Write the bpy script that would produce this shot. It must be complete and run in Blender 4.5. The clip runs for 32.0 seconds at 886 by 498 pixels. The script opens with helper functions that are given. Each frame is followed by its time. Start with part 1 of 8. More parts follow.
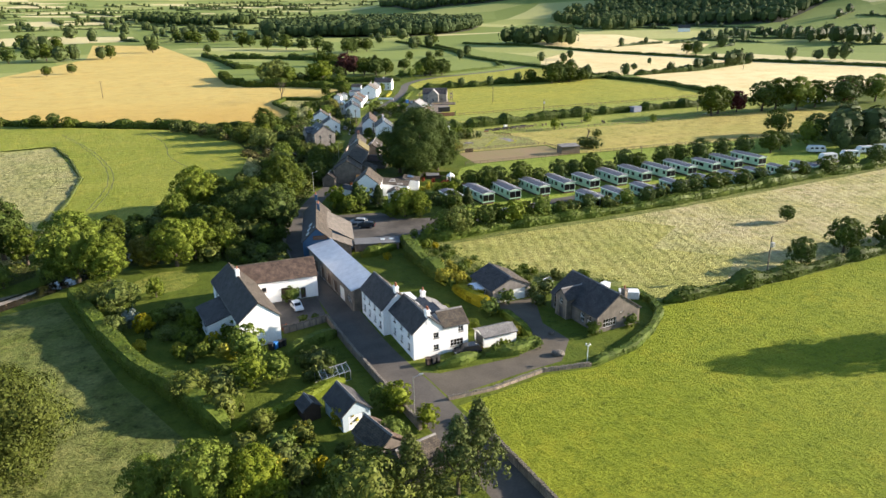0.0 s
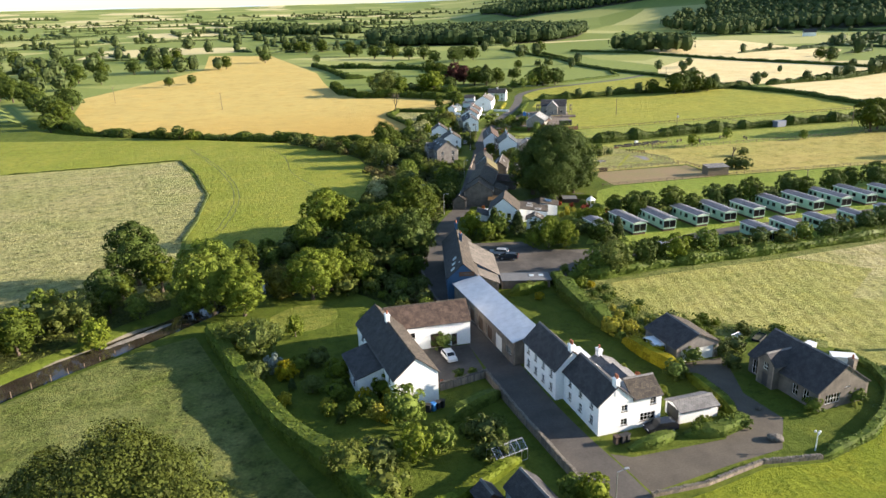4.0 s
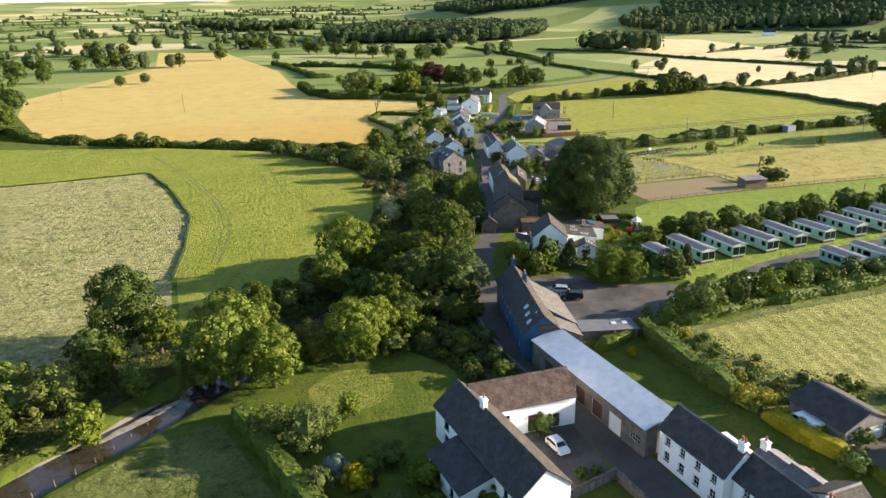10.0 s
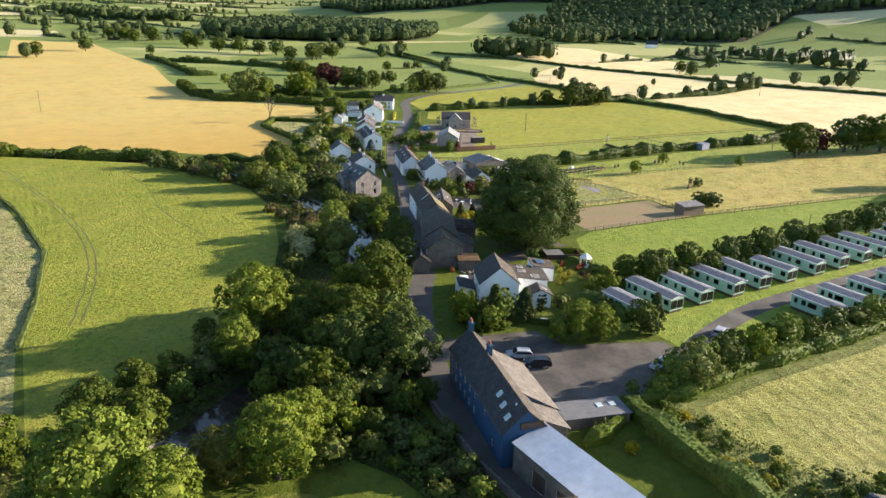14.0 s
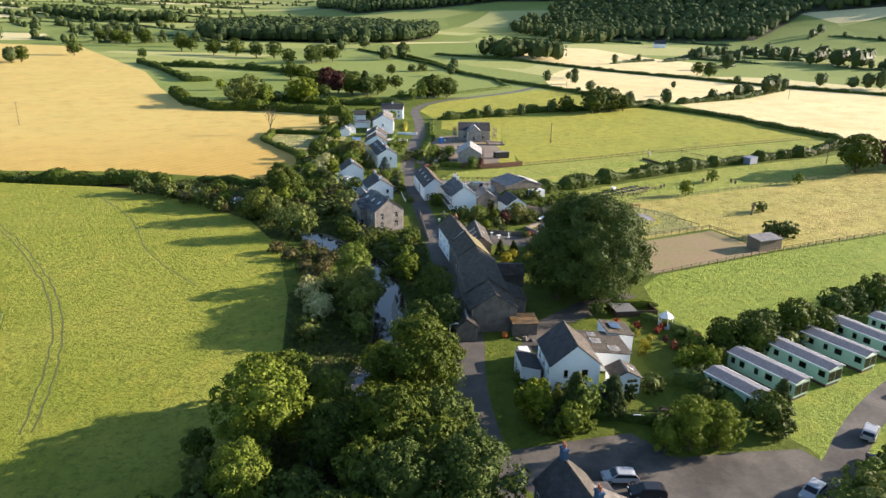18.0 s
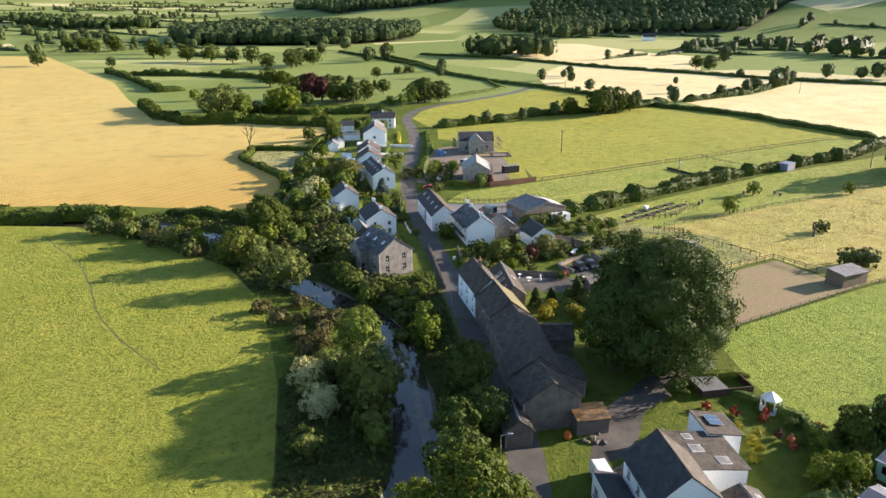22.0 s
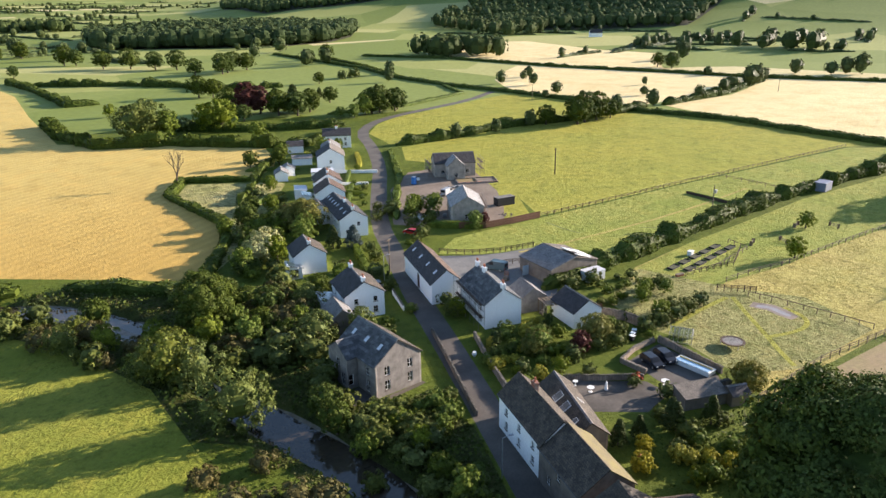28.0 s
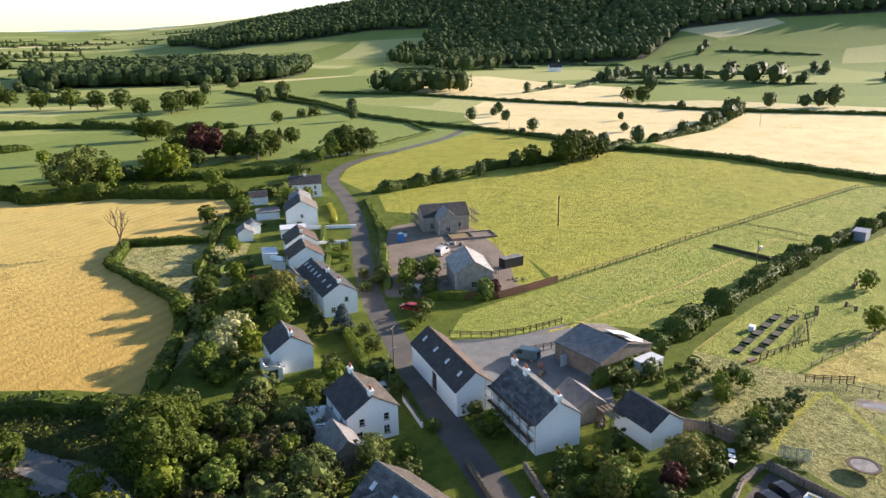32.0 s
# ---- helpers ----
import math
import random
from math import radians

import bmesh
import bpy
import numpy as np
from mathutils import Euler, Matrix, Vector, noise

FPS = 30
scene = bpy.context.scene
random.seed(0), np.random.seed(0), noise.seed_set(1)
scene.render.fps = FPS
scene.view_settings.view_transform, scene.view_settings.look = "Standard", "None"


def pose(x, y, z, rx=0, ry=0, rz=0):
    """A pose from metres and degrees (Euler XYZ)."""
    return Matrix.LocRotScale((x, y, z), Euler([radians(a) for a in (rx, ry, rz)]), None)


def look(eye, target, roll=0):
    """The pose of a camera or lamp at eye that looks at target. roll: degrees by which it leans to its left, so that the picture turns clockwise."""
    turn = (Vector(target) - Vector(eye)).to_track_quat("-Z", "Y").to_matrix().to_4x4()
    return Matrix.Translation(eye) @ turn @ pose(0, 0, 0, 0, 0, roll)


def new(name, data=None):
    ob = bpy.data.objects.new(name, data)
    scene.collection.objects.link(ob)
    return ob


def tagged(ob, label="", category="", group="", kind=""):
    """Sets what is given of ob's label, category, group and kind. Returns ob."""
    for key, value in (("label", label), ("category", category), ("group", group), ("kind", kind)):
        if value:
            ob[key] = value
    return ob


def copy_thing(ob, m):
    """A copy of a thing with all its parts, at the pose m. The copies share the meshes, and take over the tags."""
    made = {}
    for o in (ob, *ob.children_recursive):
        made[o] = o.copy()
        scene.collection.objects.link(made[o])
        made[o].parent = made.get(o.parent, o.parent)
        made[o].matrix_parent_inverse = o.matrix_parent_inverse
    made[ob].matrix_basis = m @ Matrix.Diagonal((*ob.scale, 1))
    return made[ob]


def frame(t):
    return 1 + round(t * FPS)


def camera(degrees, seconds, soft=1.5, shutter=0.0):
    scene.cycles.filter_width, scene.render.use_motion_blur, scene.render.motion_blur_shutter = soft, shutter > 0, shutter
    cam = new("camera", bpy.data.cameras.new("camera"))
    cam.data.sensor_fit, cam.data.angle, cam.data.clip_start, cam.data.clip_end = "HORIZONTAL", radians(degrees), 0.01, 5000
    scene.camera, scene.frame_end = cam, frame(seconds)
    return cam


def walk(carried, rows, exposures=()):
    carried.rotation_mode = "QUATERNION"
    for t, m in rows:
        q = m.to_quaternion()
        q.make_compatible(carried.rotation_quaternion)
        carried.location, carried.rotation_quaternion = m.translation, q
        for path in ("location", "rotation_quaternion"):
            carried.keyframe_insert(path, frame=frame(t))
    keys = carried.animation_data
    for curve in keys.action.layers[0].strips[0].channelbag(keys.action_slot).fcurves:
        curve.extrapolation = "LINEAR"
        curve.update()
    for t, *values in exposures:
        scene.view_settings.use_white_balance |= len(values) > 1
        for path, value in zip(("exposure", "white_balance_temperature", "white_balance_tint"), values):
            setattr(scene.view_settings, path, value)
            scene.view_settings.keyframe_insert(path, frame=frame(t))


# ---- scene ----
# ---- camera ----
cam = camera(64.8, 32.0)
METRES, EYE, TILT, LEAN, TURN = 226.233, 50.0, 0.0, 0.0, -24.2
ROWS = [
    (0.0, 0.0, 0.0, 0.0, -0.28, -19.07, 0.8),
    (0.5, -0.0068, 0.0088, 0.0006, 1.34, -18.97, 0.91),
    (1.0, -0.014, 0.0182, 0.0012, 3.46, -18.84, 1.1),
    (1.5, -0.021, 0.0265, 0.0017, 5.29, -18.72, 1.3),
    (2.0, -0.0286, 0.0352, 0.0024, 6.98, -18.58, 1.48),
    (2.5, -0.0354, 0.0431, 0.0033, 7.88, -18.5, 1.59),
    (3.0, -0.043, 0.0514, 0.0043, 8.15, -18.45, 1.66),
    (3.5, -0.0499, 0.0589, 0.0051, 7.81, -18.42, 1.66),
    (4.0, -0.0577, 0.0668, 0.0057, 7.21, -18.4, 1.64),
    (4.5, -0.0653, 0.074, 0.0061, 6.74, -18.37, 1.61),
    (6.5, -0.0981, 0.1012, 0.0084, 4.88, -18.27, 1.47),
    (7.0, -0.1065, 0.1083, 0.0082, 4.29, -18.27, 1.45),
    (7.5, -0.1143, 0.1155, 0.0079, 3.8, -18.31, 1.4),
    (8.0, -0.1234, 0.1247, 0.0073, 3.98, -18.37, 1.33),
    (8.5, -0.132, 0.1342, 0.0067, 4.82, -18.42, 1.2),
    (9.0, -0.142, 0.1456, 0.0063, 5.97, -18.48, 1.33),
    (9.5, -0.1492, 0.1575, 0.0064, 6.51, -18.55, 1.51),
    (10.0, -0.1552, 0.1712, 0.0072, 3.1, -18.73, 1.14),
    (10.5, -0.1613, 0.1843, 0.0079, -1.33, -18.8, 0.25),
    (11.0, -0.1677, 0.1992, 0.0084, -4.54, -18.79, -0.44),
    (11.5, -0.1734, 0.2144, 0.0088, -5.85, -18.75, -0.82),
    (12.0, -0.1784, 0.229, 0.0084, -5.99, -18.72, -1.04),
    (12.5, -0.1834, 0.2452, 0.0082, -5.97, -18.69, -1.23),
    (13.0, -0.1881, 0.2606, 0.008, -5.93, -18.67, -1.36),
    (13.5, -0.1924, 0.2763, 0.0083, -5.89, -18.69, -1.46),
    (14.0, -0.1966, 0.2922, 0.0088, -5.84, -18.7, -1.52),
    (14.5, -0.2007, 0.3093, 0.0094, -5.79, -18.7, -1.56),
    (16.5, -0.2143, 0.3775, 0.0109, -5.85, -18.73, -1.48),
    (17.0, -0.217, 0.3946, 0.0114, -5.95, -18.73, -1.41),
    (17.5, -0.2199, 0.413, 0.0117, -6.08, -18.76, -1.31),
    (18.0, -0.2224, 0.4299, 0.0117, -6.19, -18.76, -1.2),
    (18.5, -0.2248, 0.4484, 0.0116, -6.31, -18.77, -1.01),
    (19.0, -0.2268, 0.4653, 0.0114, -6.44, -18.8, -0.79),
    (19.5, -0.2286, 0.4839, 0.0115, -6.6, -18.82, -0.55),
    (20.0, -0.2303, 0.5009, 0.0116, -6.79, -18.85, -0.37),
    (20.5, -0.2319, 0.5193, 0.0119, -7.04, -18.87, -0.19),
    (21.0, -0.2334, 0.5359, 0.0124, -7.3, -18.9, -0.03),
    (21.5, -0.235, 0.5537, 0.0124, -7.63, -18.91, 0.13),
    (22.0, -0.2368, 0.57, 0.0126, -7.95, -18.92, 0.24),
    (22.5, -0.2385, 0.5879, 0.0128, -8.32, -18.93, 0.34),
    (23.0, -0.2402, 0.6044, 0.0132, -8.69, -18.92, 0.41),
    (23.5, -0.2419, 0.6226, 0.0135, -9.11, -18.93, 0.48),
    (24.0, -0.2435, 0.6397, 0.0136, -9.52, -18.93, 0.54),
    (24.5, -0.2452, 0.6583, 0.0135, -9.98, -18.95, 0.57),
    (25.0, -0.2469, 0.6768, 0.0135, -10.46, -18.97, 0.62),
    (25.5, -0.2486, 0.6939, 0.0135, -10.91, -18.99, 0.67),
    (27.5, -0.2557, 0.766, 0.0138, -12.85, -19.12, 0.87),
    (28.0, -0.2575, 0.7842, 0.0137, -13.35, -19.17, 0.92),
    (28.5, -0.2591, 0.8011, 0.013, -13.8, -19.2, 0.98),
    (29.0, -0.2608, 0.8193, 0.0126, -14.31, -19.24, 1.04),
    (29.5, -0.2623, 0.8363, 0.0121, -14.78, -19.29, 1.08),
    (30.0, -0.2639, 0.8547, 0.0118, -15.29, -19.41, 1.1),
    (30.5, -0.2654, 0.8717, 0.0115, -15.76, -19.49, 1.12),
    (31.0, -0.267, 0.8903, 0.0115, -16.28, -19.21, 1.15),
    (31.5, -0.2685, 0.9074, 0.0114, -16.78, -18.08, 1.16),
    (32.0, -0.2702, 0.926, 0.0113, -17.33, -16.57, 1.18),
]
walk(cam, [(t, pose(0, 0, EYE, TILT, LEAN, TURN) @ pose(METRES * x, METRES * y, METRES * z, 90 + pitch, roll, yaw)) for t, x, y, z, yaw, pitch, roll in ROWS],
     ((0, 1.6, 6500, 10), (9, 1.62, 6500, 11), (20, 1.64, 6480, 13), (27, 1.6, 6440, 15), (32, 1.48, 6400, 16)))
# ---- light: low clear morning sun from +x, open sky ----
SUN_EL, SUN_AZ = 16.0, 103.5
to_sun = Vector((math.cos(radians(SUN_EL)) * math.sin(radians(SUN_AZ)), math.cos(radians(SUN_EL)) * math.cos(radians(SUN_AZ)), math.sin(radians(SUN_EL))))
sun = new("sun", bpy.data.lights.new("sun", "SUN"))
sun.data.energy, sun.data.angle, sun.data.color = 5.0, radians(0.6), (1.0, 0.865, 0.725)
sun.matrix_world = look(to_sun * 500, (0, 0, 0))
world = bpy.data.worlds.new("sky")
scene.world = world
world.use_nodes = True
wn, wl = world.node_tree.nodes, world.node_tree.links
sky = wn.new("ShaderNodeTexSky")
sky.sky_type, sky.sun_disc, sky.sun_elevation, sky.sun_rotation = "NISHITA", False, radians(SUN_EL), radians(SUN_AZ)
sky.air_density, sky.dust_density, sky.ozone_density = 1.0, 0.4, 2.0
wl.new(sky.outputs[0], wn["Background"].inputs[0])
wn["Background"].inputs[1].default_value = 0.098

# ---- materials ----
def material(name, base, other=None, rough=0.85, scale=1.0, amount=0.5, bump=0.3, bump_scale=None, metal=0.0, spread=0.0,
             fine=None, translucent=0.0, island=False, coords="Object", detail=6.0, spec=0.35):
    """A noise-mixed surface: base and other blended by a coarse noise, fine grain in value, bump, and a spread per object or leaf."""
    m = bpy.data.materials.new(name)
    m.use_nodes = True
    n, l = m.node_tree.nodes, m.node_tree.links
    b = n["Principled BSDF"]
    b.inputs["Roughness"].default_value, b.inputs["Metallic"].default_value, b.inputs["Specular IOR Level"].default_value = rough, metal, spec
    tc = n.new("ShaderNodeTexCoord")
    t1 = n.new("ShaderNodeTexNoise")
    t1.inputs["Scale"].default_value, t1.inputs["Detail"].default_value, t1.inputs["Roughness"].default_value = scale, detail, 0.6
    l.new(tc.outputs[coords], t1.inputs["Vector"])
    ramp = n.new("ShaderNodeMapRange")
    ramp.inputs[1].default_value, ramp.inputs[2].default_value = 0.5 - 0.25 / max(amount, 0.05) * 0.5, 0.5 + 0.25 / max(amount, 0.05) * 0.5
    l.new(t1.outputs[0], ramp.inputs[0])
    mix = n.new("ShaderNodeMix")
    mix.data_type = "RGBA"
    mix.inputs[6].default_value = (*base, 1)
    mix.inputs[7].default_value = (*(other or [c * 0.7 for c in base]), 1)
    l.new(ramp.outputs[0], mix.inputs[0])
    t2 = n.new("ShaderNodeTexNoise")
    t2.inputs["Scale"].default_value, t2.inputs["Detail"].default_value = fine or scale * 7, 4
    l.new(tc.outputs[coords], t2.inputs["Vector"])
    value = n.new("ShaderNodeMapRange")
    value.inputs[3].default_value, value.inputs[4].default_value = 0.7, 1.3
    l.new(t2.outputs[0], value.inputs[0])
    hsv = n.new("ShaderNodeHueSaturation")
    l.new(mix.outputs[2], hsv.inputs["Color"])
    last = value.outputs[0]
    if spread:
        rnd = n.new("ShaderNodeNewGeometry").outputs["Random Per Island"] if island else n.new("ShaderNodeObjectInfo").outputs["Random"]
        sp = n.new("ShaderNodeMapRange")
        sp.inputs[3].default_value, sp.inputs[4].default_value = 1 - spread, 1 + spread
        l.new(rnd, sp.inputs[0])
        mul = n.new("ShaderNodeMath")
        mul.operation = "MULTIPLY"
        l.new(last, mul.inputs[0]), l.new(sp.outputs[0], mul.inputs[1])
        last = mul.outputs[0]
    if island:
        own = n.new("ShaderNodeObjectInfo").outputs["Random"]
        for inp, lo, hi in (("Hue", 0.487, 0.508), ("Saturation", 1.06, 0.92)):
            mr = n.new("ShaderNodeMapRange")
            mr.inputs[3].default_value, mr.inputs[4].default_value = lo, hi
            l.new(own, mr.inputs[0]), l.new(mr.outputs[0], hsv.inputs[inp])
    l.new(last, hsv.inputs["Value"])
    l.new(hsv.outputs[0], b.inputs["Base Color"])
    if bump:
        t3 = n.new("ShaderNodeTexNoise")
        t3.inputs["Scale"].default_value, t3.inputs["Detail"].default_value = bump_scale or scale * 5, 5
        l.new(tc.outputs[coords], t3.inputs["Vector"])
        bp = n.new("ShaderNodeBump")
        bp.inputs["Strength"].default_value, bp.inputs["Distance"].default_value = min(bump, 1.0), 0.25 * max(bump, 0.2)
        l.new(t3.outputs[0], bp.inputs["Height"])
        l.new(bp.outputs[0], b.inputs["Normal"])
    if translucent:
        tr = n.new("ShaderNodeBsdfTranslucent")
        l.new(hsv.outputs[0], tr.inputs["Color"])
        ms = n.new("ShaderNodeMixShader")
        ms.inputs[0].default_value = translucent
        l.new(b.outputs[0], ms.inputs[1]), l.new(tr.outputs[0], ms.inputs[2])
        l.new(ms.outputs[0], n["Material Output"].inputs["Surface"])
    return m


def coursed(name, base, other, joint, width, height, rough=0.8, bump=0.5, offset=0.5, mortar=0.02, stain=(0.6, 1.45)):
    """Courses of slates, stones or sheets: a brick pattern in metres with stained colour and recessed joints."""
    m = bpy.data.materials.new(name)
    m.use_nodes = True
    n, l = m.node_tree.nodes, m.node_tree.links
    b = n["Principled BSDF"]
    b.inputs["Roughness"].default_value, b.inputs["Specular IOR Level"].default_value = rough, 0.3
    tc = n.new("ShaderNodeTexCoord")
    br = n.new("ShaderNodeTexBrick")
    br.offset = offset
    br.inputs["Color1"].default_value, br.inputs["Color2"].default_value, br.inputs["Mortar"].default_value = (*base, 1), (*other, 1), (*joint, 1)
    br.inputs["Scale"].default_value, br.inputs["Mortar Size"].default_value, br.inputs["Bias"].default_value = 1.0, mortar, 0.0
    br.inputs["Brick Width"].default_value, br.inputs["Row Height"].default_value = width, height
    l.new(tc.outputs["Object"], br.inputs["Vector"])
    ns = n.new("ShaderNodeTexNoise")
    ns.inputs["Scale"].default_value, ns.inputs["Detail"].default_value, ns.inputs["Roughness"].default_value = 0.7, 7, 0.65
    l.new(tc.outputs["Object"], ns.inputs["Vector"])
    v = n.new("ShaderNodeMapRange")
    v.inputs[1].default_value, v.inputs[2].default_value, v.inputs[3].default_value, v.inputs[4].default_value = 0.3, 0.7, *stain
    l.new(ns.outputs[0], v.inputs[0])
    hsv = n.new("ShaderNodeHueSaturation")
    l.new(br.outputs[0], hsv.inputs["Color"]), l.new(v.outputs[0], hsv.inputs["Value"])
    l.new(hsv.outputs[0], b.inputs["Base Color"])
    bp = n.new("ShaderNodeBump")
    bp.inputs["Strength"].default_value, bp.inputs["Distance"].default_value, bp.invert = bump, 0.05, True
    l.new(br.outputs["Fac"], bp.inputs["Height"])
    l.new(bp.outputs[0], b.inputs["Normal"])
    return m


def glass_material(name, tint, rough=0.03):
    m = bpy.data.materials.new(name)
    m.use_nodes = True
    b = m.node_tree.nodes["Principled BSDF"]
    b.inputs["Base Color"].default_value = (*tint, 1)
    b.inputs["Roughness"].default_value, b.inputs["IOR"].default_value = rough, 1.45
    b.inputs["Transmission Weight"].default_value = 1.0
    return m


def patchwork(name):
    """Far farmland: irregular fields of grass, hay and corn, each of one tone, paled with some painted haze."""
    m = material(name, (0.10, 0.15, 0.035), (0.15, 0.19, 0.05), scale=0.02, amount=0.4, fine=0.3, bump=0, spec=0.08)
    n, l = m.node_tree.nodes, m.node_tree.links
    tc = n.new("ShaderNodeTexCoord")
    vo = n.new("ShaderNodeTexVoronoi")
    vo.inputs["Scale"].default_value, vo.inputs["Randomness"].default_value = 0.0055, 0.9
    l.new(tc.outputs["Object"], vo.inputs["Vector"])
    sep = n.new("ShaderNodeSeparateColor")
    l.new(vo.outputs["Color"], sep.inputs[0])
    cr = n.new("ShaderNodeValToRGB")
    cr.color_ramp.interpolation = "CONSTANT"
    for k, (p, c) in enumerate(((0, (0.19, 0.228, 0.06)), (0.35, (0.26, 0.28, 0.085)), (0.55, (0.52, 0.45, 0.23)), (0.64, (0.165, 0.205, 0.05)), (0.87, (0.35, 0.345, 0.13)))):
        e = cr.color_ramp.elements[k] if k < 2 else cr.color_ramp.elements.new(p)
        e.position, e.color = p, (*c, 1)
    l.new(sep.outputs[0], cr.inputs[0])
    hs = [k for k in n if k.bl_idname == "ShaderNodeHueSaturation"][0]
    l.new(cr.outputs[0], hs.inputs["Color"])
    return m


def turf(name, base, other, dark, macro=0.04, meso=0.35, micro=2.2, contrast=0.35, relief=0.5, lines=None, riper=None):
    """Grass or corn at three scales: broad patches, tussocks and blades, with low relief; lines = (spacing, turn, strength) for drilling or mowing;
    riper = (colour, y0, y1): the crop stands riper at the southern end of its field."""
    m = bpy.data.materials.new(name)
    m.use_nodes = True
    n, l = m.node_tree.nodes, m.node_tree.links
    b = n["Principled BSDF"]
    b.inputs["Roughness"].default_value = 0.85
    b.inputs["Specular IOR Level"].default_value = 0.08
    tc = n.new("ShaderNodeTexCoord")

    def noise_at(scale, detail, rough=0.6):
        t = n.new("ShaderNodeTexNoise")
        t.inputs["Scale"].default_value, t.inputs["Detail"].default_value, t.inputs["Roughness"].default_value = scale, detail, rough
        l.new(tc.outputs["Object"], t.inputs["Vector"])
        return t.outputs[0]

    def stretch(v, a, c, lo, hi):
        r = n.new("ShaderNodeMapRange")
        for k, x in enumerate((a, c, lo, hi)):
            r.inputs[k + 1].default_value = x
        l.new(v, r.inputs[0])
        return r.outputs[0]

    def math_of(op, a, c):
        r = n.new("ShaderNodeMath")
        r.operation = op
        for k, x in enumerate((a, c)):
            if isinstance(x, float):
                r.inputs[k].default_value = x
            else:
                l.new(x, r.inputs[k])
        return r.outputs[0]

    def blend(f, a, c):
        r = n.new("ShaderNodeMix")
        r.data_type = "RGBA"
        l.new(f, r.inputs[0])
        for k, x in ((6, a), (7, c)):
            if isinstance(x, tuple):
                r.inputs[k].default_value = (*x, 1)
            else:
                l.new(x, r.inputs[k])
        return r.outputs[2]

    big, mid, small, tuft = noise_at(macro, 5), noise_at(meso, 6, 0.65), noise_at(micro, 5, 0.75), noise_at(micro * 0.45, 3, 0.6)
    dry = tuple(min(1.0, c * k) for c, k in zip(other, (1.3, 1.12, 1.0)))
    col = blend(stretch(big, 0.35, 0.65, 0.0, 1.0), base, other)
    col = blend(stretch(noise_at(macro * 4, 6, 0.7), 0.5, 0.72, 0.0, 0.6), col, dry)
    col = blend(stretch(mid, 0.52, 0.72, 0.0, 0.8), col, dark)
    if riper:
        sep = n.new("ShaderNodeSeparateXYZ")
        l.new(tc.outputs["Object"], sep.inputs[0])
        uneven = math_of("ADD", sep.outputs[1], stretch(noise_at(0.02, 4), 0.0, 1.0, -40.0, 40.0))
        col = blend(stretch(uneven, riper[1], riper[2], 0.85, 0.0), col, riper[0])
    patchy = stretch(noise_at(macro * 2.7, 4), 0.35, 0.65, 0.35, 1.25)
    # Random grain; its dark specks put the shade between tussocks into the colour.
    grain = math_of("MULTIPLY", math_of("SUBTRACT", stretch(small, 0.3, 0.7, -contrast, contrast), stretch(tuft, 0.52, 0.68, 0.0, contrast * 0.9)), patchy)
    val = math_of("MULTIPLY", math_of("ADD", grain, 1.12), stretch(mid, 0.3, 0.7, 1 + contrast * 0.4, 1 - contrast * 0.4))
    if lines:
        mp = n.new("ShaderNodeMapping")
        mp.inputs["Rotation"].default_value = (0, 0, radians(lines[1]))
        l.new(tc.outputs["Object"], mp.inputs["Vector"])
        wv = n.new("ShaderNodeTexWave")
        wv.inputs["Scale"].default_value, wv.inputs["Distortion"].default_value, wv.inputs["Detail"].default_value, wv.inputs["Detail Scale"].default_value = 0.314 / lines[0], 2.5, 2, 0.6
        l.new(mp.outputs[0], wv.inputs["Vector"])
        val = math_of("MULTIPLY", val, stretch(wv.outputs["Fac"], 0.0, 1.0, 1 - lines[2], 1 + lines[2]))
    hsv = n.new("ShaderNodeHueSaturation")
    l.new(col, hsv.inputs["Color"]), l.new(val, hsv.inputs["Value"])
    l.new(hsv.outputs[0], b.inputs["Base Color"])
    bp = n.new("ShaderNodeBump")
    bp.inputs["Strength"].default_value, bp.inputs["Distance"].default_value = 1.0, relief
    l.new(math_of("ADD", math_of("ADD", small, mid), tuft), bp.inputs["Height"])
    l.new(bp.outputs[0], b.inputs["Normal"])
    return m


M = {}
M["patchwork"] = patchwork("far_farmland")
M["lawn"] = turf("garden_grass", (0.068, 0.093, 0.012), (0.094, 0.116, 0.017), (0.046, 0.07, 0.01), relief=0.18, contrast=0.25)
M["bright_grass"] = turf("bright_pasture", (0.135, 0.17, 0.012), (0.17, 0.195, 0.017), (0.09, 0.125, 0.009), meso=0.5, micro=2.4, contrast=0.3, relief=0.4)
M["fresh_grass"] = turf("fresh_mown_grass", (0.15, 0.205, 0.03), (0.19, 0.232, 0.042), (0.115, 0.165, 0.024), meso=0.5, micro=2.2, contrast=0.3, relief=0.4)
M["hay_green"] = turf("green_hay_meadow", (0.29, 0.27, 0.09), (0.235, 0.24, 0.066), (0.165, 0.19, 0.044), macro=0.06, meso=0.3, micro=1.8, contrast=0.42, relief=0.6, lines=(2.6, 20, 0.12))
M["strip_grass"] = turf("strip_pasture", (0.20, 0.235, 0.045), (0.24, 0.255, 0.06), (0.145, 0.18, 0.03), meso=0.5, micro=2.0, contrast=0.38, relief=0.45)
M["hay"] = turf("rough_hay_meadow", (0.36, 0.31, 0.17), (0.27, 0.26, 0.095), (0.18, 0.205, 0.05), macro=0.05, meso=0.22, micro=1.5, contrast=0.5, relief=0.6, lines=(2.6, 20, 0.1))
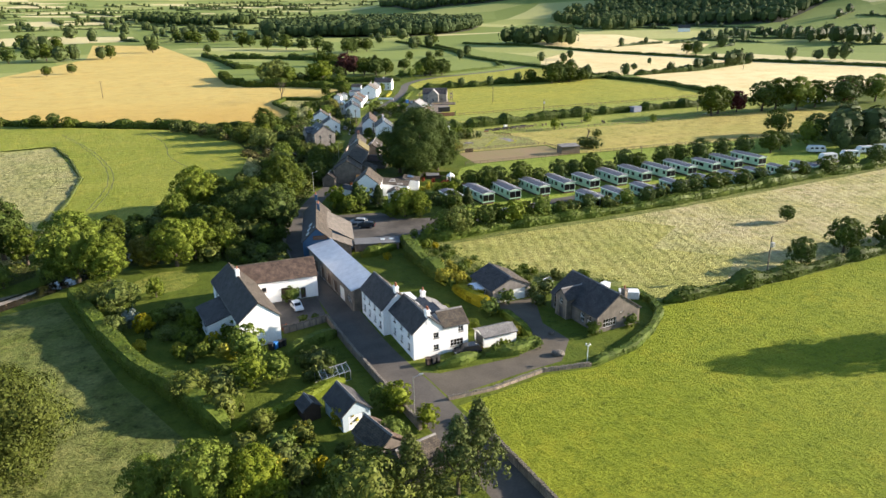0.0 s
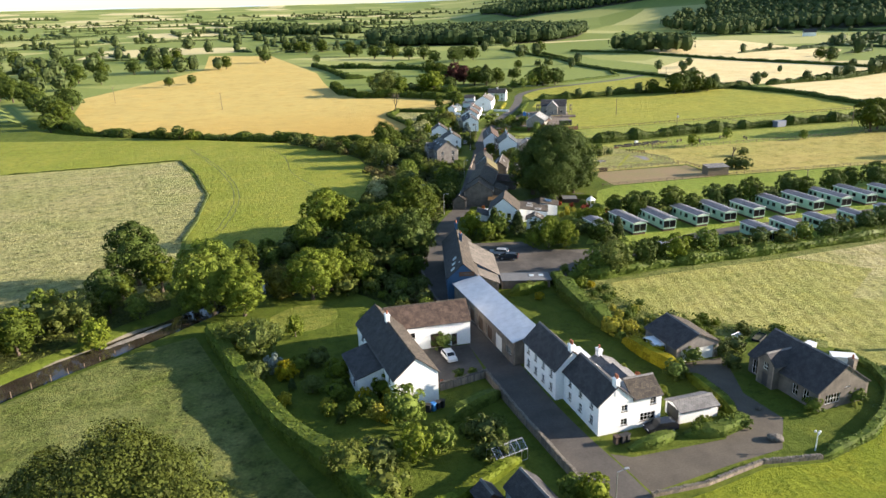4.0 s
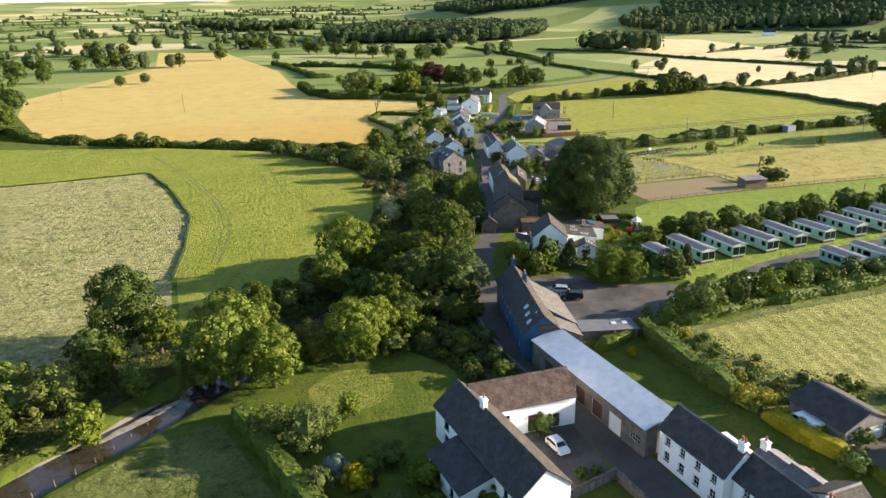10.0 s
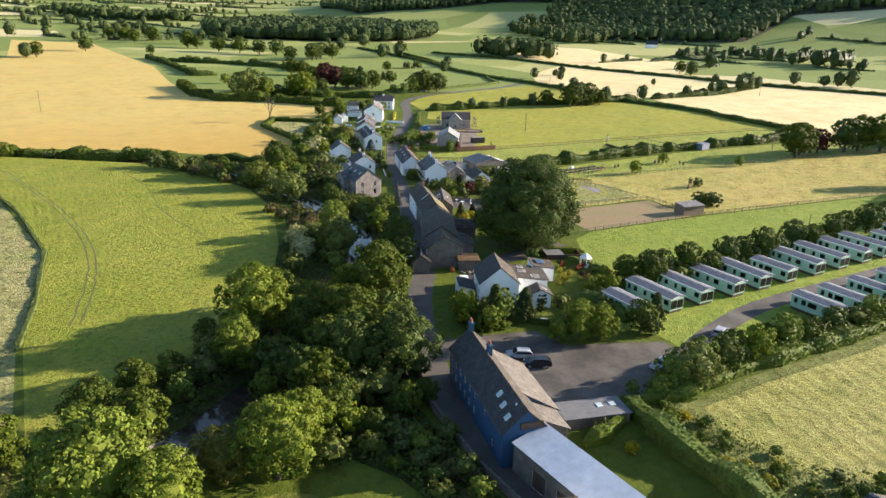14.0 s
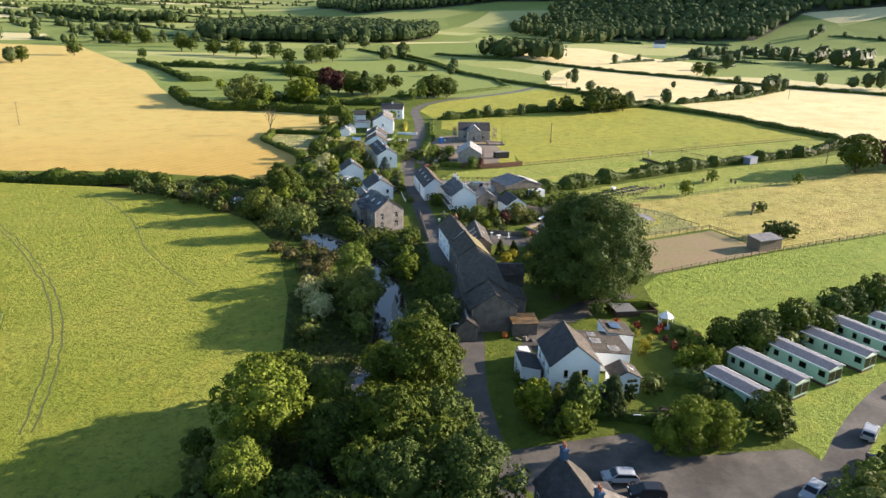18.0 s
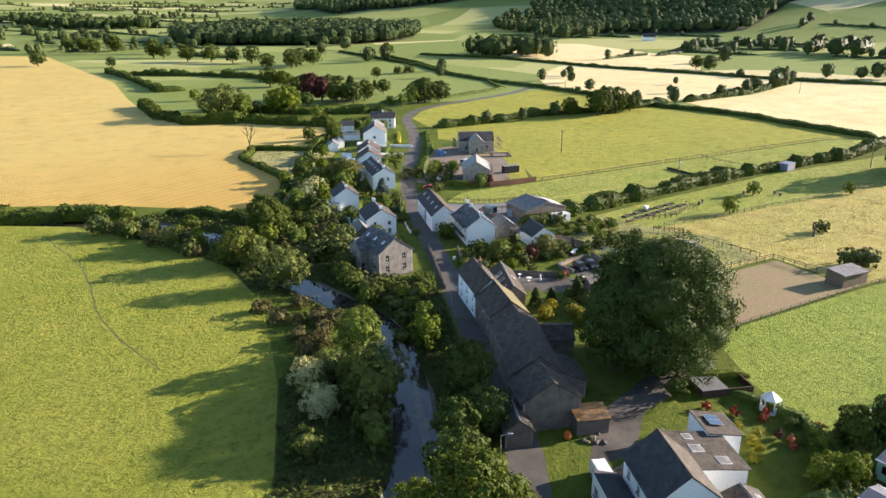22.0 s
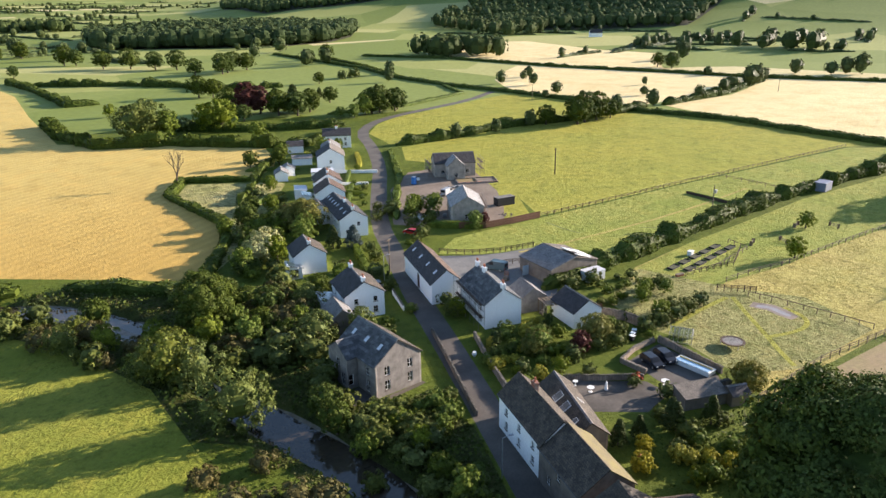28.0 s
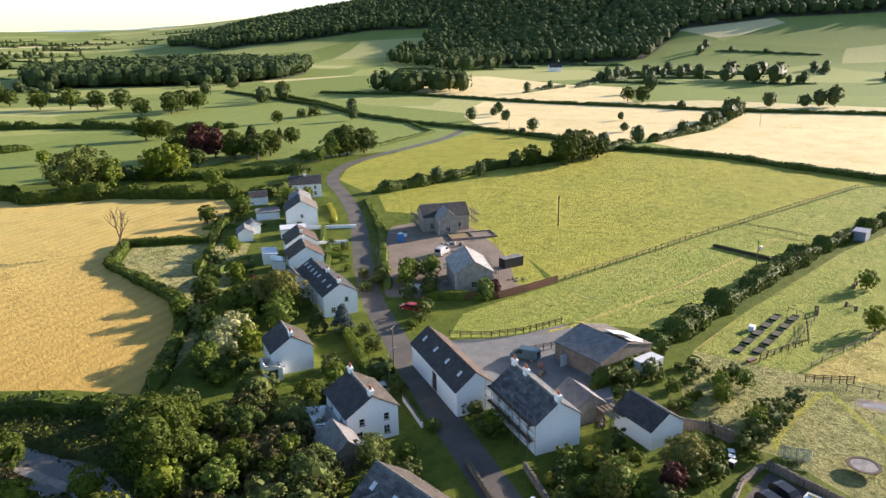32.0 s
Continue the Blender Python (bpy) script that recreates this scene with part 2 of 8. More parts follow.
M["pasture"] = turf("sheep_pasture", (0.172, 0.197, 0.026), (0.212, 0.222, 0.038), (0.13, 0.158, 0.019), meso=0.45, micro=2.0, contrast=0.25, relief=0.45)
M["rough_meadow"] = turf("rough_pale_meadow", (0.30, 0.27, 0.12), (0.23, 0.235, 0.085), (0.13, 0.16, 0.045), macro=0.05, meso=0.3, micro=1.3, contrast=0.65, relief=0.8)
M["near_meadow"] = turf("long_grass", (0.098, 0.12, 0.026), (0.155, 0.168, 0.055), (0.055, 0.078, 0.016), macro=0.12, meso=0.3, micro=1.8, contrast=0.5, relief=0.5)
M["dry_grass"] = turf("dry_grass", (0.34, 0.275, 0.09), (0.275, 0.255, 0.072), (0.215, 0.195, 0.045), meso=0.2, micro=1.3, contrast=0.42, relief=0.55)
M["wheat"] = turf("ripe_corn", (0.455, 0.345, 0.115), (0.42, 0.318, 0.103), (0.375, 0.272, 0.078), macro=0.02, meso=0.12, micro=2.4, contrast=0.13, relief=0.2, lines=(3.4, 62, 0.06), riper=((0.40, 0.255, 0.065), 345.0, 450.0))
M["wheat_pale"] = turf("pale_corn", (0.62, 0.51, 0.27), (0.56, 0.46, 0.235), (0.50, 0.40, 0.19), macro=0.02, meso=0.08, micro=0.8, contrast=0.15, relief=0.2)
M["yellow_grass"] = turf("yellowing_pasture", (0.275, 0.255, 0.045), (0.225, 0.235, 0.042), (0.185, 0.20, 0.034), macro=0.03, meso=0.25, micro=1.5, contrast=0.32, relief=0.4)
M["undergrowth"] = turf("bramble_floor", (0.05, 0.066, 0.016), (0.075, 0.085, 0.022), (0.03, 0.036, 0.012), macro=0.1, meso=0.4, micro=1.6, contrast=0.5, relief=0.8)
M["rough_lawn"] = turf("unmown_lawn", (0.125, 0.155, 0.024), (0.16, 0.175, 0.036), (0.085, 0.115, 0.016), macro=0.15, meso=0.5, micro=2.4, contrast=0.4, relief=0.5)
M["earth"] = material("bare_earth", (0.23, 0.155, 0.08), (0.2, 0.165, 0.06), scale=0.14, amount=0.7, fine=1.5, bump=0.5, bump_scale=2)
M["site_earth"] = material("site_earth", (0.15, 0.115, 0.085), (0.215, 0.168, 0.125), scale=0.2, amount=0.8, fine=1.5, bump=0.5, bump_scale=2)
M["asphalt"] = material("asphalt", (0.066, 0.058, 0.05), (0.108, 0.095, 0.08), scale=0.22, amount=0.7, fine=3, bump=0.15, bump_scale=14)
M["gravel"] = material("gravel_drive", (0.074, 0.062, 0.047), (0.122, 0.102, 0.075), scale=0.2, amount=0.7, fine=4, bump=0.3, bump_scale=9)
M["yard"] = material("worn_tarmac", (0.045, 0.04, 0.034), (0.115, 0.1, 0.083), scale=0.16, amount=0.95, fine=2, bump=0.2, bump_scale=8)
M["water"] = material("river_water", (0.03, 0.023, 0.015), (0.055, 0.045, 0.032), rough=0.07, scale=0.3, amount=0.7, bump=0.09, bump_scale=1.6, spec=0.6)
M["river_gravel"] = material("river_gravel", (0.12, 0.105, 0.075), (0.19, 0.17, 0.13), scale=0.6, amount=0.9, fine=3, bump=0.6, bump_scale=3)
M["trodden"] = material("trodden_grass", (0.085, 0.11, 0.02), (0.12, 0.13, 0.03), scale=0.5, amount=0.8, fine=2, bump=0.3, bump_scale=2)
M["worn_track"] = material("worn_track", (0.06, 0.07, 0.016), (0.085, 0.09, 0.025), scale=0.5, amount=0.8, fine=2, bump=0.3, bump_scale=2)
M["tussock"] = turf("pale_tussocks", (0.20, 0.205, 0.07), (0.25, 0.24, 0.095), (0.13, 0.155, 0.036), macro=0.1, meso=0.5, micro=1.8, contrast=0.5, relief=0.7)
M["white"] = material("whitewash", (0.86, 0.86, 0.85), (0.81, 0.805, 0.785), scale=0.6, amount=0.5, fine=5, bump=0.1, bump_scale=8)
M["grey_stone"] = coursed("grey_stone", (0.25, 0.22, 0.19), (0.33, 0.29, 0.25), (0.20, 0.18, 0.16), 0.55, 0.24, bump=0.7)
M["pale_stone"] = coursed("pale_stone", (0.34, 0.31, 0.27), (0.42, 0.385, 0.335), (0.27, 0.25, 0.22), 0.5, 0.24, bump=0.7)
M["brown_stone"] = coursed("brown_stone", (0.20, 0.16, 0.125), (0.28, 0.22, 0.17), (0.14, 0.12, 0.1), 0.5, 0.22, bump=0.8)
M["slate"] = coursed("dark_slate", (0.04, 0.038, 0.04), (0.058, 0.054, 0.054), (0.02, 0.02, 0.02), 0.3, 0.24, rough=0.75, bump=0.5, mortar=0.012)
M["mossy_slate"] = coursed("mossy_slate", (0.047, 0.04, 0.033), (0.095, 0.075, 0.054), (0.028, 0.024, 0.02), 0.32, 0.26, rough=0.8, bump=0.6, stain=(0.45, 1.6))
M["grey_slate"] = coursed("grey_slate", (0.15, 0.145, 0.14), (0.20, 0.19, 0.18), (0.10, 0.095, 0.09), 0.35, 0.28, rough=0.7, bump=0.5)
M["new_slate"] = coursed("new_slate", (0.24, 0.235, 0.225), (0.3, 0.29, 0.275), (0.13, 0.13, 0.125), 0.35, 0.28, rough=0.6, bump=0.4)
M["rust_tile"] = coursed("rusty_tile", (0.07, 0.047, 0.036), (0.11, 0.074, 0.055), (0.042, 0.031, 0.026), 0.34, 0.3, rough=0.85, bump=0.6, stain=(0.45, 1.6))
M["sheet"] = coursed("pale_sheet_roof", (0.56, 0.58, 0.61), (0.60, 0.61, 0.63), (0.5, 0.51, 0.53), 1.1, 9.0, rough=0.6, bump=0.3, offset=0.0, mortar=0.014, stain=(0.85, 1.12))
M["patched_slate"] = coursed("patched_slate", (0.045, 0.047, 0.05), (0.115, 0.118, 0.12), (0.025, 0.025, 0.025), 0.9, 0.5, rough=0.7, bump=0.4, mortar=0.012, stain=(0.5, 1.5))
M["flat_felt"] = material("grey_roofing_felt", (0.115, 0.118, 0.12), (0.16, 0.16, 0.158), scale=0.4, amount=0.7, fine=3, bump=0.1)
M["navy"] = material("dark_blue_paint", (0.026, 0.075, 0.15), (0.036, 0.09, 0.17), rough=0.6, scale=0.8, bump=0.08)
M["brick_red"] = coursed("red_brick", (0.30, 0.10, 0.06), (0.36, 0.14, 0.08), (0.25, 0.2, 0.17), 0.23, 0.08)
M["terracotta"] = material("terracotta", (0.36, 0.13, 0.07), (0.28, 0.10, 0.055), scale=4, bump=0.1)
M["frame_white"] = material("white_window_paint", (0.75, 0.75, 0.72), (0.68, 0.68, 0.65), rough=0.5, scale=3, bump=0)
M["frame_dark"] = material("dark_window_paint", (0.04, 0.04, 0.045), (0.06, 0.06, 0.06), rough=0.5, scale=3, bump=0)
M["glass"] = glass_material("window_glass", (0.10, 0.12, 0.125))
M["wood"] = material("weathered_wood", (0.20, 0.15, 0.10), (0.13, 0.10, 0.07), scale=3, bump=0.3)
M["dark_wood"] = material("dark_wood", (0.055, 0.035, 0.025), (0.08, 0.05, 0.03), scale=3, bump=0.3)
M["brown_fence"] = material("brown_fence_paint", (0.11, 0.05, 0.03), (0.15, 0.075, 0.045), scale=2, bump=0.3)
M["mint"] = material("mint_cladding", (0.31, 0.455, 0.35), (0.285, 0.42, 0.325), rough=0.5, scale=0.8, bump=0.05)
M["caravan_roof"] = coursed("caravan_roof", (0.13, 0.135, 0.155), (0.16, 0.165, 0.185), (0.07, 0.07, 0.08), 0.45, 0.33, rough=0.7, bump=0.5, stain=(0.85, 1.15))
M["bark"] = material("bark", (0.12, 0.09, 0.06), (0.07, 0.055, 0.04), scale=2, bump=0.6)
M["metal"] = material("galvanised_metal", (0.45, 0.46, 0.47), (0.38, 0.39, 0.4), rough=0.45, metal=0.8, scale=2, bump=0)
M["black"] = material("black_rubber", (0.02, 0.02, 0.02), (0.03, 0.03, 0.03), scale=5, bump=0.1)
M["stone_cap"] = material("rubble_stone", (0.1, 0.088, 0.072), (0.18, 0.158, 0.13), scale=2.5, amount=0.9, bump=0.7, spread=0.3)
# The far leaves are greyer and bluer: distance haze is put into their colour.
for key, col, oth, tr in (("oak", (0.057, 0.087, 0.012), (0.09, 0.124, 0.017), 0.3), ("ash", (0.12, 0.175, 0.018), (0.17, 0.215, 0.028), 0.4),
                          ("willow", (0.105, 0.14, 0.024), (0.15, 0.175, 0.034), 0.35), ("conifer", (0.045, 0.068, 0.016), (0.07, 0.095, 0.022), 0.15),
                          ("beech", (0.08, 0.028, 0.02), (0.12, 0.045, 0.03), 0.25), ("gold", (0.30, 0.285, 0.02), (0.37, 0.335, 0.03), 0.3),
                          ("hedge", (0.09, 0.135, 0.015), (0.14, 0.18, 0.024), 0.25), ("blossom", (0.56, 0.53, 0.24), (0.26, 0.30, 0.06), 0.3),
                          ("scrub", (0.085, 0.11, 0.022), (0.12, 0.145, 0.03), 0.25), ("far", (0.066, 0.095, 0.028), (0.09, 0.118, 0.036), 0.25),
                          ("olive", (0.06, 0.082, 0.013), (0.088, 0.108, 0.018), 0.3), ("gorse", (0.10, 0.085, 0.028), (0.12, 0.12, 0.034), 0.2), ("blue_fir", (0.085, 0.12, 0.10), (0.06, 0.085, 0.065), 0.15), ("sallow", (0.21, 0.20, 0.04), (0.16, 0.175, 0.035), 0.35),
                          ("grey_leaf", (0.25, 0.29, 0.22), (0.17, 0.22, 0.14), 0.25), ("flower", (0.30, 0.03, 0.03), (0.4, 0.2, 0.05), 0.1)):
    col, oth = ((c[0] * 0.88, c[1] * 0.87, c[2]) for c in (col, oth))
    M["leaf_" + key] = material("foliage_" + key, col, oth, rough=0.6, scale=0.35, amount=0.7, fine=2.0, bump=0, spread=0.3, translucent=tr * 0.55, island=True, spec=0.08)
M["leaf_forest"] = material("foliage_forest", (0.046, 0.068, 0.022), (0.066, 0.09, 0.03), rough=0.7, scale=0.012, amount=0.8, fine=0.15, bump=0, spread=0.14, translucent=0.1, island=True, spec=0.05)
M["yellow_plastic"] = material("yellow_cover", (0.62, 0.46, 0.13), (0.58, 0.44, 0.14), rough=0.5, scale=2, bump=0)
M["orange_moss"] = material("orange_mossy_roof", (0.12, 0.09, 0.06), (0.34, 0.165, 0.04), scale=0.45, amount=0.9, bump=0.5, bump_scale=4)
M["pale_blue"] = material("pale_blue_boards", (0.42, 0.50, 0.54), (0.36, 0.44, 0.48), scale=1.5, bump=0.2)
M["glazed"] = glass_material("roof_glazing", (0.8, 0.86, 0.88), 0.08)
M["worn_slate"] = coursed("worn_slate", (0.115, 0.1, 0.084), (0.165, 0.143, 0.118), (0.075, 0.066, 0.057), 0.34, 0.27, rough=0.8, bump=0.5)
M["wood_floor"] = material("woodland_floor", (0.045, 0.05, 0.022), (0.06, 0.062, 0.03), scale=0.1, bump=0.2)
M["pond"] = material("pond_water", (0.28, 0.25, 0.22), (0.36, 0.32, 0.28), rough=0.06, scale=0.5, bump=0.03, spec=0.6)
M["scaffold"] = material("scaffold_steel", (0.20, 0.19, 0.18), (0.15, 0.13, 0.11), rough=0.6, metal=0.3, scale=2, bump=0)
M["concrete"] = material("yard_concrete", (0.125, 0.125, 0.12), (0.185, 0.18, 0.168), scale=0.3, amount=0.7, fine=2, bump=0.15, bump_scale=6)
M["moss_slate"] = material("yellow_mossed_slate", (0.085, 0.07, 0.05), (0.17, 0.145, 0.045), scale=0.35, amount=0.6, fine=4, bump=0.4, bump_scale=4)
M["sky_blue"] = material("sky_blue_cover", (0.28, 0.45, 0.62), (0.25, 0.41, 0.57), rough=0.4, scale=2, bump=0)
# ---- mesh helpers ----
from mathutils.geometry import delaunay_2d_cdt


def mesh_of(name, verts, faces, mats=(), indices=None, smooth=False):
    me = bpy.data.meshes.new(name)
    me.from_pydata([tuple(map(float, v)) for v in verts], [], [tuple(f) for f in faces])
    for m in mats:
        me.materials.append(m)
    if indices is not None:
        me.polygons.foreach_set("material_index", indices)
    if smooth:
        me.polygons.foreach_set("use_smooth", [True] * len(me.polygons))
    me.update()
    return me


def quads_mesh(name, q, mat):
    """A mesh of loose quads from an array of n x 4 x 3 corners."""
    n = len(q)
    me = bpy.data.meshes.new(name)
    me.vertices.add(4 * n)
    me.vertices.foreach_set("co", np.ascontiguousarray(q, dtype=np.float32).ravel())
    me.loops.add(4 * n)
    me.loops.foreach_set("vertex_index", np.arange(4 * n, dtype=np.int32))
    me.polygons.add(n)
    me.polygons.foreach_set("loop_start", np.arange(0, 4 * n, 4, dtype=np.int32))
    me.materials.append(mat)
    me.update(calc_edges=True)
    return me


def bm_mesh(name, bm, mat):
    me = bpy.data.meshes.new(name)
    bm.to_mesh(me)
    bm.free()
    if mat is not None:
        me.materials.append(mat)
    return me


def part(name, data, material_, parent, label="", m=None):
    """One mesh object under a thing or a part; data is a bmesh or a mesh."""
    if isinstance(data, bmesh.types.BMesh):
        data = bm_mesh(name, data, material_)
    ob = new(name, data)
    ob.parent = parent
    if m is not None:
        ob.matrix_basis = m
    if label:
        ob["label"] = label
    return ob


def thing(name, label, category, m=None, group="", kind=""):
    ob = new(name)
    ob.empty_display_size = 0.5
    if m is not None:
        ob.matrix_basis = m
    return tagged(ob, label, category, group, kind)


def add_box(bm, x0, x1, y0, y1, z0, z1, bevel=0.0):
    vs = [bm.verts.new((x, y, z)) for z in (z0, z1) for x, y in ((x0, y0), (x1, y0), (x1, y1), (x0, y1))]
    fs = [bm.faces.new([vs[i] for i in f]) for f in ((3, 2, 1, 0), (4, 5, 6, 7), (0, 1, 5, 4), (1, 2, 6, 5), (2, 3, 7, 6), (3, 0, 4, 7))]
    if bevel:
        bmesh.ops.bevel(bm, geom=list({e for f in fs for e in f.edges}), offset=bevel, segments=1, affect="EDGES")
    return bm


def box(x0, x1, y0, y1, z0, z1, bevel=0.0):
    return add_box(bmesh.new(), x0, x1, y0, y1, z0, z1, bevel)


def add_tube(bm, p, q, r0, r1, sides=6):
    p, q = Vector(p), Vector(q)
    rot = (q - p).to_track_quat("Z", "Y").to_matrix()
    rings = []
    for c, r in ((p, r0), (q, r1)):
        rings.append([bm.verts.new(c + rot @ Vector((r * math.cos(2 * math.pi * k / sides), r * math.sin(2 * math.pi * k / sides), 0))) for k in range(sides)])
    for k in range(sides):
        j = (k + 1) % sides
        bm.faces.new((rings[0][k], rings[0][j], rings[1][j], rings[1][k]))
    bm.faces.new(rings[1]), bm.faces.new(rings[0][::-1])
    return bm


def prism(points, z0, z1):
    """An upright prism over a plan outline."""
    bm = bmesh.new()
    lo = [bm.verts.new((x, y, z0)) for x, y in points]
    hi = [bm.verts.new((x, y, z1)) for x, y in points]
    bm.faces.new(lo[::-1]), bm.faces.new(hi)
    for k in range(len(points)):
        j = (k + 1) % len(points)
        bm.faces.new((lo[k], lo[j], hi[j], hi[k]))
    bmesh.ops.recalc_face_normals(bm, faces=bm.faces)
    return bm


# ---- terrain ----
RIVER = [(-130, 70), (-70, 104), (-41, 131), (-28, 139.5), (-18, 147), (-6, 157.5), (4, 165), (15, 174), (26, 186), (35, 197), (42, 206), (51, 226), (55.5, 241), (54, 253), (51, 264), (48.5, 277), (48, 290), (46, 303), (39, 322), (27, 334), (5, 350), (-27, 371), (-75, 400), (-110, 440), (-150, 560)]


def polyline(points, step):
    """Points every step metres along a line."""
    out = []
    for (x0, y0), (x1, y1) in zip(points[:-1], points[1:]):
        d = math.hypot(x1 - x0, y1 - y0)
        n = max(1, round(d / step))
        out += [(x0 + (x1 - x0) * k / n, y0 + (y1 - y0) * k / n) for k in range(n)]
    return out + [points[-1]]


def smooth_line(points, rounds=2):
    """Corner cutting."""
    for _ in range(rounds):
        p = [points[0]]
        for a, b in zip(points[:-1], points[1:]):
            p += [(0.75 * a[0] + 0.25 * b[0], 0.75 * a[1] + 0.25 * b[1]), (0.25 * a[0] + 0.75 * b[0], 0.25 * a[1] + 0.75 * b[1])]
        points = p + [points[-1]]
    return points


def offset_line(points, d):
    """A line d metres to the left of another."""
    out = []
    for k, (x, y) in enumerate(points):
        (ax, ay), (bx, by) = points[max(k - 1, 0)], points[min(k + 1, len(points) - 1)]
        n = math.hypot(bx - ax, by - ay) or 1
        out.append((x - (by - ay) / n * d, y + (bx - ax) / n * d))
    return out


def strip(points, w0, w1=None):
    """The outline of a band round a line."""
    return offset_line(points, w0 / 2) + offset_line(points, -(w1 or w0) / 2)[::-1]


RIVER_S = smooth_line(RIVER)
RIVER_A = np.array(polyline(RIVER_S, 2.0))


def smoothstep(a, b, v):
    k = np.clip((v - a) / (b - a), 0, 1)
    return k * k * (3 - 2 * k)


def height(x, y, dip=True):
    """Flat valley floor, slow rise outward, the wooded hill, and the river's bed."""
    r = math.hypot(x - 60, y - 200)
    h = float(np.interp(r, (0, 160, 400, 1000, 2000, 3000, 4600), (0, 0, 3, 14, 36, 70, 150)))
    if r > 700:
        az = math.degrees(math.atan2(x - 30, y - 216))
        d = math.hypot(x - 30, y - 216)
        top = float(np.interp(az, (18, 23, 27, 35, 45, 60, 85, 120), (0, 30, 66, 112, 165, 190, 175, 110)))
        start = float(np.interp(az, (20, 45, 60), (1350, 1150, 850)))
        h += top * float(smoothstep(start, 2150, d)) + 6 * noise.noise((x / 260, y / 260, 0.3)) * float(smoothstep(800, 1600, r))
    if dip and r < 420:
        d = float(np.sqrt(((RIVER_A - (x, y)) ** 2).sum(1).min()))
        h -= 1.5 * float(1 - smoothstep(1.7, 4.6, d))
    return h


def inside(p, poly):
    x, y = p
    hit = False
    for (x0, y0), (x1, y1) in zip(poly, poly[1:] + poly[:1]):
        if (y0 > y) != (y1 > y) and x < (x1 - x0) * (y - y0) / (y1 - y0) + x0:
            hit = not hit
    return hit


ROAD = smooth_line([(36, -120), (34, 0), (32.8, 53), (32, 64), (31.4, 78), (30.2, 89), (29.8, 98), (30, 117), (30, 135), (31.6, 153), (34.5, 162), (40.5, 177), (46, 188), (54, 200), (62.6, 220), (74.5, 248), (83.5, 269.5), (93, 293.5), (101.7, 312), (110.5, 332), (126, 357), (146, 387), (163, 419), (175, 448), (192, 467), (212, 478), (240, 486), (276, 496), (310, 515)], 1)
LANE = smooth_line([(66, 145), (74, 146.8), (84, 150.6), (95, 153.5), (105, 155), (132, 155), (160, 154.8), (215, 155)], 1)
near = lambda line, y: [p for p in line if p[1] < y]
TRACKS = [[(-26, 345), (-17, 310), (-10, 275), (-7, 245), (-9, 222), (-13, 203)], [(-24, 340), (-15.5, 308), (-8.5, 274), (-5.5, 245), (-7.3, 222), (-11.5, 203)],
          [(8, 330), (14, 300), (12, 270), (18, 245)]]
at = lambda az, d: (30 + d * math.sin(radians(az)), 216 + d * math.cos(radians(az)))
HILL = [at(21, 2000), at(24, 1680), at(30, 1640), at(36, 1650), at(40.5, 1600), at(41.5, 1200), at(44, 1110), at(50, 1090), at(57, 1060), at(59.5, 1260), at(66, 1330), at(78, 1380), at(80, 2300), at(60, 2350), at(40, 2350), at(21, 2350)]
KNOLL = [(205, 1080), (279, 1040), (381, 978), (470, 1010), (545, 1085), (620, 1200), (560, 1330), (380, 1380), (240, 1260)]
UNDERGROWTH = [(-20, 152), (-20.5, 167), (-4, 175.5), (14, 191.5), (24, 209.5), (32, 230.5), (36, 236), (46, 233), (49, 246), (46, 262), (40, 268), (40, 285), (33, 306), (16, 336), (34, 338), (52, 328), (58, 315), (72, 301), (76, 286), (63, 277),
               (62, 262), (66, 258), (72.4, 259), (71, 247), (62.4, 227.5), (53, 205.5), (44, 190.5), (37, 176), (31, 165), (27.5, 155), (26.4, 141), (26.6, 126), (20.5, 127), (18, 140), (13, 148.5), (3, 150), (-6, 151.5), (-14, 149)]


def ragged_strip(line):
    """A band of uneven width round a line."""
    pts = polyline(line, 4.0)
    side = lambda sgn: [(x + (q[0] - x) * k, y + (q[1] - y) * k) for (x, y), q in zip(pts, offset_line(pts, sgn)) for k in [3.1 + 1.5 * noise.noise((x * 0.09, y * 0.09, 4.0 + sgn))]]
    return side(1.0) + side(-1.0)[::-1]


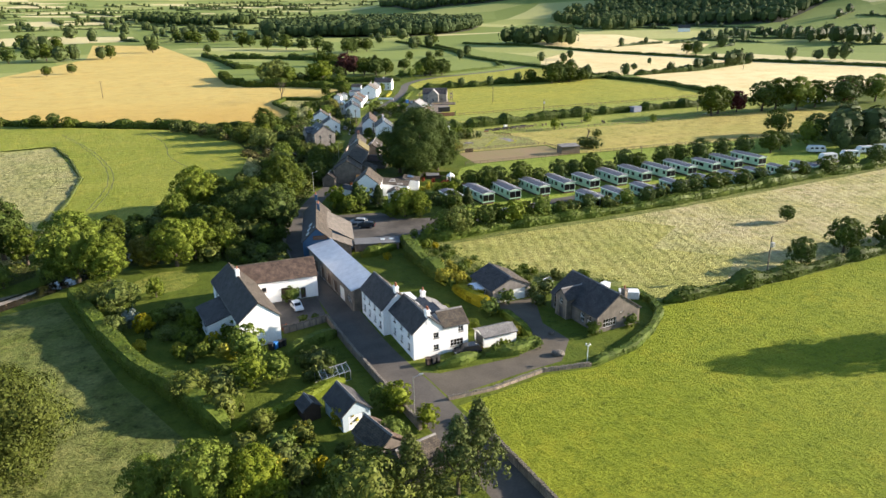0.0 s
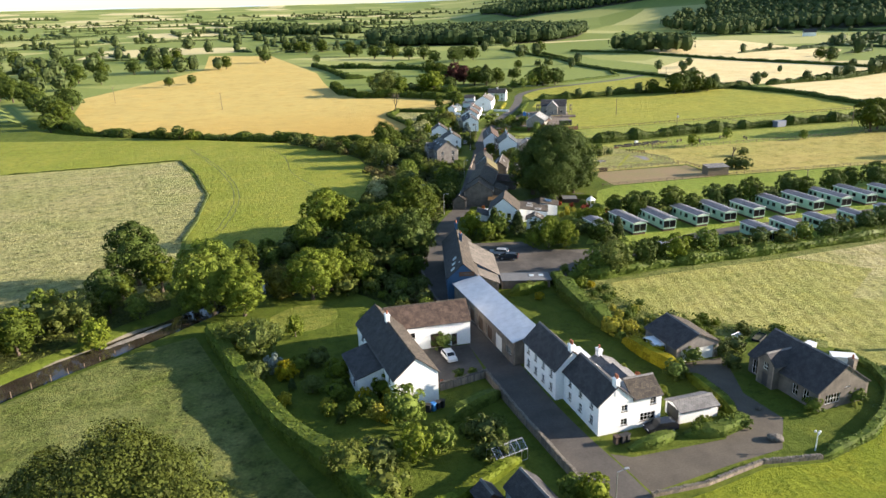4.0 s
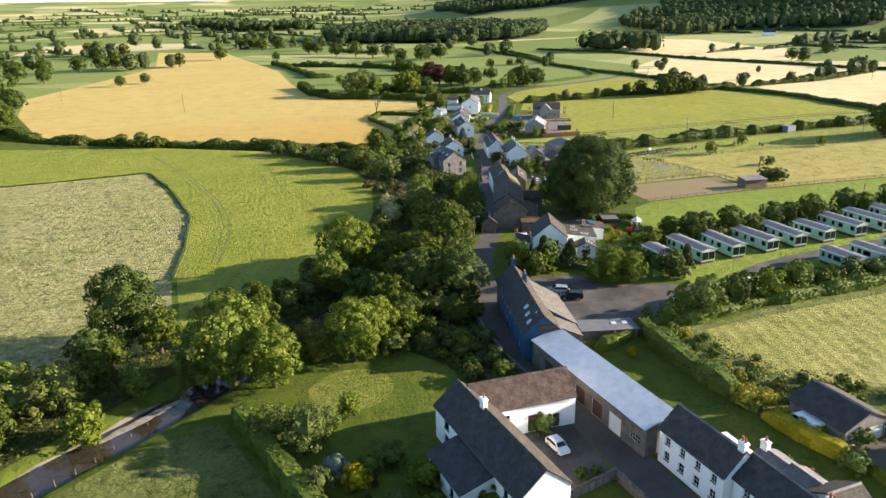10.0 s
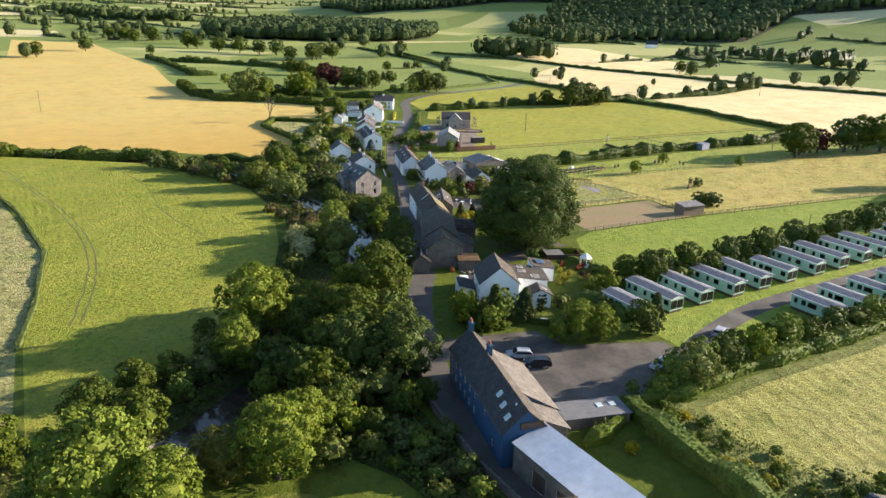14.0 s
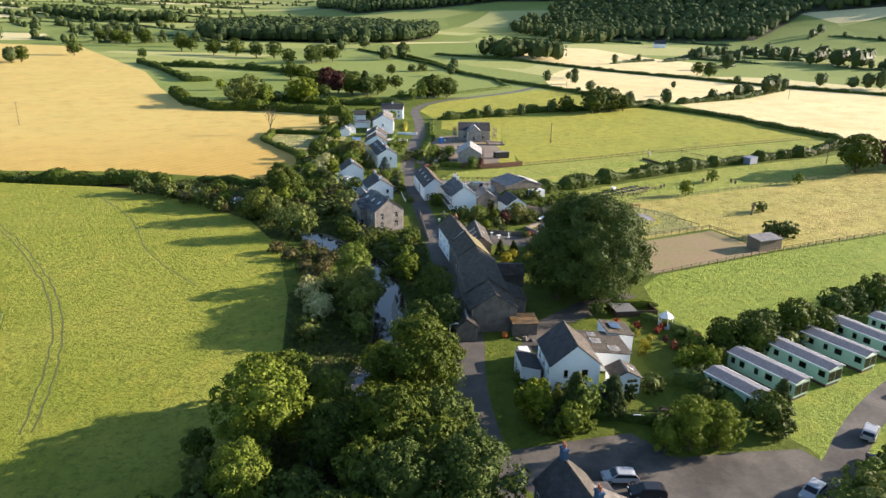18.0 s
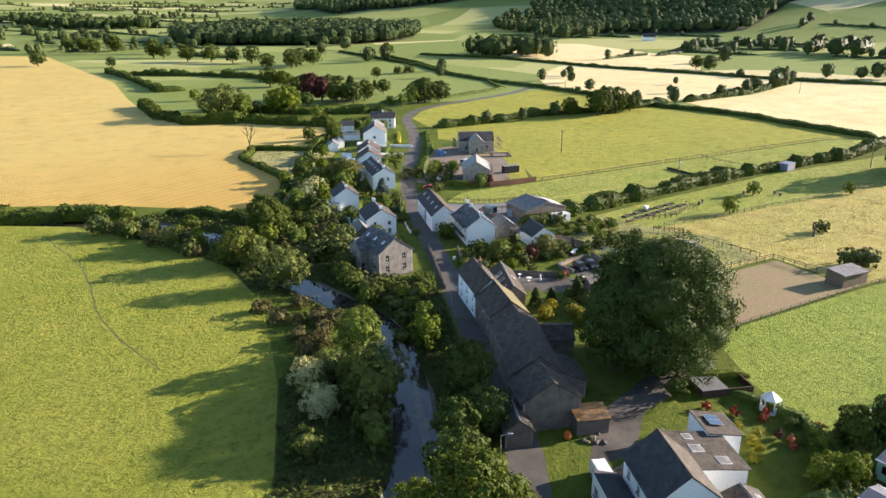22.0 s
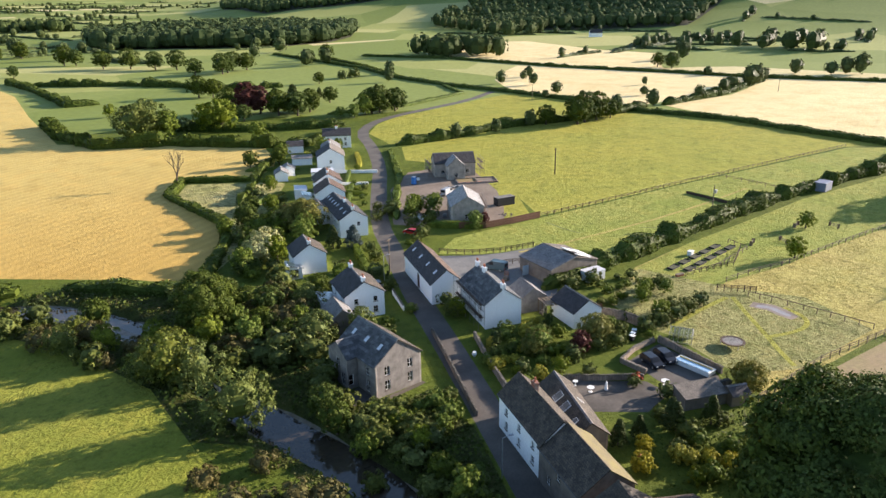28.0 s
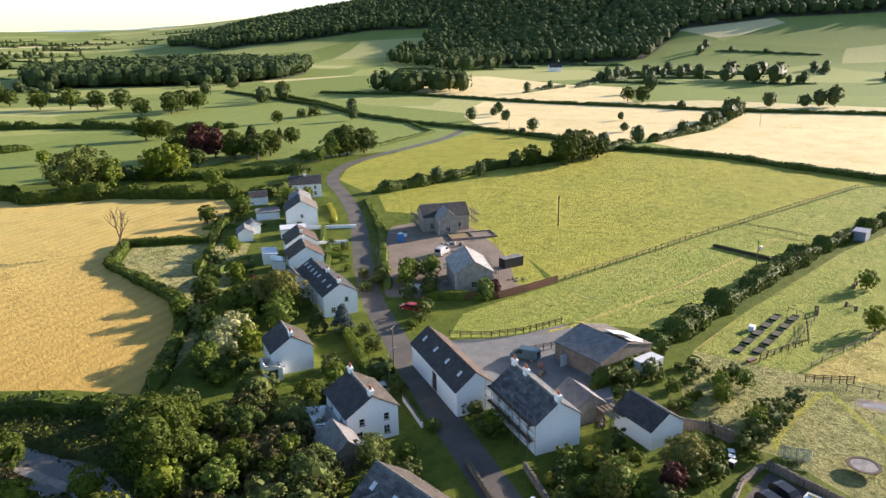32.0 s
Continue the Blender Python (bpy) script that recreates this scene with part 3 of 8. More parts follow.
REGIONS = [
    ("track", "dry_grass", strip([(124, 294.5), (129, 293), (150, 291.5), (168, 290.5), (189, 290.7), (215, 292)], 0.9), "faint pale wheel track in the paddock"),
    ("track", "trodden", strip([(145.3, 306.6), (144.6, 300), (144.9, 295.1)], 0.5), "dark narrow ditch in the paddock"),
    ("track", "trodden", strip([(159.8, 288.5), (164, 284.6), (168.4, 280.3)], 0.5), "dark narrow ditch in the paddock"),
    ("plot_grass", "yellow_grass", [(139.5, 316.5), (142, 313.6), (146, 313), (160, 334), (172, 360), (169.5, 366), (157, 339), (147, 325)], "rough yellow grass on the building plot"),
    ("paddock", "rough_meadow", [(64, 325), (76, 346), (81, 361), (78.5, 394), (86.5, 408.5), (104, 397), (112, 390), (100, 372), (88, 356), (76, 338)], "small rough paddock behind the gardens"),
    ("road", "asphalt", strip(near(ROAD, 140), 5.4), "grey worn asphalt village road"),
    ("road", "asphalt", strip([p for p in ROAD if p[1] > 134], 4.8), "grey worn asphalt village road"),
    ("road", "yard", strip(LANE, 4.2), "grey tarmac lane of the caravan park"),
    ("car_park", "yard", [(37, 139), (44, 140.5), (59, 140.5), (66, 142.5), (74, 144.8), (74, 152), (66, 155.6), (58.5, 158.3), (57, 165.4), (48, 168), (38, 170.5), (37, 166), (41, 150)], "worn tarmac car park behind the blue inn"),
    ("driveway", "gravel", [(33.8, 83.5), (34.5, 75.5), (47, 77), (54, 77.5), (59, 83), (58.5, 90), (63, 100), (54.6, 100.5), (56, 92), (53, 86), (49, 81.5), (36, 82)], "brown gravel drive"),
    ("courtyard", "yard", [(18.2, 107.5), (26.5, 107), (27.4, 118), (18, 119)], "grey tarmac farmhouse courtyard"),
    ("farmyard", "concrete", [(96, 286), (100.5, 301), (103, 304.5), (108, 304.5), (114.4, 299.6), (120.4, 296.6), (129, 294.6), (130, 289), (124, 286), (118, 277), (110, 269), (102, 270), (99, 280)], "grey worn concrete farmyard"),
    ("building_site", "site_earth", [(114, 331), (121, 321), (131, 314.5), (146, 313), (160, 334), (172, 360), (166, 374), (150, 376), (133, 361)], "bare brown earth of a building plot"),
    ("car_park", "asphalt", [(99.4, 235.6), (106.6, 232.6), (108.8, 235.4), (110.2, 246.6), (100.8, 246), (100.8, 242.2)], "dark tarmac parking place behind a garden wall"),
    ("track", "yard", [(64, 190), (72, 196), (84, 198), (93, 200), (92, 203), (80, 203), (66, 199), (57, 191)], "earth track beside the old barn"),
    ("pond", "pond", [(136.2, 244.6), (137.4, 242.6), (136.8, 240.4), (136.6, 238.4), (137.6, 238.6), (138.2, 240.6), (138.5, 242.6), (137.4, 244.8)], "shallow muddy field pond"),
    ("pond_margin", "site_earth", [(135.4, 245.4), (136.4, 242.4), (135.8, 240), (135.8, 237.6), (138, 237.4), (139.3, 240.4), (139.6, 243), (138, 246)], "bare mud round the pond"),
    ("path", "yellow_grass", strip([(115.6, 248.2), (118.6, 249.4), (127, 250.2), (136.2, 250.3)], 1.0), "worn straw-coloured path"),
    ("path", "yellow_grass", strip([(137.2, 249.7), (132.6, 244.4), (127, 237.6), (123.3, 233.3), (120, 229)], 0.9), "worn straw-coloured path"),
    ("path", "yellow_grass", strip(smooth_line([(126.6, 236.6), (132, 234.6), (136.4, 234.8), (139.2, 237.4), (139.8, 241)]), 0.9), "worn straw-coloured path"),
    ("patio", "yard", [(85.4, 240.5), (92, 235), (98.4, 236.2), (98.6, 240.4), (90, 247.6), (87, 248)], "grey stone patio behind the terrace"),
    ("patio", "yard", [(60.6, 262), (64.6, 261.4), (64.8, 266), (62.6, 266), (62.4, 271.6), (60.8, 271.6)], "dark paved terrace of the grey house"),
    ("path", "gravel", strip([(64.6, 260.6), (68.6, 260.8), (73, 261.2)], 0.9), "pale stone path before the grey house"),
    ("rough_lawn", "rough_lawn", smooth_line([(-3, 141), (1, 144.6), (6.5, 144), (9.4, 140), (8, 134.5), (3, 132), (-2, 134), (-3.6, 138), (-3, 141)])[:-1], "unmown oval patch in the garden lawn"),
    ("garden_meadow", "tussock", [(113.5, 251.5), (117, 262), (124, 267), (136, 270.5), (141, 253), (147.5, 241), (142.5, 227), (120, 228), (111, 233), (114.5, 247)], "rough green garden meadow"),
    ("paddock", "earth", [(106, 207.5), (142, 205.5), (143.7, 223.5), (108, 226)], "bare brown riding paddock"),
    ("field", "bright_grass", [(35.8, 40), (35.6, 68), (34.8, 73), (41, 73.6), (49.6, 75), (57, 73.6), (66, 75.5), (72, 78.6), (78, 83), (81, 86.5), (95, 86), (112, 85.8), (141, 87), (330, 92), (330, -160), (38, -160)], "bright green sunlit grazing field"),
    ("field_margin", "near_meadow", [(52.6, 111), (57, 109), (66, 107.5), (75, 102.5), (80, 97), (82, 99), (74, 108.5), (66, 113.5), (61.5, 119), (60.5, 128), (63, 134.2), (77, 134.6), (105, 133.6), (128, 134.2), (187, 137.6), (225, 139.6), (225, 142), (187, 140), (128, 136.5), (105, 136), (77, 137), (62, 136), (58, 140), (52.6, 130)], "green rough margin of the hay meadow"),
    ("field", "strip_grass", [(135.6, 271), (158, 273.5), (215, 275.5), (264, 271), (306, 268), (304, 243), (262, 246), (207, 249.4), (183, 251), (160, 252.2), (143, 254.6), (137.6, 254), (134, 262)], "yellow-green pasture beside the vegetable beds"),
    ("field", "hay_green", [(82, 89), (98, 89.2), (112, 100), (100, 112), (116, 122), (104, 136), (77, 137), (62, 136), (58, 140), (55.5, 120), (57, 110), (66, 109), (75, 104), (81, 97)], "greener swathes of the hay meadow"),
    ("field", "hay", [(82, 89), (141, 89.5), (330, 94), (330, 142), (225, 142), (187, 140), (128, 136.5), (105, 136), (77, 137), (62, 136), (58, 140), (55.5, 120), (57, 110), (66, 109), (75, 104), (81, 97)], "pale hay meadow with mown curves"),
    ("field", "fresh_grass", [(92, 193.5), (87, 180), (78, 176), (80, 171), (70, 158), (75, 158), (75, 150), (66, 144), (77, 139), (105, 138), (128, 138.5), (187, 142), (225, 144), (240, 180), (231, 195), (142, 204.5), (106, 206.5), (98, 203)], "fresh green caravan park grass"),
    ("field", "dry_grass", [(106, 227), (145, 225), (143, 205.8), (231, 196), (300, 190), (306, 268), (264, 271), (215, 275.5), (158, 273.5), (136, 271.5), (124, 266), (119, 255), (123, 245), (118, 232)], "dry yellow rough pasture"),
    ("field", "strip_grass", [(109, 305.5), (114.8, 300), (120.4, 297), (131, 294), (140, 280), (159, 280), (186, 281.5), (215, 281.5), (264, 277.5), (306, 287), (295, 298.5), (202, 307.5), (147, 310.5), (131, 311.5), (119, 312)], "fresh green paddock with a rail fence"),
    ("field", "yellow_grass", [(148, 312), (202, 308.5), (295, 300), (308, 291), (313, 329), (318, 358), (313, 385), (301, 407), (264, 409), (234, 416), (199, 412), (172, 412), (160, 392), (170, 374), (172, 359)], "yellow-green pasture behind the new houses"),
    ("field", "yellow_grass", [(172, 420), (199, 416), (234, 420), (264, 413), (301, 411), (310, 413), (314, 458), (313, 500), (290, 496), (240, 482), (212, 475), (194, 464), (178, 446)], "yellow-green pasture beside the lane"),
    ("field", "wheat", [(28, 353), (51, 333), (59, 323), (74, 346), (79, 361), (76, 396), (85, 413), (105, 401), (118, 412), (124, 424), (130, 446), (100, 478), (67, 509), (70, 600), (76, 694), (53, 970), (-23, 1022), (-26, 789), (-104, 578), (-96, 494), (-74, 409), (-27, 381), (12, 363)], "golden field of ripe corn"),
    *[("track", "worn_track", strip([(x + 0.5 * noise.noise((x * 0.3, y * 0.3, 2)), y) for x, y in polyline(smooth_line(t), 3.0)], 0.3), "narrow trodden track in the pasture") for t in TRACKS],
    ("river_bank", "river_gravel", ragged_strip([p for p in RIVER_S if p[0] > -60 and p[1] < 340]), "pale gravel river bed and bars"),
    ("undergrowth", "undergrowth", UNDERGROWTH, "dark brambles and nettles along the wooded river"),
    ("undergrowth", "undergrowth", [(-62, 118), (-44, 134), (-30, 146), (-21, 153), (-21.5, 165), (-40, 155), (-60, 145), (-75, 132)], "rough dark grass under the river trees"),
    ("field", "pasture", [(-112, 395), (-72, 380), (-27, 364), (11, 345), (33, 306), (40, 285), (40, 262), (32, 231), (24, 210), (14, 192), (-4, 176), (-20, 168), (-20, 197), (-14.7, 246), (-27, 313), (-87, 310), (-140, 318), (-160, 395)], "green sheep pasture with worn tracks"),
    ("field", "rough_meadow", [(-27, 312), (-15.5, 246), (-21, 196), (-21.5, 166), (-40, 156), (-60, 146), (-120, 120), (-160, 200), (-140, 317), (-87, 309)], "pale rough tussocky meadow"),
    ("field", "near_meadow", [(-16, 137), (-6, 99), (3, 75), (6, 58), (20, 20), (24, -80), (-180, -80), (-150, 50), (-70, 98), (-46, 120), (-28, 133)], "long pale grass meadow"),
    ("field", "wheat_pale", [(320, 356), (336, 408), (396, 407), (460, 423), (478, 437), (512, 358), (520, 330), (470, 300), (400, 270), (312, 270)], "pale field of ripe corn"),
    ("field", "wheat_pale", [(326, 418), (396, 415), (435, 423), (463, 430), (474, 443), (466, 492), (442, 580), (430, 620), (400, 600), (352, 560), (318, 506), (317, 458)], "pale field of ripe corn"),
    ("field", "wheat_pale", [(497, 527), (597, 606), (595, 671), (640, 824), (600, 870), (430, 720), (446, 590), (470, 497)], "pale field of ripe corn"),
    ("woodland_floor", "wood_floor", HILL, "dark floor of the hill forest"),
    ("woodland_floor", "wood_floor", KNOLL, "dark floor of the wooded knoll"),
]


def build_ground():
    """One triangulation of the whole land, split along the edges of fields and roads, so that neighbours meet with no step."""
    pts, edges = [], []
    for _, _, poly, _ in REGIONS:
        ring = polyline(poly + [poly[0]], 12.0)[:-1]
        base = len(pts)
        pts += ring
        edges += [(base + k, base + (k + 1) % len(ring)) for k in range(len(ring))]
    for d in (-7, -4.6, -3.2, -1.8, 0, 1.8, 3.2, 4.6, 7):
        pts += polyline(offset_line(RIVER_S, d), 3.5)
    for k in range(-16, 30):
        for j in range(-12, 46):
            pts.append((k * 12 + 60 + 2.5 * math.sin(j * 1.7), j * 12 + 2.5 * math.sin(k * 2.3)))
    r = 380.0
    while r < 4700:
        n = int(np.clip(2 * math.pi * r / (r * 0.07), 60, 120))
        for k in range(n):
            a = 2 * math.pi * (k + 0.5 * (int(r) % 2)) / n
            pts.append((60 + r * math.sin(a), 200 + r * math.cos(a)))
        r *= 1.045
    out_v, _, out_f, *_ = delaunay_2d_cdt([Vector(p) for p in pts], edges, [], 0, 1e-4)
    z = [height(v.x, v.y) for v in out_v]
    cent = np.array([np.mean([(out_v[i].x, out_v[i].y) for i in f], axis=0) for f in out_f])
    owner = np.full(len(out_f), -1)
    for k, (_, _, poly, _) in enumerate(REGIONS):
        a = np.array(poly)
        lo, hi = a.min(0), a.max(0)
        for i in np.nonzero((owner < 0) & (cent > lo).all(1) & (cent < hi).all(1))[0]:
            if inside(cent[i], poly):
                owner[i] = k
    for k in range(-1, len(REGIONS)):
        faces = [out_f[i] for i in np.nonzero(owner == k)[0]]
        if not faces:
            continue
        used = sorted({i for f in faces for i in f})
        at = {v: n for n, v in enumerate(used)}
        verts = [(out_v[i].x, out_v[i].y, z[i]) for i in used]
        faces = [[at[i] for i in f] for f in faces]
        if k < 0:
            c = [np.mean([verts[i][:2] for i in f], axis=0) for f in faces]
            me = mesh_of("ground", verts, faces, (M["lawn"], M["patchwork"]), [int(math.hypot(p[0] - 60, p[1] - 200) > 330) for p in c], True)
            tagged(new("ground", me), "green valley floor of gardens and far farmland", "ground", kind="structure")
        else:
            name, mat, _, label = REGIONS[k]
            tagged(new(name, mesh_of(name, verts, faces, (M[mat],), None, True)), label, name.replace("_", " "), kind="structure")


build_ground()
river = strip(RIVER_S, 8.6)
n = len(RIVER_S)
tagged(new("water", mesh_of("water", [(x, y, -0.85) for x, y in river], [(k, k + 1, 2 * n - 2 - k, 2 * n - 1 - k) for k in range(n - 1)], (M["water"],))),
       "dark shallow river with pale ripples", "river", kind="structure")
# ---- buildings ----
def panel(w, h, openings, thick=0.3, top=(), foot=-0.6):
    """A wall of width w and height h with its outer face at y = 0 (outward is -y), openings through it, and a gable over it."""
    us = sorted({-w / 2, w / 2, *[k for o in openings for k in (o[0] - o[2] / 2, o[0] + o[2] / 2)]})
    zs = sorted({foot, h, *[k for o in openings for k in (o[1], o[1] + o[3])]})
    solid = lambda a, b: 0 <= a < len(us) - 1 and 0 <= b < len(zs) - 1 and not any(
        abs((us[a] + us[a + 1]) / 2 - o[0]) < o[2] / 2 and o[1] < (zs[b] + zs[b + 1]) / 2 < o[1] + o[3] for o in openings)
    bm = bmesh.new()
    made = {}
    v = lambda u, y, z: made.get((u, y, z)) or made.setdefault((u, y, z), bm.verts.new((u, y, z)))
    for a in range(len(us) - 1):
        for b in range(len(zs) - 1):
            if not solid(a, b):
                continue
            u0, u1, z0, z1 = us[a], us[a + 1], zs[b], zs[b + 1]
            bm.faces.new((v(u0, 0, z0), v(u1, 0, z0), v(u1, 0, z1), v(u0, 0, z1)))
            bm.faces.new((v(u0, thick, z1), v(u1, thick, z1), v(u1, thick, z0), v(u0, thick, z0)))
            for n, p, q in (((a - 1, b), (u0, z1), (u0, z0)), ((a + 1, b), (u1, z0), (u1, z1)), ((a, b - 1), (u0, z0), (u1, z0)), ((a, b + 1), (u1, z1), (u0, z1))):
                if not solid(*n):
                    bm.faces.new((v(p[0], 0, p[1]), v(p[0], thick, p[1]), v(q[0], thick, q[1]), v(q[0], 0, q[1])))
    if top:
        lo = [bm.verts.new((u, 0, z)) for u, z in top]
        hi = [bm.verts.new((u, thick, z)) for u, z in top]
        bm.faces.new(lo), bm.faces.new(hi[::-1])
        for k in range(len(top)):
            j = (k + 1) % len(top)
            bm.faces.new((lo[j], lo[k], hi[k], hi[j]))
    return bm


def add_window(house_ob, m, o, cache={}):
    """A window or door set back in its opening: frame with glazing bars, a pane, and a sill."""
    u, z, w, h, kind = o
    place = m @ pose(u, 0.1, z)
    key = (round(w, 2), round(h, 2), kind)
    if key not in cache:
        dark = kind in "Dk"
        t = 0.06
        holes = [(0, t, w - 2 * t, h - 2 * t)]
        if kind in "wDc":
            nx, nz = max(1, round(w / 0.55)), 2 if h > 0.8 else 1
            pw, ph = (w - 2 * t + 0.04) / nx, (h - 2 * t + 0.04) / nz
            holes = [(-w / 2 + t + pw * a + (pw - 0.04) / 2, t + ph * c, pw - 0.04, ph - 0.04) for a in range(nx) for c in range(nz)]
        bm = panel(w, h, holes, 0.08, foot=0.0)
        fr = bm_mesh("window", bm, M["frame_dark"] if dark else M["frame_white"])
        if kind in "wDc":
            pa = bm_mesh("pane", box(-w / 2 + t, w / 2 - t, 0.03, 0.045, t, h - t), M["glass"])
        else:
            bm = bmesh.new()
            nb = max(3, round(w / 0.2))
            for k in range(nb):
                x = -w / 2 + t + (w - 2 * t) * k / nb
                add_box(bm, x + 0.004, x + (w - 2 * t) / nb - 0.004, 0.02, 0.06, 0, h - t)
            pa = bm_mesh("door_leaf", bm, M[{"d": "dark_wood", "g": "dark_wood", "G": "frame_white", "k": "frame_dark"}[kind]])
        si = bm_mesh("sill", box(-w / 2 - 0.06, w / 2 + 0.06, -0.18, 0.06, -0.09, 0.0, 0.015), M["stone_cap"]) if kind in "wD" else None
        cache[key] = fr, pa, si
    fr, pa, si = cache[key]
    f = part("window" if kind in "wDc" else "door", fr, None, house_ob, m=place)
    part("pane" if kind in "wDc" else "door_leaf", pa, None, f)
    if si:
        part("sill", si, None, f)


def roof_slab(length, run, rise, over=0.25, verge=0.15, thick=0.14):
    """A slope: local x along the eave, local y up the slope, with its top at z = thick."""
    s = math.hypot(run, rise)
    return box(-length / 2 - verge, length / 2 + verge, -over, s, 0.0, thick)


def wonky(bm, seed, amount=0.035, cuts=0):
    """A slight unevenness of old work."""
    for v in bm.verts:
        v.co += Vector(noise.noise_vector(v.co * 0.23 + Vector((seed, seed * 0.7, 0)))) * amount
    return bm


def chimney(house_ob, x, y, base, top, w=0.6, l=0.9, mat="white", pots=2):
    bm = box(-l / 2, l / 2, -w / 2, w / 2, 0, top - base)
    add_box(bm, -l / 2 - 0.08, l / 2 + 0.08, -w / 2 - 0.08, w / 2 + 0.08, top - base - 0.25, top - base - 0.08)
    c = part("chimney", bm, M[mat], house_ob, m=pose(x, y, base))
    for k in range(pots):
        bm = add_tube(bmesh.new(), (0, 0, 0), (0, 0, 0.55), 0.15, 0.12, 8)
        part("chimney_pot", bm, M["terracotta"], c, m=pose((k - (pots - 1) / 2) * 0.4, 0, top - base))


def row(n, length, z, w=0.9, h=1.15, kind="w", shift=0.0):
    """n even windows along a wall."""
    return [(shift + (k + 0.5) * length / n - length / 2, z, w, h, kind) for k in range(n)]


def building(name, label, category, x, y, ang, L, W, eave, ridge, wall="white", roof="slate", roof2=None, S=(), N=(), E=(), Wd=(),
             chimneys=(), mono=False, lights=0, lights2=0, group="", z=None, ridge_mat="grey_slate", pot_mat="white", skylights=()):
    """A gabled (or one-slope) building: ridge along local x. S and N are the long sides, E and Wd the gables."""
    z = height(x, y, False) if z is None else z
    ob = thing(name, label, category, pose(x, y, z, 0, 0, ang), group)
    tri = lambda flip: ((-W / 2, eave), (W / 2, eave), ((W / 2 - 0.001) * flip, ridge)) if mono else ((-W / 2, eave), (W / 2, eave), (0, ridge))
    nh = ridge if mono else eave
    sides = ((pose(0, -W / 2, 0), L, eave, S, ()), (pose(0, W / 2, 0, 0, 0, 180), L, nh, N, ()),
             (pose(L / 2, 0, 0, 0, 0, 90), W - 0.6, eave, E, "g"), (pose(-L / 2, 0, 0, 0, 0, -90), W - 0.6, eave, Wd, "g"))
    for k, (m, w, h, holes, g) in enumerate(sides):
        top = ()
        if g:
            f = 1 if k == 2 else -1
            top = [(p[0], p[1]) for p in tri(f)]
            if mono and f < 0:
                top = [(-W / 2, eave), (W / 2, eave), (-W / 2 + 0.001, ridge)]
        part("wall", panel(w, h, holes, top=top), M[wall], ob, m=m)
        for o in holes:
            add_window(ob, m, o)
    run, rise = (W, ridge - eave) if mono else (W / 2, ridge - eave)
    a = math.degrees(math.atan2(rise, run))
    seed = x * 0.37 + y
    for k in range(1 if mono else 2):
        m = pose(0, 0, 0, 0, 0, 180 * k) @ pose(0, -W / 2, eave, a)
        slab = roof_slab(L, run, rise)
        bmesh.ops.subdivide_edges(slab, edges=slab.edges[:], cuts=5, use_grid_fill=True)
        sl = part("roof", wonky(slab, seed + k), M[roof2 if k and roof2 else roof], ob, m=m)
        s = math.hypot(run, rise)
        for j in range((lights2 if k else lights)):
            u = (j + 0.5) * L / (lights2 if k else lights) - L / 2
            rl = part("roof_light", box(-0.4, 0.4, -0.55, 0.55, 0.12, 0.22, 0.02), M["frame_dark"], sl, m=pose(u, s * 0.55, 0))
            # Opaque pale pane: the sky's reflection is put into its colour.
            part("pane", box(-0.33, 0.33, -0.48, 0.48, 0.22, 0.23), M["sheet"], rl)
        for side, u, f, w_, h_, mat_ in skylights:
            if side == k:
                rl = part("roof_light", box(-w_ / 2, w_ / 2, -h_ / 2, h_ / 2, 0.1, 0.22, 0.02), M["frame_white"], sl, m=pose(u, s * f, 0))
                # Opaque pane again, its tone standing for reflected sky.
                part("pane", box(-w_ / 2 + 0.07, w_ / 2 - 0.07, -h_ / 2 + 0.07, h_ / 2 - 0.07, 0.22, 0.23), M[mat_], rl)
        part("gutter", box(-L / 2 - 0.1, L / 2 + 0.1, -0.36, -0.25, 0.0, 0.1), M["frame_dark"], ob, m=m)
    if not mono:
        bm = bmesh.new()
        n = max(4, int(L / 0.5))
        for k in range(n):
            x0 = -L / 2 - 0.15 + (L + 0.3) * k / n
            x1 = x0 + (L + 0.3) / n - 0.02
            dz = 0.02 * noise.noise((x0 + seed, 1.3, 0))
            p = [bm.verts.new((xx, yy, zz + dz)) for xx in (x0, x1) for yy, zz in ((-0.2, 0.02), (0, 0.2), (0.2, 0.02))]
            bm.faces.new((p[0], p[1], p[4], p[3])), bm.faces.new((p[1], p[2], p[5], p[4]))
            bm.faces.new((p[0], p[2], p[1])), bm.faces.new((p[3], p[4], p[5]))
        part("ridge_tiles", bm, M[ridge_mat], ob, m=pose(0, 0, ridge + 0.06))
    for c in chimneys:
        chimney(ob, c[0], c[1], ridge - 1.2, ridge + c[2], mat=pot_mat, pots=c[3] if len(c) > 3 else 2)
    return ob


two = lambda n, L: row(n, L, 0.9) + row(n, L, 3.0, 0.85, 1.0)

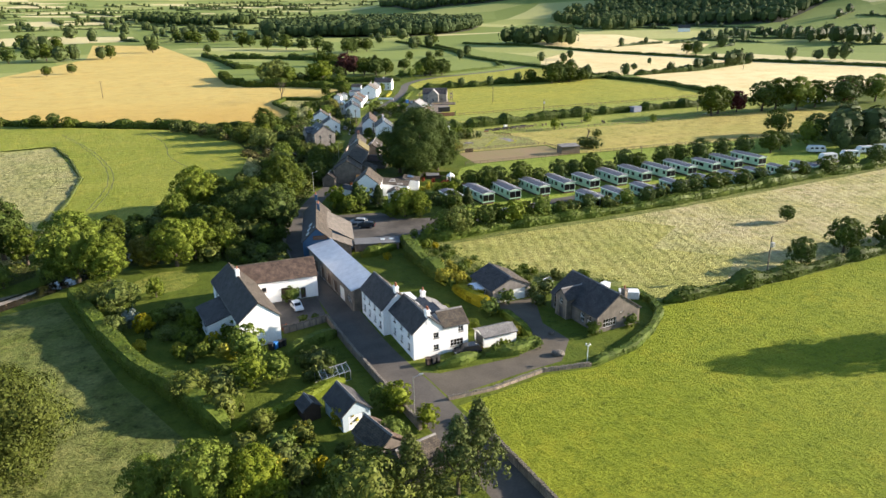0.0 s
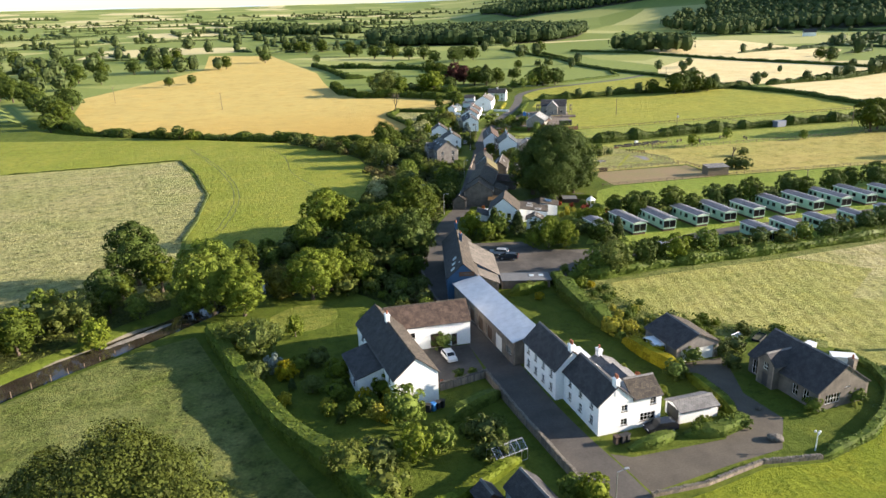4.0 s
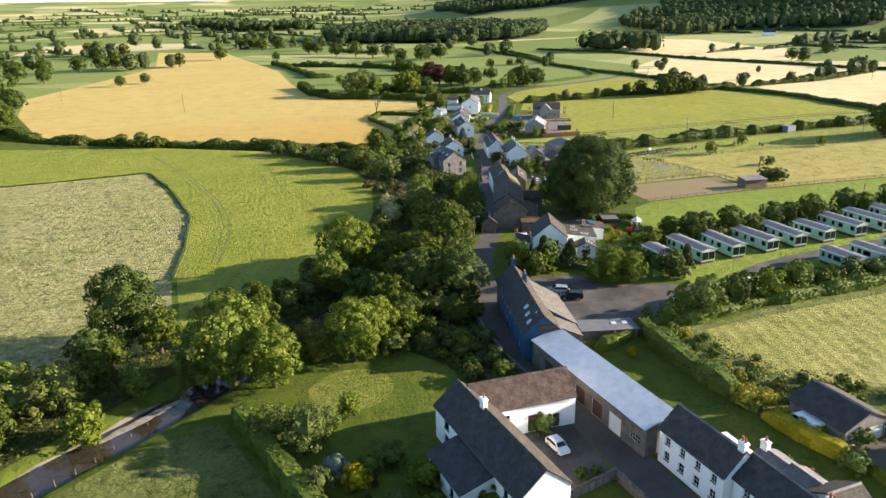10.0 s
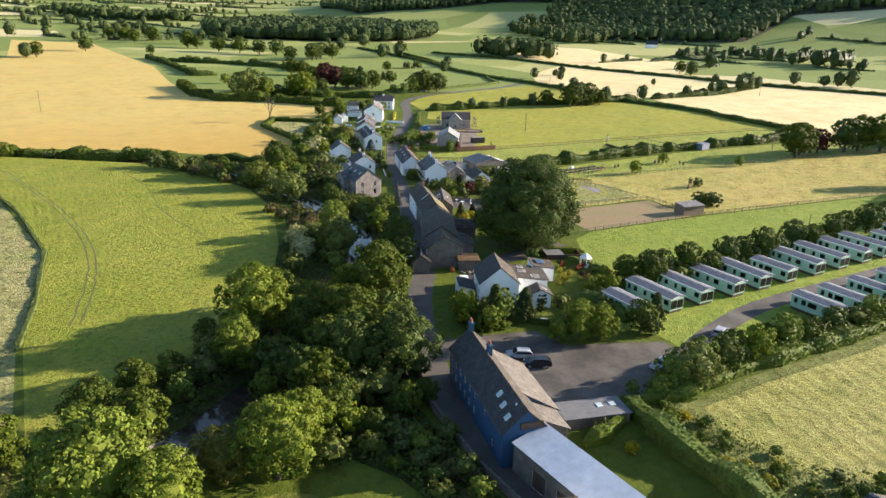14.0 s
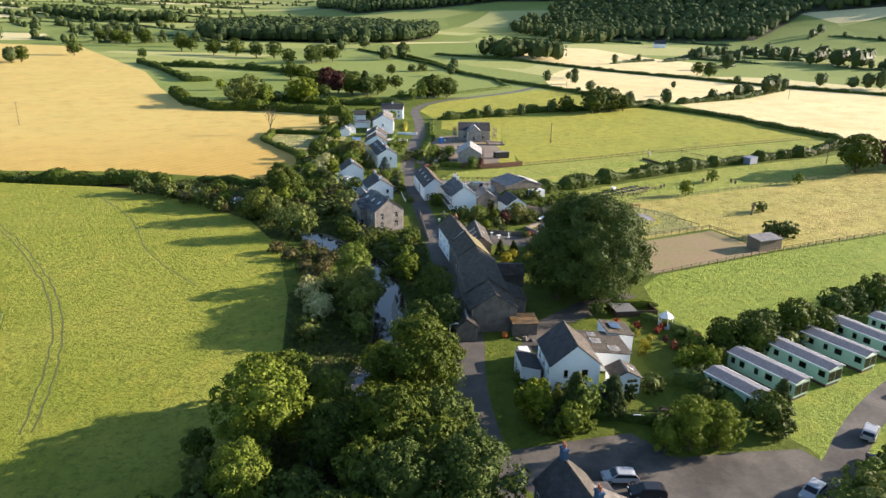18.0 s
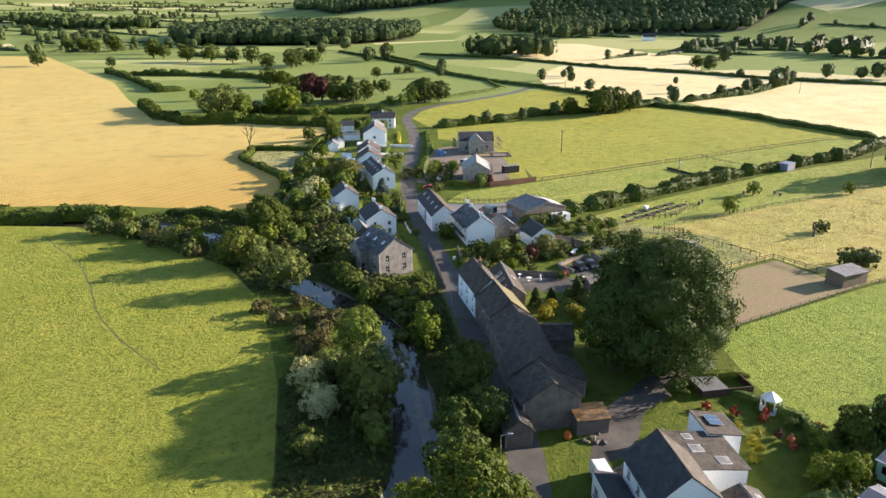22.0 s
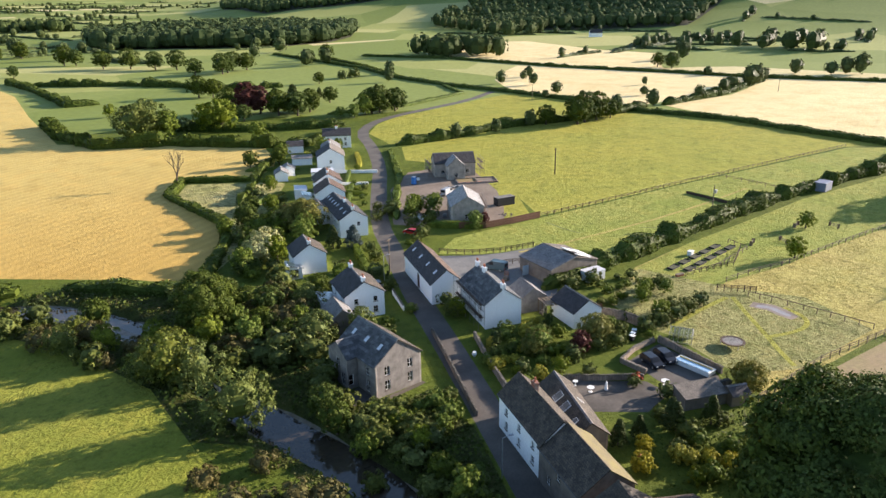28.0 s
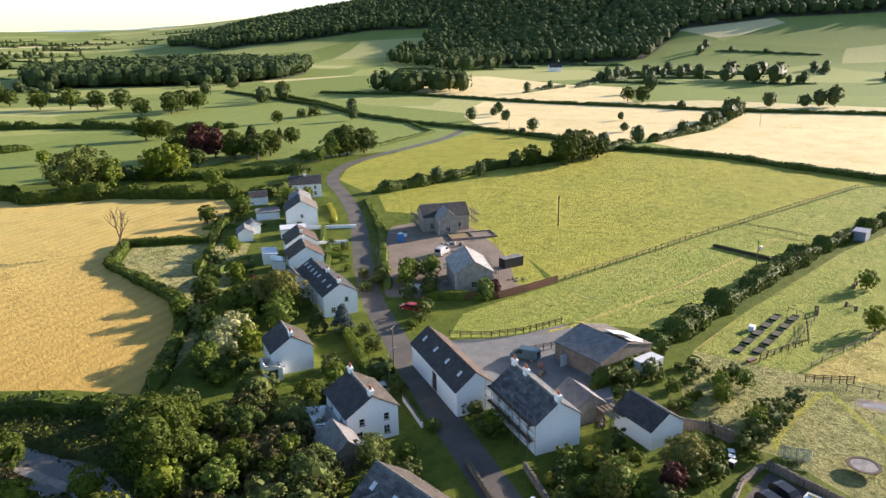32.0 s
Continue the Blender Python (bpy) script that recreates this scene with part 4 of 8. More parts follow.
# farmhouse round its courtyard
building("farmhouse", "L-shaped whitewashed farmhouse with dark slate roof", "house", 13.8, 112.6, 94, 20.5, 6.3, 4.6, 7.2, "white", "mossy_slate", "slate",
         N=[(-7, 2.9, 1.3, 1.1, "D"), (-7, 0.8, 1.3, 1.2, "D"), (7.5, 2.8, 0.9, 1.2, "D")], Wd=[], S=[(2, 2.8, 0.8, 1.0, "D"), (-5, 2.8, 0.8, 1, "D")], chimneys=[(3.2, 0, 1.3, 1)], ridge_mat="mossy_slate")
building("farm_barn", "whitewashed barn wing with mossy brown roof", "barn", 21.2, 121.8, -3.5, 13.6, 6.2, 4.2, 6.6, "white", "rust_tile", "mossy_slate",
         S=[(1.2, 0, 2.2, 2.5, "g"), (4.1, 0, 1.0, 2.1, "d"), (-2.8, 2.2, 0.8, 0.9, "D")], ridge_mat="mossy_slate")
building("farmhouse_wing", "low white lean-to wing with dark slate roof", "house wing", 9.3, 111.6, -86, 8.5, 5.0, 2.9, 4.3, "white", "slate", mono=True, S=row(2, 7, 0.9, 0.9, 1.1, "D"), E=[(0, 0.8, 0.9, 1.3, "D")])
# white terrace and long shed on the road
building("cottage", "white end cottage with dark slate roof and red pots", "house", 36.7, 92.2, 90, 9.8, 5.0, 4.4, 6.6, "white", "slate", "slate",
         N=two(3, 9), Wd=[(1.2, 0.9, 0.9, 0.9, "w"), (1.2, 2.9, 0.9, 0.9, "w")], chimneys=[(-4.5, 0, 1.1)], lights=2)
building("cottage", "white cottage with dark slate roof and mossy back slope", "house", 35.4, 102.4, 91, 10.4, 5.0, 4.6, 7.0, "white", "mossy_slate", "slate",
         N=two(4, 10), chimneys=[(-4.8, 0, 1.1)])
building("cottage_wing", "white two-storey wing with mossy brown roof", "house wing", 41.2, 89.9, 0, 4.2, 5.0, 4.4, 5.9, "white", "mossy_slate", "mossy_slate", S=[(0.2, 0.9, 2.2, 1.1, "w"), (0.9, 3.1, 0.9, 0.9, "w")])
building("cottage_wing", "low grey-roofed back extension", "house wing", 41.2, 94.3, 90, 3.6, 4.2, 3.6, 4.6, "white", "grey_slate", mono=False)
building("cottage_wing", "low grey-roofed back extension with a red chimney", "house wing", 41.0, 98.2, 90, 3.8, 4.6, 3.2, 4.3, "white", "grey_slate", chimneys=[(1.5, 0, 1.2, 1)])
building("cottage_wing", "pale flat-roofed back extension", "house wing", 39.3, 103.2, 90, 4.5, 3.0, 2.9, 3.3, "white", "sheet", mono=True)
building("long_shed", "long stone garage shed with pale sheet roof", "shed", 33.4, 122.0, -88, 26.6, 4.8, 3.9, 5.0, "brown_stone", "sheet", mono=True,
         S=[(11.5, 1.2, 2.0, 1.1, "w"), (7.5, 0, 2.6, 2.6, "G"), (3.6, 0, 2.4, 2.5, "g"), (-0.4, 0, 2.4, 2.5, "g"), (-4.4, 0, 2.4, 2.5, "g"), (-8.6, 0, 2.4, 2.5, "g")])
# blue inn
building("inn", "dark blue roadside inn with white windows and old slates", "inn", 35.35, 146.6, 75.2, 23.0, 5.8, 4.8, 7.5, "navy", "mossy_slate", "slate",
         N=[(-10.6 + 2.2 * k, z, 0.95, 1.25, "w") for k in range(6) for z in (0.9, 3.1)] + [(4.6, 3.2, 0.8, 1.0, "w"), (8, 0.9, 0.8, 1.1, "w")], Wd=[], chimneys=[(11, 0, 1.5, 2), (4, -0.5, 1.2, 2)], pot_mat="navy", ridge_mat="mossy_slate",
         skylights=((1, 5.4, 0.6, 0.8, 0.9, "pale_blue"), (1, 7.6, 0.5, 0.8, 0.9, "pale_blue"), (1, 9.9, 0.4, 0.8, 0.9, "pale_blue"), (1, 9.3, 0.85, 0.3, 0.3, "pale_blue")))
building("inn_wing", "low blue back wing with brown catslide roof", "inn wing", 40.5, 147.6, 75.2, 13.0, 5.6, 2.3, 5.6, "navy", "worn_slate", mono=True, S=row(4, 12, 0.8, 0.9, 1.0))
building("inn_wing", "flat-roofed kitchen wing with pale roof", "inn wing", 42.4, 155.4, 75.2, 4.2, 3.4, 2.2, 2.8, "navy", "slate", mono=True)
building("inn_wing", "low rough-roofed link behind the inn", "inn wing", 38.6, 139.4, 75.2, 5.4, 4.0, 2.4, 4.2, "brown_stone", "worn_slate", mono=True)
building("inn_wing", "flat grey-roofed link with two roof lights", "inn wing", 46.6, 139.6, 75.2, 4.2, 9.6, 1.5, 1.62, "brown_stone", "flat_felt", mono=True, skylights=((0, 0.4, 0.35, 1.0, 0.9, "pale_blue"), (0, 0.4, 0.15, 1.0, 0.9, "pale_blue")))
# white house above the car park
building("house", "white rendered house with brown slate roof", "house", 58.6, 180.4, 65, 8.4, 7.2, 4.9, 7.9, "white", "mossy_slate", "slate",
         Wd=[(1.4, 3.0, 0.9, 1.1, "D"), (-1.4, 3.0, 0.6, 1.1, "D"), (1.2, 0.8, 1.2, 1.2, "D")], N=two(3, 8), ridge_mat="mossy_slate")
building("house_wing", "low grey flat-roofed extension with roof lights", "house wing", 67.6, 183.2, 65, 7.5, 7.5, 2.8, 3.5, "white", "mossy_slate", mono=True, skylights=((0, -2.2, 0.3, 1.5, 1.6, "grey_slate"), (0, 0.2, 0.6, 1.5, 1.6, "grey_slate"), (0, 2.6, 0.6, 1.2, 1.2, "grey_slate")))
building("house_wing", "single-storey white garden room with solar panels", "house wing", 73.8, 186.2, 65, 5.0, 4.5, 2.7, 3.4, "white", "mossy_slate", mono=True)
building("house_wing", "white porch wing with grey roof", "house wing", 54.0, 184.2, 65, 5.0, 3.0, 2.5, 3.3, "white", "slate", mono=True, N=row(2, 4.5, 0.7, 1.4, 1.3))
building("house_wing", "low white kitchen wing with grey roof", "house wing", 64.6, 174.8, 65, 3.6, 4.0, 2.6, 3.6, "white", "mossy_slate", skylights=((0, 0, 0.5, 0.9, 0.9, "grey_slate"),))
# long old terrace
building("terrace_house", "white terrace house with brown slate roof", "house", 74.5, 238.7, 71.6, 12.2, 5.5, 5.0, 7.4, "white", "mossy_slate", "mossy_slate", N=two(3, 11.5), Wd=[], chimneys=[(2, -0.3, 1.0, 1)], pot_mat="brick_red", ridge_mat="mossy_slate")
building("terrace_wing", "grey back range with large roof lights", "house wing", 80.6, 238.9, 64, 13.0, 4.6, 3.2, 5.0, "brown_stone", "mossy_slate", "mossy_slate", skylights=((1, 1.0, 0.5, 1.3, 1.5, "grey_slate"), (1, -1.6, 0.5, 1.3, 1.5, "grey_slate"), (1, 4.4, 0.5, 0.8, 0.9, "grey_slate"), (0, 0, 0.5, 0.9, 0.9, "grey_slate")))
building("terrace_house", "stone terrace house with mossy yellow-brown roof", "house", 71.6, 228.6, 71, 9.6, 6.6, 4.6, 7.1, "brown_stone", "moss_slate", "mossy_slate", N=row(2, 9, 1.0) + [(0, 3.0, 0.8, 0.9, "w")], ridge_mat="mossy_slate")
building("terrace_barn", "long dark stone barn with sagging brown roof", "barn", 65.0, 213.9, 64, 18.0, 7.2, 4.9, 7.4, "brown_stone", "mossy_slate", "mossy_slate", N=row(4, 16, 1.0, 0.8, 1.0) + row(4, 16, 3.2, 0.7, 0.8), ridge_mat="mossy_slate")
building("terrace_barn", "dark stone barn end with brown roof", "barn", 59.6, 202.6, 69, 6.0, 8.0, 4.4, 7.0, "brown_stone", "mossy_slate", "mossy_slate", N=row(2, 6, 2.0, 0.7, 0.9), ridge_mat="mossy_slate")
building("courtyard_shed", "low stone shed with rusty brown roof", "shed", 72.9, 219.4, -30, 10.0, 5.6, 2.6, 3.9, "brown_stone", "rust_tile", "rust_tile")
building("hut", "low stone hut with orange mossy roof", "hut", 63.0, 197.4, -22, 4.4, 3.0, 2.3, 2.8, "brown_stone", "orange_moss", mono=True)
building("hut", "small stone outhouse with brown roof at the roadside", "hut", 53.4, 201.0, 65, 4.6, 3.6, 2.4, 3.9, "brown_stone", "mossy_slate")
# village
building("house", "grey stone house with slate roof and roof lights", "house", 68.6, 266.6, 91, 10.4, 8.0, 5.2, 8.2, "grey_stone", "mossy_slate", "patched_slate",
         Wd=[(-2, 0.9, 0.9, 1.5, "w"), (-2, 3.2, 0.9, 1.4, "w"), (2, 0.9, 0.9, 1.5, "w"), (2, 3.2, 0.9, 1.4, "w")], N=[(-3.2, 0.3, 1.0, 1.9, "w"), (0, 2.8, 0.8, 1.6, "w"), (3, 0.3, 1.0, 1.9, "w"), (3, 3, 0.9, 1.3, "w")], lights2=3)
building("house_wing", "projecting grey stone wing with tall sash windows", "house wing", 64.6, 268.8, 1, 3.6, 5.2, 5.1, 6.9, "grey_stone", "patched_slate", "patched_slate", Wd=[(-1.2, 0.3, 1.0, 2.0, "w"), (1.2, 0.3, 1.0, 2.0, "w"), (0, 3.1, 0.9, 1.3, "w")], S=[(-1.2, 0.6, 0.8, 1.7, "w")])
building("house", "white gabled house with slate roof and side chimneys", "house", 79.3, 290.6, 76, 8.8, 7.4, 4.6, 6.9, "white", "mossy_slate", "slate",
         Wd=[(-2, 0.8, 0.9, 1.2, "w"), (2, 0.8, 0.9, 1.2, "w"), (-1.6, 2.9, 0.8, 1.0, "w"), (2, 2.9, 0.8, 1.0, "w")], N=two(2, 8), chimneys=[(-3.9, 0, 0.9), (3.9, 0, 0.9)])
building("conservatory", "white-walled conservatory with glazed roof", "conservatory", 74.2, 293.0, 76, 5.6, 3.4, 2.5, 3.2, "white", "glazed", mono=True, N=row(3, 5.2, 0.8, 1.4, 1.3), Wd=[(0, 0.8, 1.6, 1.3, "w")])
building("outbuilding", "small stone barn with grey slate roof", "barn", 72.0, 285.0, 76, 6.2, 4.6, 3.0, 5.0, "brown_stone", "grey_slate")
building("house", "white gabled cottage with dark roof", "house", 82.0, 316.2, 74, 7.2, 6.8, 4.2, 6.5, "white", "mossy_slate", "slate", Wd=[], chimneys=[(-3.2, 0, 0.8)])
building("conservatory", "white glazed garden conservatory", "conservatory", 77.4, 313.6, 74, 3.4, 3.0, 2.3, 3.0, "frame_white", "glazed", mono=True, N=row(3, 3.2, 0.4, 0.9, 1.7), Wd=[(0, 0.4, 1.6, 1.7, "w")])
building("house", "white end house with dark slate roof", "house", 102.6, 334.0, 74, 11.0, 7.0, 4.6, 6.7, "white", "slate", "slate", Wd=[(-1.6, 0.9, 0.9, 1.0, "w"), (1.2, 2.8, 0.8, 0.9, "w")], N=two(3, 10), lights2=3, chimneys=[(-5, 0, 0.9), (3, 0, 0.8)])
building("house", "white house with slate roof and roof lights", "house", 105.6, 344.4, 74, 10.0, 6.4, 4.2, 6.2, "white", "slate", "slate", N=two(3, 9), lights2=4)
building("house", "white cottage with rusty brown roof", "house", 112.0, 361.0, 66, 8.4, 8.2, 3.8, 6.4, "white", "rust_tile", "rust_tile", Wd=[(0, 0.8, 1.2, 1.2, "w")], chimneys=[(3.4, 0, 0.8)])
building("house", "white cottage with brown slate roof", "house", 117.4, 372.2, 66, 9.6, 8.0, 4.0, 6.5, "white", "rust_tile", "mossy_slate", chimneys=[(-3.8, 0, 0.8)])
building("conservatory", "white glazed conservatory beside the cottage", "conservatory", 106.6, 364.5, 66, 4.5, 3.0, 2.3, 3.0, "frame_white", "glazed", mono=True, N=row(4, 4.2, 0.4, 0.9, 1.7))
building("house", "large white house with grey slate roof", "house", 134.0, 400.0, 62, 11.0, 9.2, 4.8, 7.6, "white", "worn_slate", "slate", Wd=[(0, 2.6, 0.9, 1.0, "w")], N=two(3, 10), chimneys=[(5, 0, 0.8)])
building("house", "white cottage with grey slate roof", "house", 141.0, 412.5, 62, 10.0, 6.6, 4.4, 6.4, "white", "grey_slate", "grey_slate", N=two(3, 9))
building("house", "white end house with dark slate roof", "house", 154.0, 431.0, -30, 11.0, 7.0, 4.8, 7.0, "white", "slate", "slate", S=two(3, 10), chimneys=[(0, 0, 0.9)])
building("garage", "small white garage with dark roof", "garage", 136.0, 431.5, -25, 6.0, 4.2, 2.8, 4.2, "white", "slate")
building("outbuilding", "small white outhouse with flat grey roof", "shed", 117.5, 399.5, 66, 4.4, 4.4, 2.6, 3.6, "white", "grey_slate")
building("outbuilding", "low white yard building", "shed", 128.5, 411.0, -25, 7.0, 3.4, 2.4, 3.0, "white", "grey_slate", mono=True)
building("barn", "long white converted barn with slate roof", "barn", 96.8, 291.2, 71, 18.8, 6.0, 4.1, 6.5, "white", "rust_tile", "slate", N=[(0.5, 0, 2.0, 3.2, "d")], lights2=4, ridge_mat="mossy_slate")
building("cottage", "white cottage under repair with dark slate roof", "house", 96.9, 273.7, 71.5, 12.4, 6.8, 4.6, 7.1, "white", "patched_slate", "patched_slate", N=two(4, 11), chimneys=[(-5.9, 0, 1.0), (2.5, 0, 1.0), (5.9, 0, 1.0)])
building("cottage_wing", "half-built stone wing with bare rafters", "house wing", 104.2, 271.6, 71.5, 5.6, 5.0, 2.8, 4.6, "grey_stone", "grey_slate", "grey_slate", S=row(2, 5, 0.8, 1.0, 1.2))
building("garage", "white garden garage with dark slate roof", "garage", 107.1, 262.0, 76, 7.2, 5.6, 3.0, 4.9, "white", "slate", "slate")
building("farm_shed", "low farm shed with patched grey sheet roof", "barn", 121.6, 280.2, 83, 10.4, 12.0, 3.2, 4.8, "brown_stone", "worn_slate", "grey_slate", Wd=[(-3, 0.8, 0.9, 1.4, "w")])
building("new_house", "unfinished grey stone house with new slate roof", "house", 133.2, 325.2, 57, 12.4, 8.4, 4.2, 6.8, "pale_stone", "new_slate", "new_slate", Wd=[(0, 0.9, 1.3, 1.2, "w")], N=row(2, 10, 0.9, 1.2, 1.2))
building("new_house", "unfinished grey stone house with scaffolding", "house", 160.6, 365.0, -28, 13.4, 8.0, 4.4, 7.0, "pale_stone", "slate", "slate", S=row(3, 12, 0.9, 1.1, 1.2))
building("new_house_gable", "stone front gable of the unfinished house", "house wing", 157.6, 360.4, 62, 6.0, 5.6, 4.4, 7.0, "pale_stone", "new_slate", "new_slate", Wd=[(0, 0.9, 1.2, 1.2, "w")])
# bungalow, garage and sheds
building("bungalow", "brown stone bungalow with dark slate roof", "house", 68.2, 89.2, 93, 12.4, 8.8, 2.8, 5.9, "brown_stone", "slate", "slate",
         Wd=[(-1.8, 0.7, 2.6, 1.4, "w"), (0.6, 3.4 - 0.8, 0.9, 0.2, "w")], N=[(4.2, 0.6, 0.9, 1.6, "w"), (2.4, 0.6, 0.9, 1.6, "w"), (-4.2, 0.2, 2.6, 2.1, "w")], chimneys=[(-5.8, -1.2, 0.7, 1)], pot_mat="brown_stone")
building("bungalow_porch", "stone front dormer gable with slate roof", "house wing", 64.8, 91.0, 3, 4.4, 3.0, 3.7, 5.0, "brown_stone", "slate", "slate", Wd=[(0, 2.5, 0.9, 1.1, "w"), (0, 0, 1.1, 2.0, "k")])
building("garage", "stone double garage with dark roof", "garage", 58.6, 104.8, 90, 8.4, 7.6, 2.5, 4.3, "grey_stone", "mossy_slate", "slate", Wd=[(-1.7, 0, 2.6, 2.1, "G"), (1.5, 0, 2.6, 2.1, "G")])
building("carport", "long white low garage with grey roof", "garage", 48.4, 87.9, 0, 5.8, 3.2, 1.8, 2.4, "white", "grey_slate", "grey_slate", Wd=[(0, 0, 2.6, 2.0, "k")])
building("garden_shed", "blue-white garden shed with slate roof", "shed", 20.6, 76.6, 98, 5.6, 3.8, 2.3, 3.9, "pale_blue", "slate", "slate", Wd=[(0, 0, 2.2, 2.0, "G")])
building("garden_shed", "dark wooden garden shed", "shed", 16.2, 79.2, 98, 2.6, 2.2, 1.8, 2.6, "dark_wood", "slate", "slate")
building("stable", "low shed with mossy tiled roof", "shed", 21.9, 68.0, 104, 5.6, 3.6, 2.2, 3.6, "brown_stone", "rust_tile", "mossy_slate")
building("stable", "low dark-walled shed with old tiles", "shed", 24.4, 62.6, 12, 5.2, 4.2, 2.2, 3.8, "brown_stone", "mossy_slate", "rust_tile")
building("paddock_shed", "weathered grey field shelter with grey roof", "shed", 143.4, 208.0, -8, 7.0, 4.0, 2.6, 3.0, "wood", "grey_slate", mono=True)
building("far_house", "small white house on the far slope", "house", 752, 815, -40, 16, 9, 5, 9, "white", "slate")
building("far_house", "white house among trees", "house", 327, 255, 20, 12, 8, 4.5, 7, "white", "slate", S=two(3, 11))
# ---- plants ----
def leaf_quads(rng, c, nrm, size, scatter_=0.4):
    """Leaf clumps: quads of the given sizes at c, facing nrm with some scatter."""
    n = len(c)
    nrm = nrm + rng.normal(0, scatter_, (n, 3))
    nrm /= np.linalg.norm(nrm, axis=1)[:, None] + 1e-9
    t = np.cross(nrm, rng.normal(0, 1, (n, 3)))
    t /= np.linalg.norm(t, axis=1)[:, None] + 1e-9
    b = np.cross(nrm, t)
    a = size[:, None] * t
    d = size[:, None] * b * rng.uniform(0.55, 1.0, (n, 1))
    bend = nrm * size[:, None] * 0.25
    return np.stack([c - a - bend, c - d * 0.9 + bend * 0.4, c + a - bend, c + d + bend * 0.4], 1)


def blob(rng, radii, centre, lumps=0.18, rings=7, segs=10):
    """The dark inner mass of a crown, as quads."""
    th = np.linspace(0, math.pi, rings + 1)
    ph = np.linspace(0, 2 * math.pi, segs + 1)
    g = np.array([[(math.sin(a) * math.cos(p), math.sin(a) * math.sin(p), math.cos(a)) for p in ph] for a in th])
    off = 1 + lumps * np.array([[noise.noise((v[0] * 2 + centre[0], v[1] * 2, v[2] * 2 + radii[2])) for v in rr] for rr in g])[..., None]
    off[:, -1] = off[:, 0]
    g = g * off * np.array(radii) + np.array(centre)
    return np.array([[g[i, j], g[i + 1, j], g[i + 1, j + 1], g[i, j + 1]] for i in range(rings) for j in range(segs)])


def crown(rng, h, r, base, puffs, leaves, size, shape="round"):
    """Crown of leaf clumps gathered into puffs on an uneven envelope."""
    q = []
    mid, half = (h + base) / 2, (h - base) / 2
    lob = rng.uniform(0.78, 1.12, 7)
    core = {"cone": 0.42, "feather": 0.2}.get(shape, 0.6)
    q.append(blob(rng, (r * core, r * core, half * core), (0, 0, mid - 0.05 * half)))
    for k in range(puffs):
        zf = 1 - 2 * (k + 0.5) / puffs
        zf = zf * 0.9 + rng.uniform(-0.1, 0.1)
        a = k * 2.399963 + rng.uniform(-0.5, 0.5)
        if shape == "cone":
            rad = r * (0.5 - 0.5 * zf) * rng.uniform(0.7, 1.0) + 0.1
        elif shape == "feather":
            rad = r * (0.5 - 0.5 * zf) * rng.uniform(0.35, 1.0) + 0.1
        elif shape == "column":
            rad = r * (1 - abs(zf) ** 4) ** 0.5 * rng.uniform(0.7, 0.9)
        else:
            rad = r * max(0.1, 1 - abs(zf + 0.12) ** 2.4) ** 0.5 * rng.uniform(0.55, 1.0) * lob[int(a * 7 / math.tau) % 7]
        pc = np.array([rad * math.cos(a), rad * math.sin(a), mid + half * zf * 0.92])
        pr = r * rng.uniform(0.14, 0.33) if shape == "round" else r * (rng.uniform(0.1, 0.2) if shape == "feather" else rng.uniform(0.18, 0.32))
        out = (pc - (0, 0, mid)) / (np.linalg.norm(pc - (0, 0, mid)) + 1e-6)
        n = int(leaves * rng.uniform(0.8, 1.2))
        under = int(n * 0.5)
        for count, spread_, low, high, scale in ((under, 0.2, 0.8, 0.93, 1.4), (n - under, 0.55, 0.84, 1.14, 0.72)):
            d = rng.normal(0, 1, (count, 3))
            d[:, 2] += 0.35
            d += out * 0.8
            d /= np.linalg.norm(d, axis=1)[:, None]
            lump = 1 + 0.16 * np.sin(d[:, :1] * 6 + k) * np.cos(d[:, 1:2] * 6 + d[:, 2:] * 5)
            c = pc + d * pr * lump * rng.uniform(low, high, (count, 1)) * (1, 1, 0.85)
            q.append(leaf_quads(rng, c, d, size * scale * rng.uniform(0.65, 1.25, count), spread_))
    return np.concatenate(q)


def trunk(rng, h, r, top, spread):
    bm = bmesh.new()
    lean = rng.uniform(-0.3, 0.3, 2)
    p = [(0, 0, -0.4), (lean[0] * 0.3, lean[1] * 0.3, top * 0.5), (lean[0], lean[1], top), (lean[0] * 1.3, lean[1] * 1.3, h * 0.72)]
    rr = [r * 1.5, r, r * 0.75, r * 0.25]
    for k in range(3):
        add_tube(bm, p[k], p[k + 1], rr[k], rr[k + 1], 8)
    for k in range(5):
        a = k * 2 * math.pi / 5 + rng.uniform(-0.4, 0.4)
        s = rng.uniform(0.55, 0.8) * spread
        z0 = top * rng.uniform(0.8, 1.15)
        add_tube(bm, (lean[0], lean[1], z0), (s * math.cos(a), s * math.sin(a), z0 + (h - z0) * rng.uniform(0.35, 0.6)), r * 0.45, r * 0.12, 6)
    return bm


PROTO = {}


def proto(key, name, label, category, mat, h, r, base, puffs, leaves, size, shape="round", tr=0.3, seed=1):
    """The first plant of a kind; its first use sets its place."""
    rng = np.random.default_rng(seed)
    ob = thing(name, label, category)
    if tr:
        part("trunk", trunk(rng, h, tr, base + 0.15 * (h - base), r), M["bark"], ob)
    part("crown", quads_mesh("crown", crown(rng, h, r, base, puffs, leaves, size, shape), M["leaf_" + mat]), None, ob)
    PROTO[key] = [ob, h, r, False]


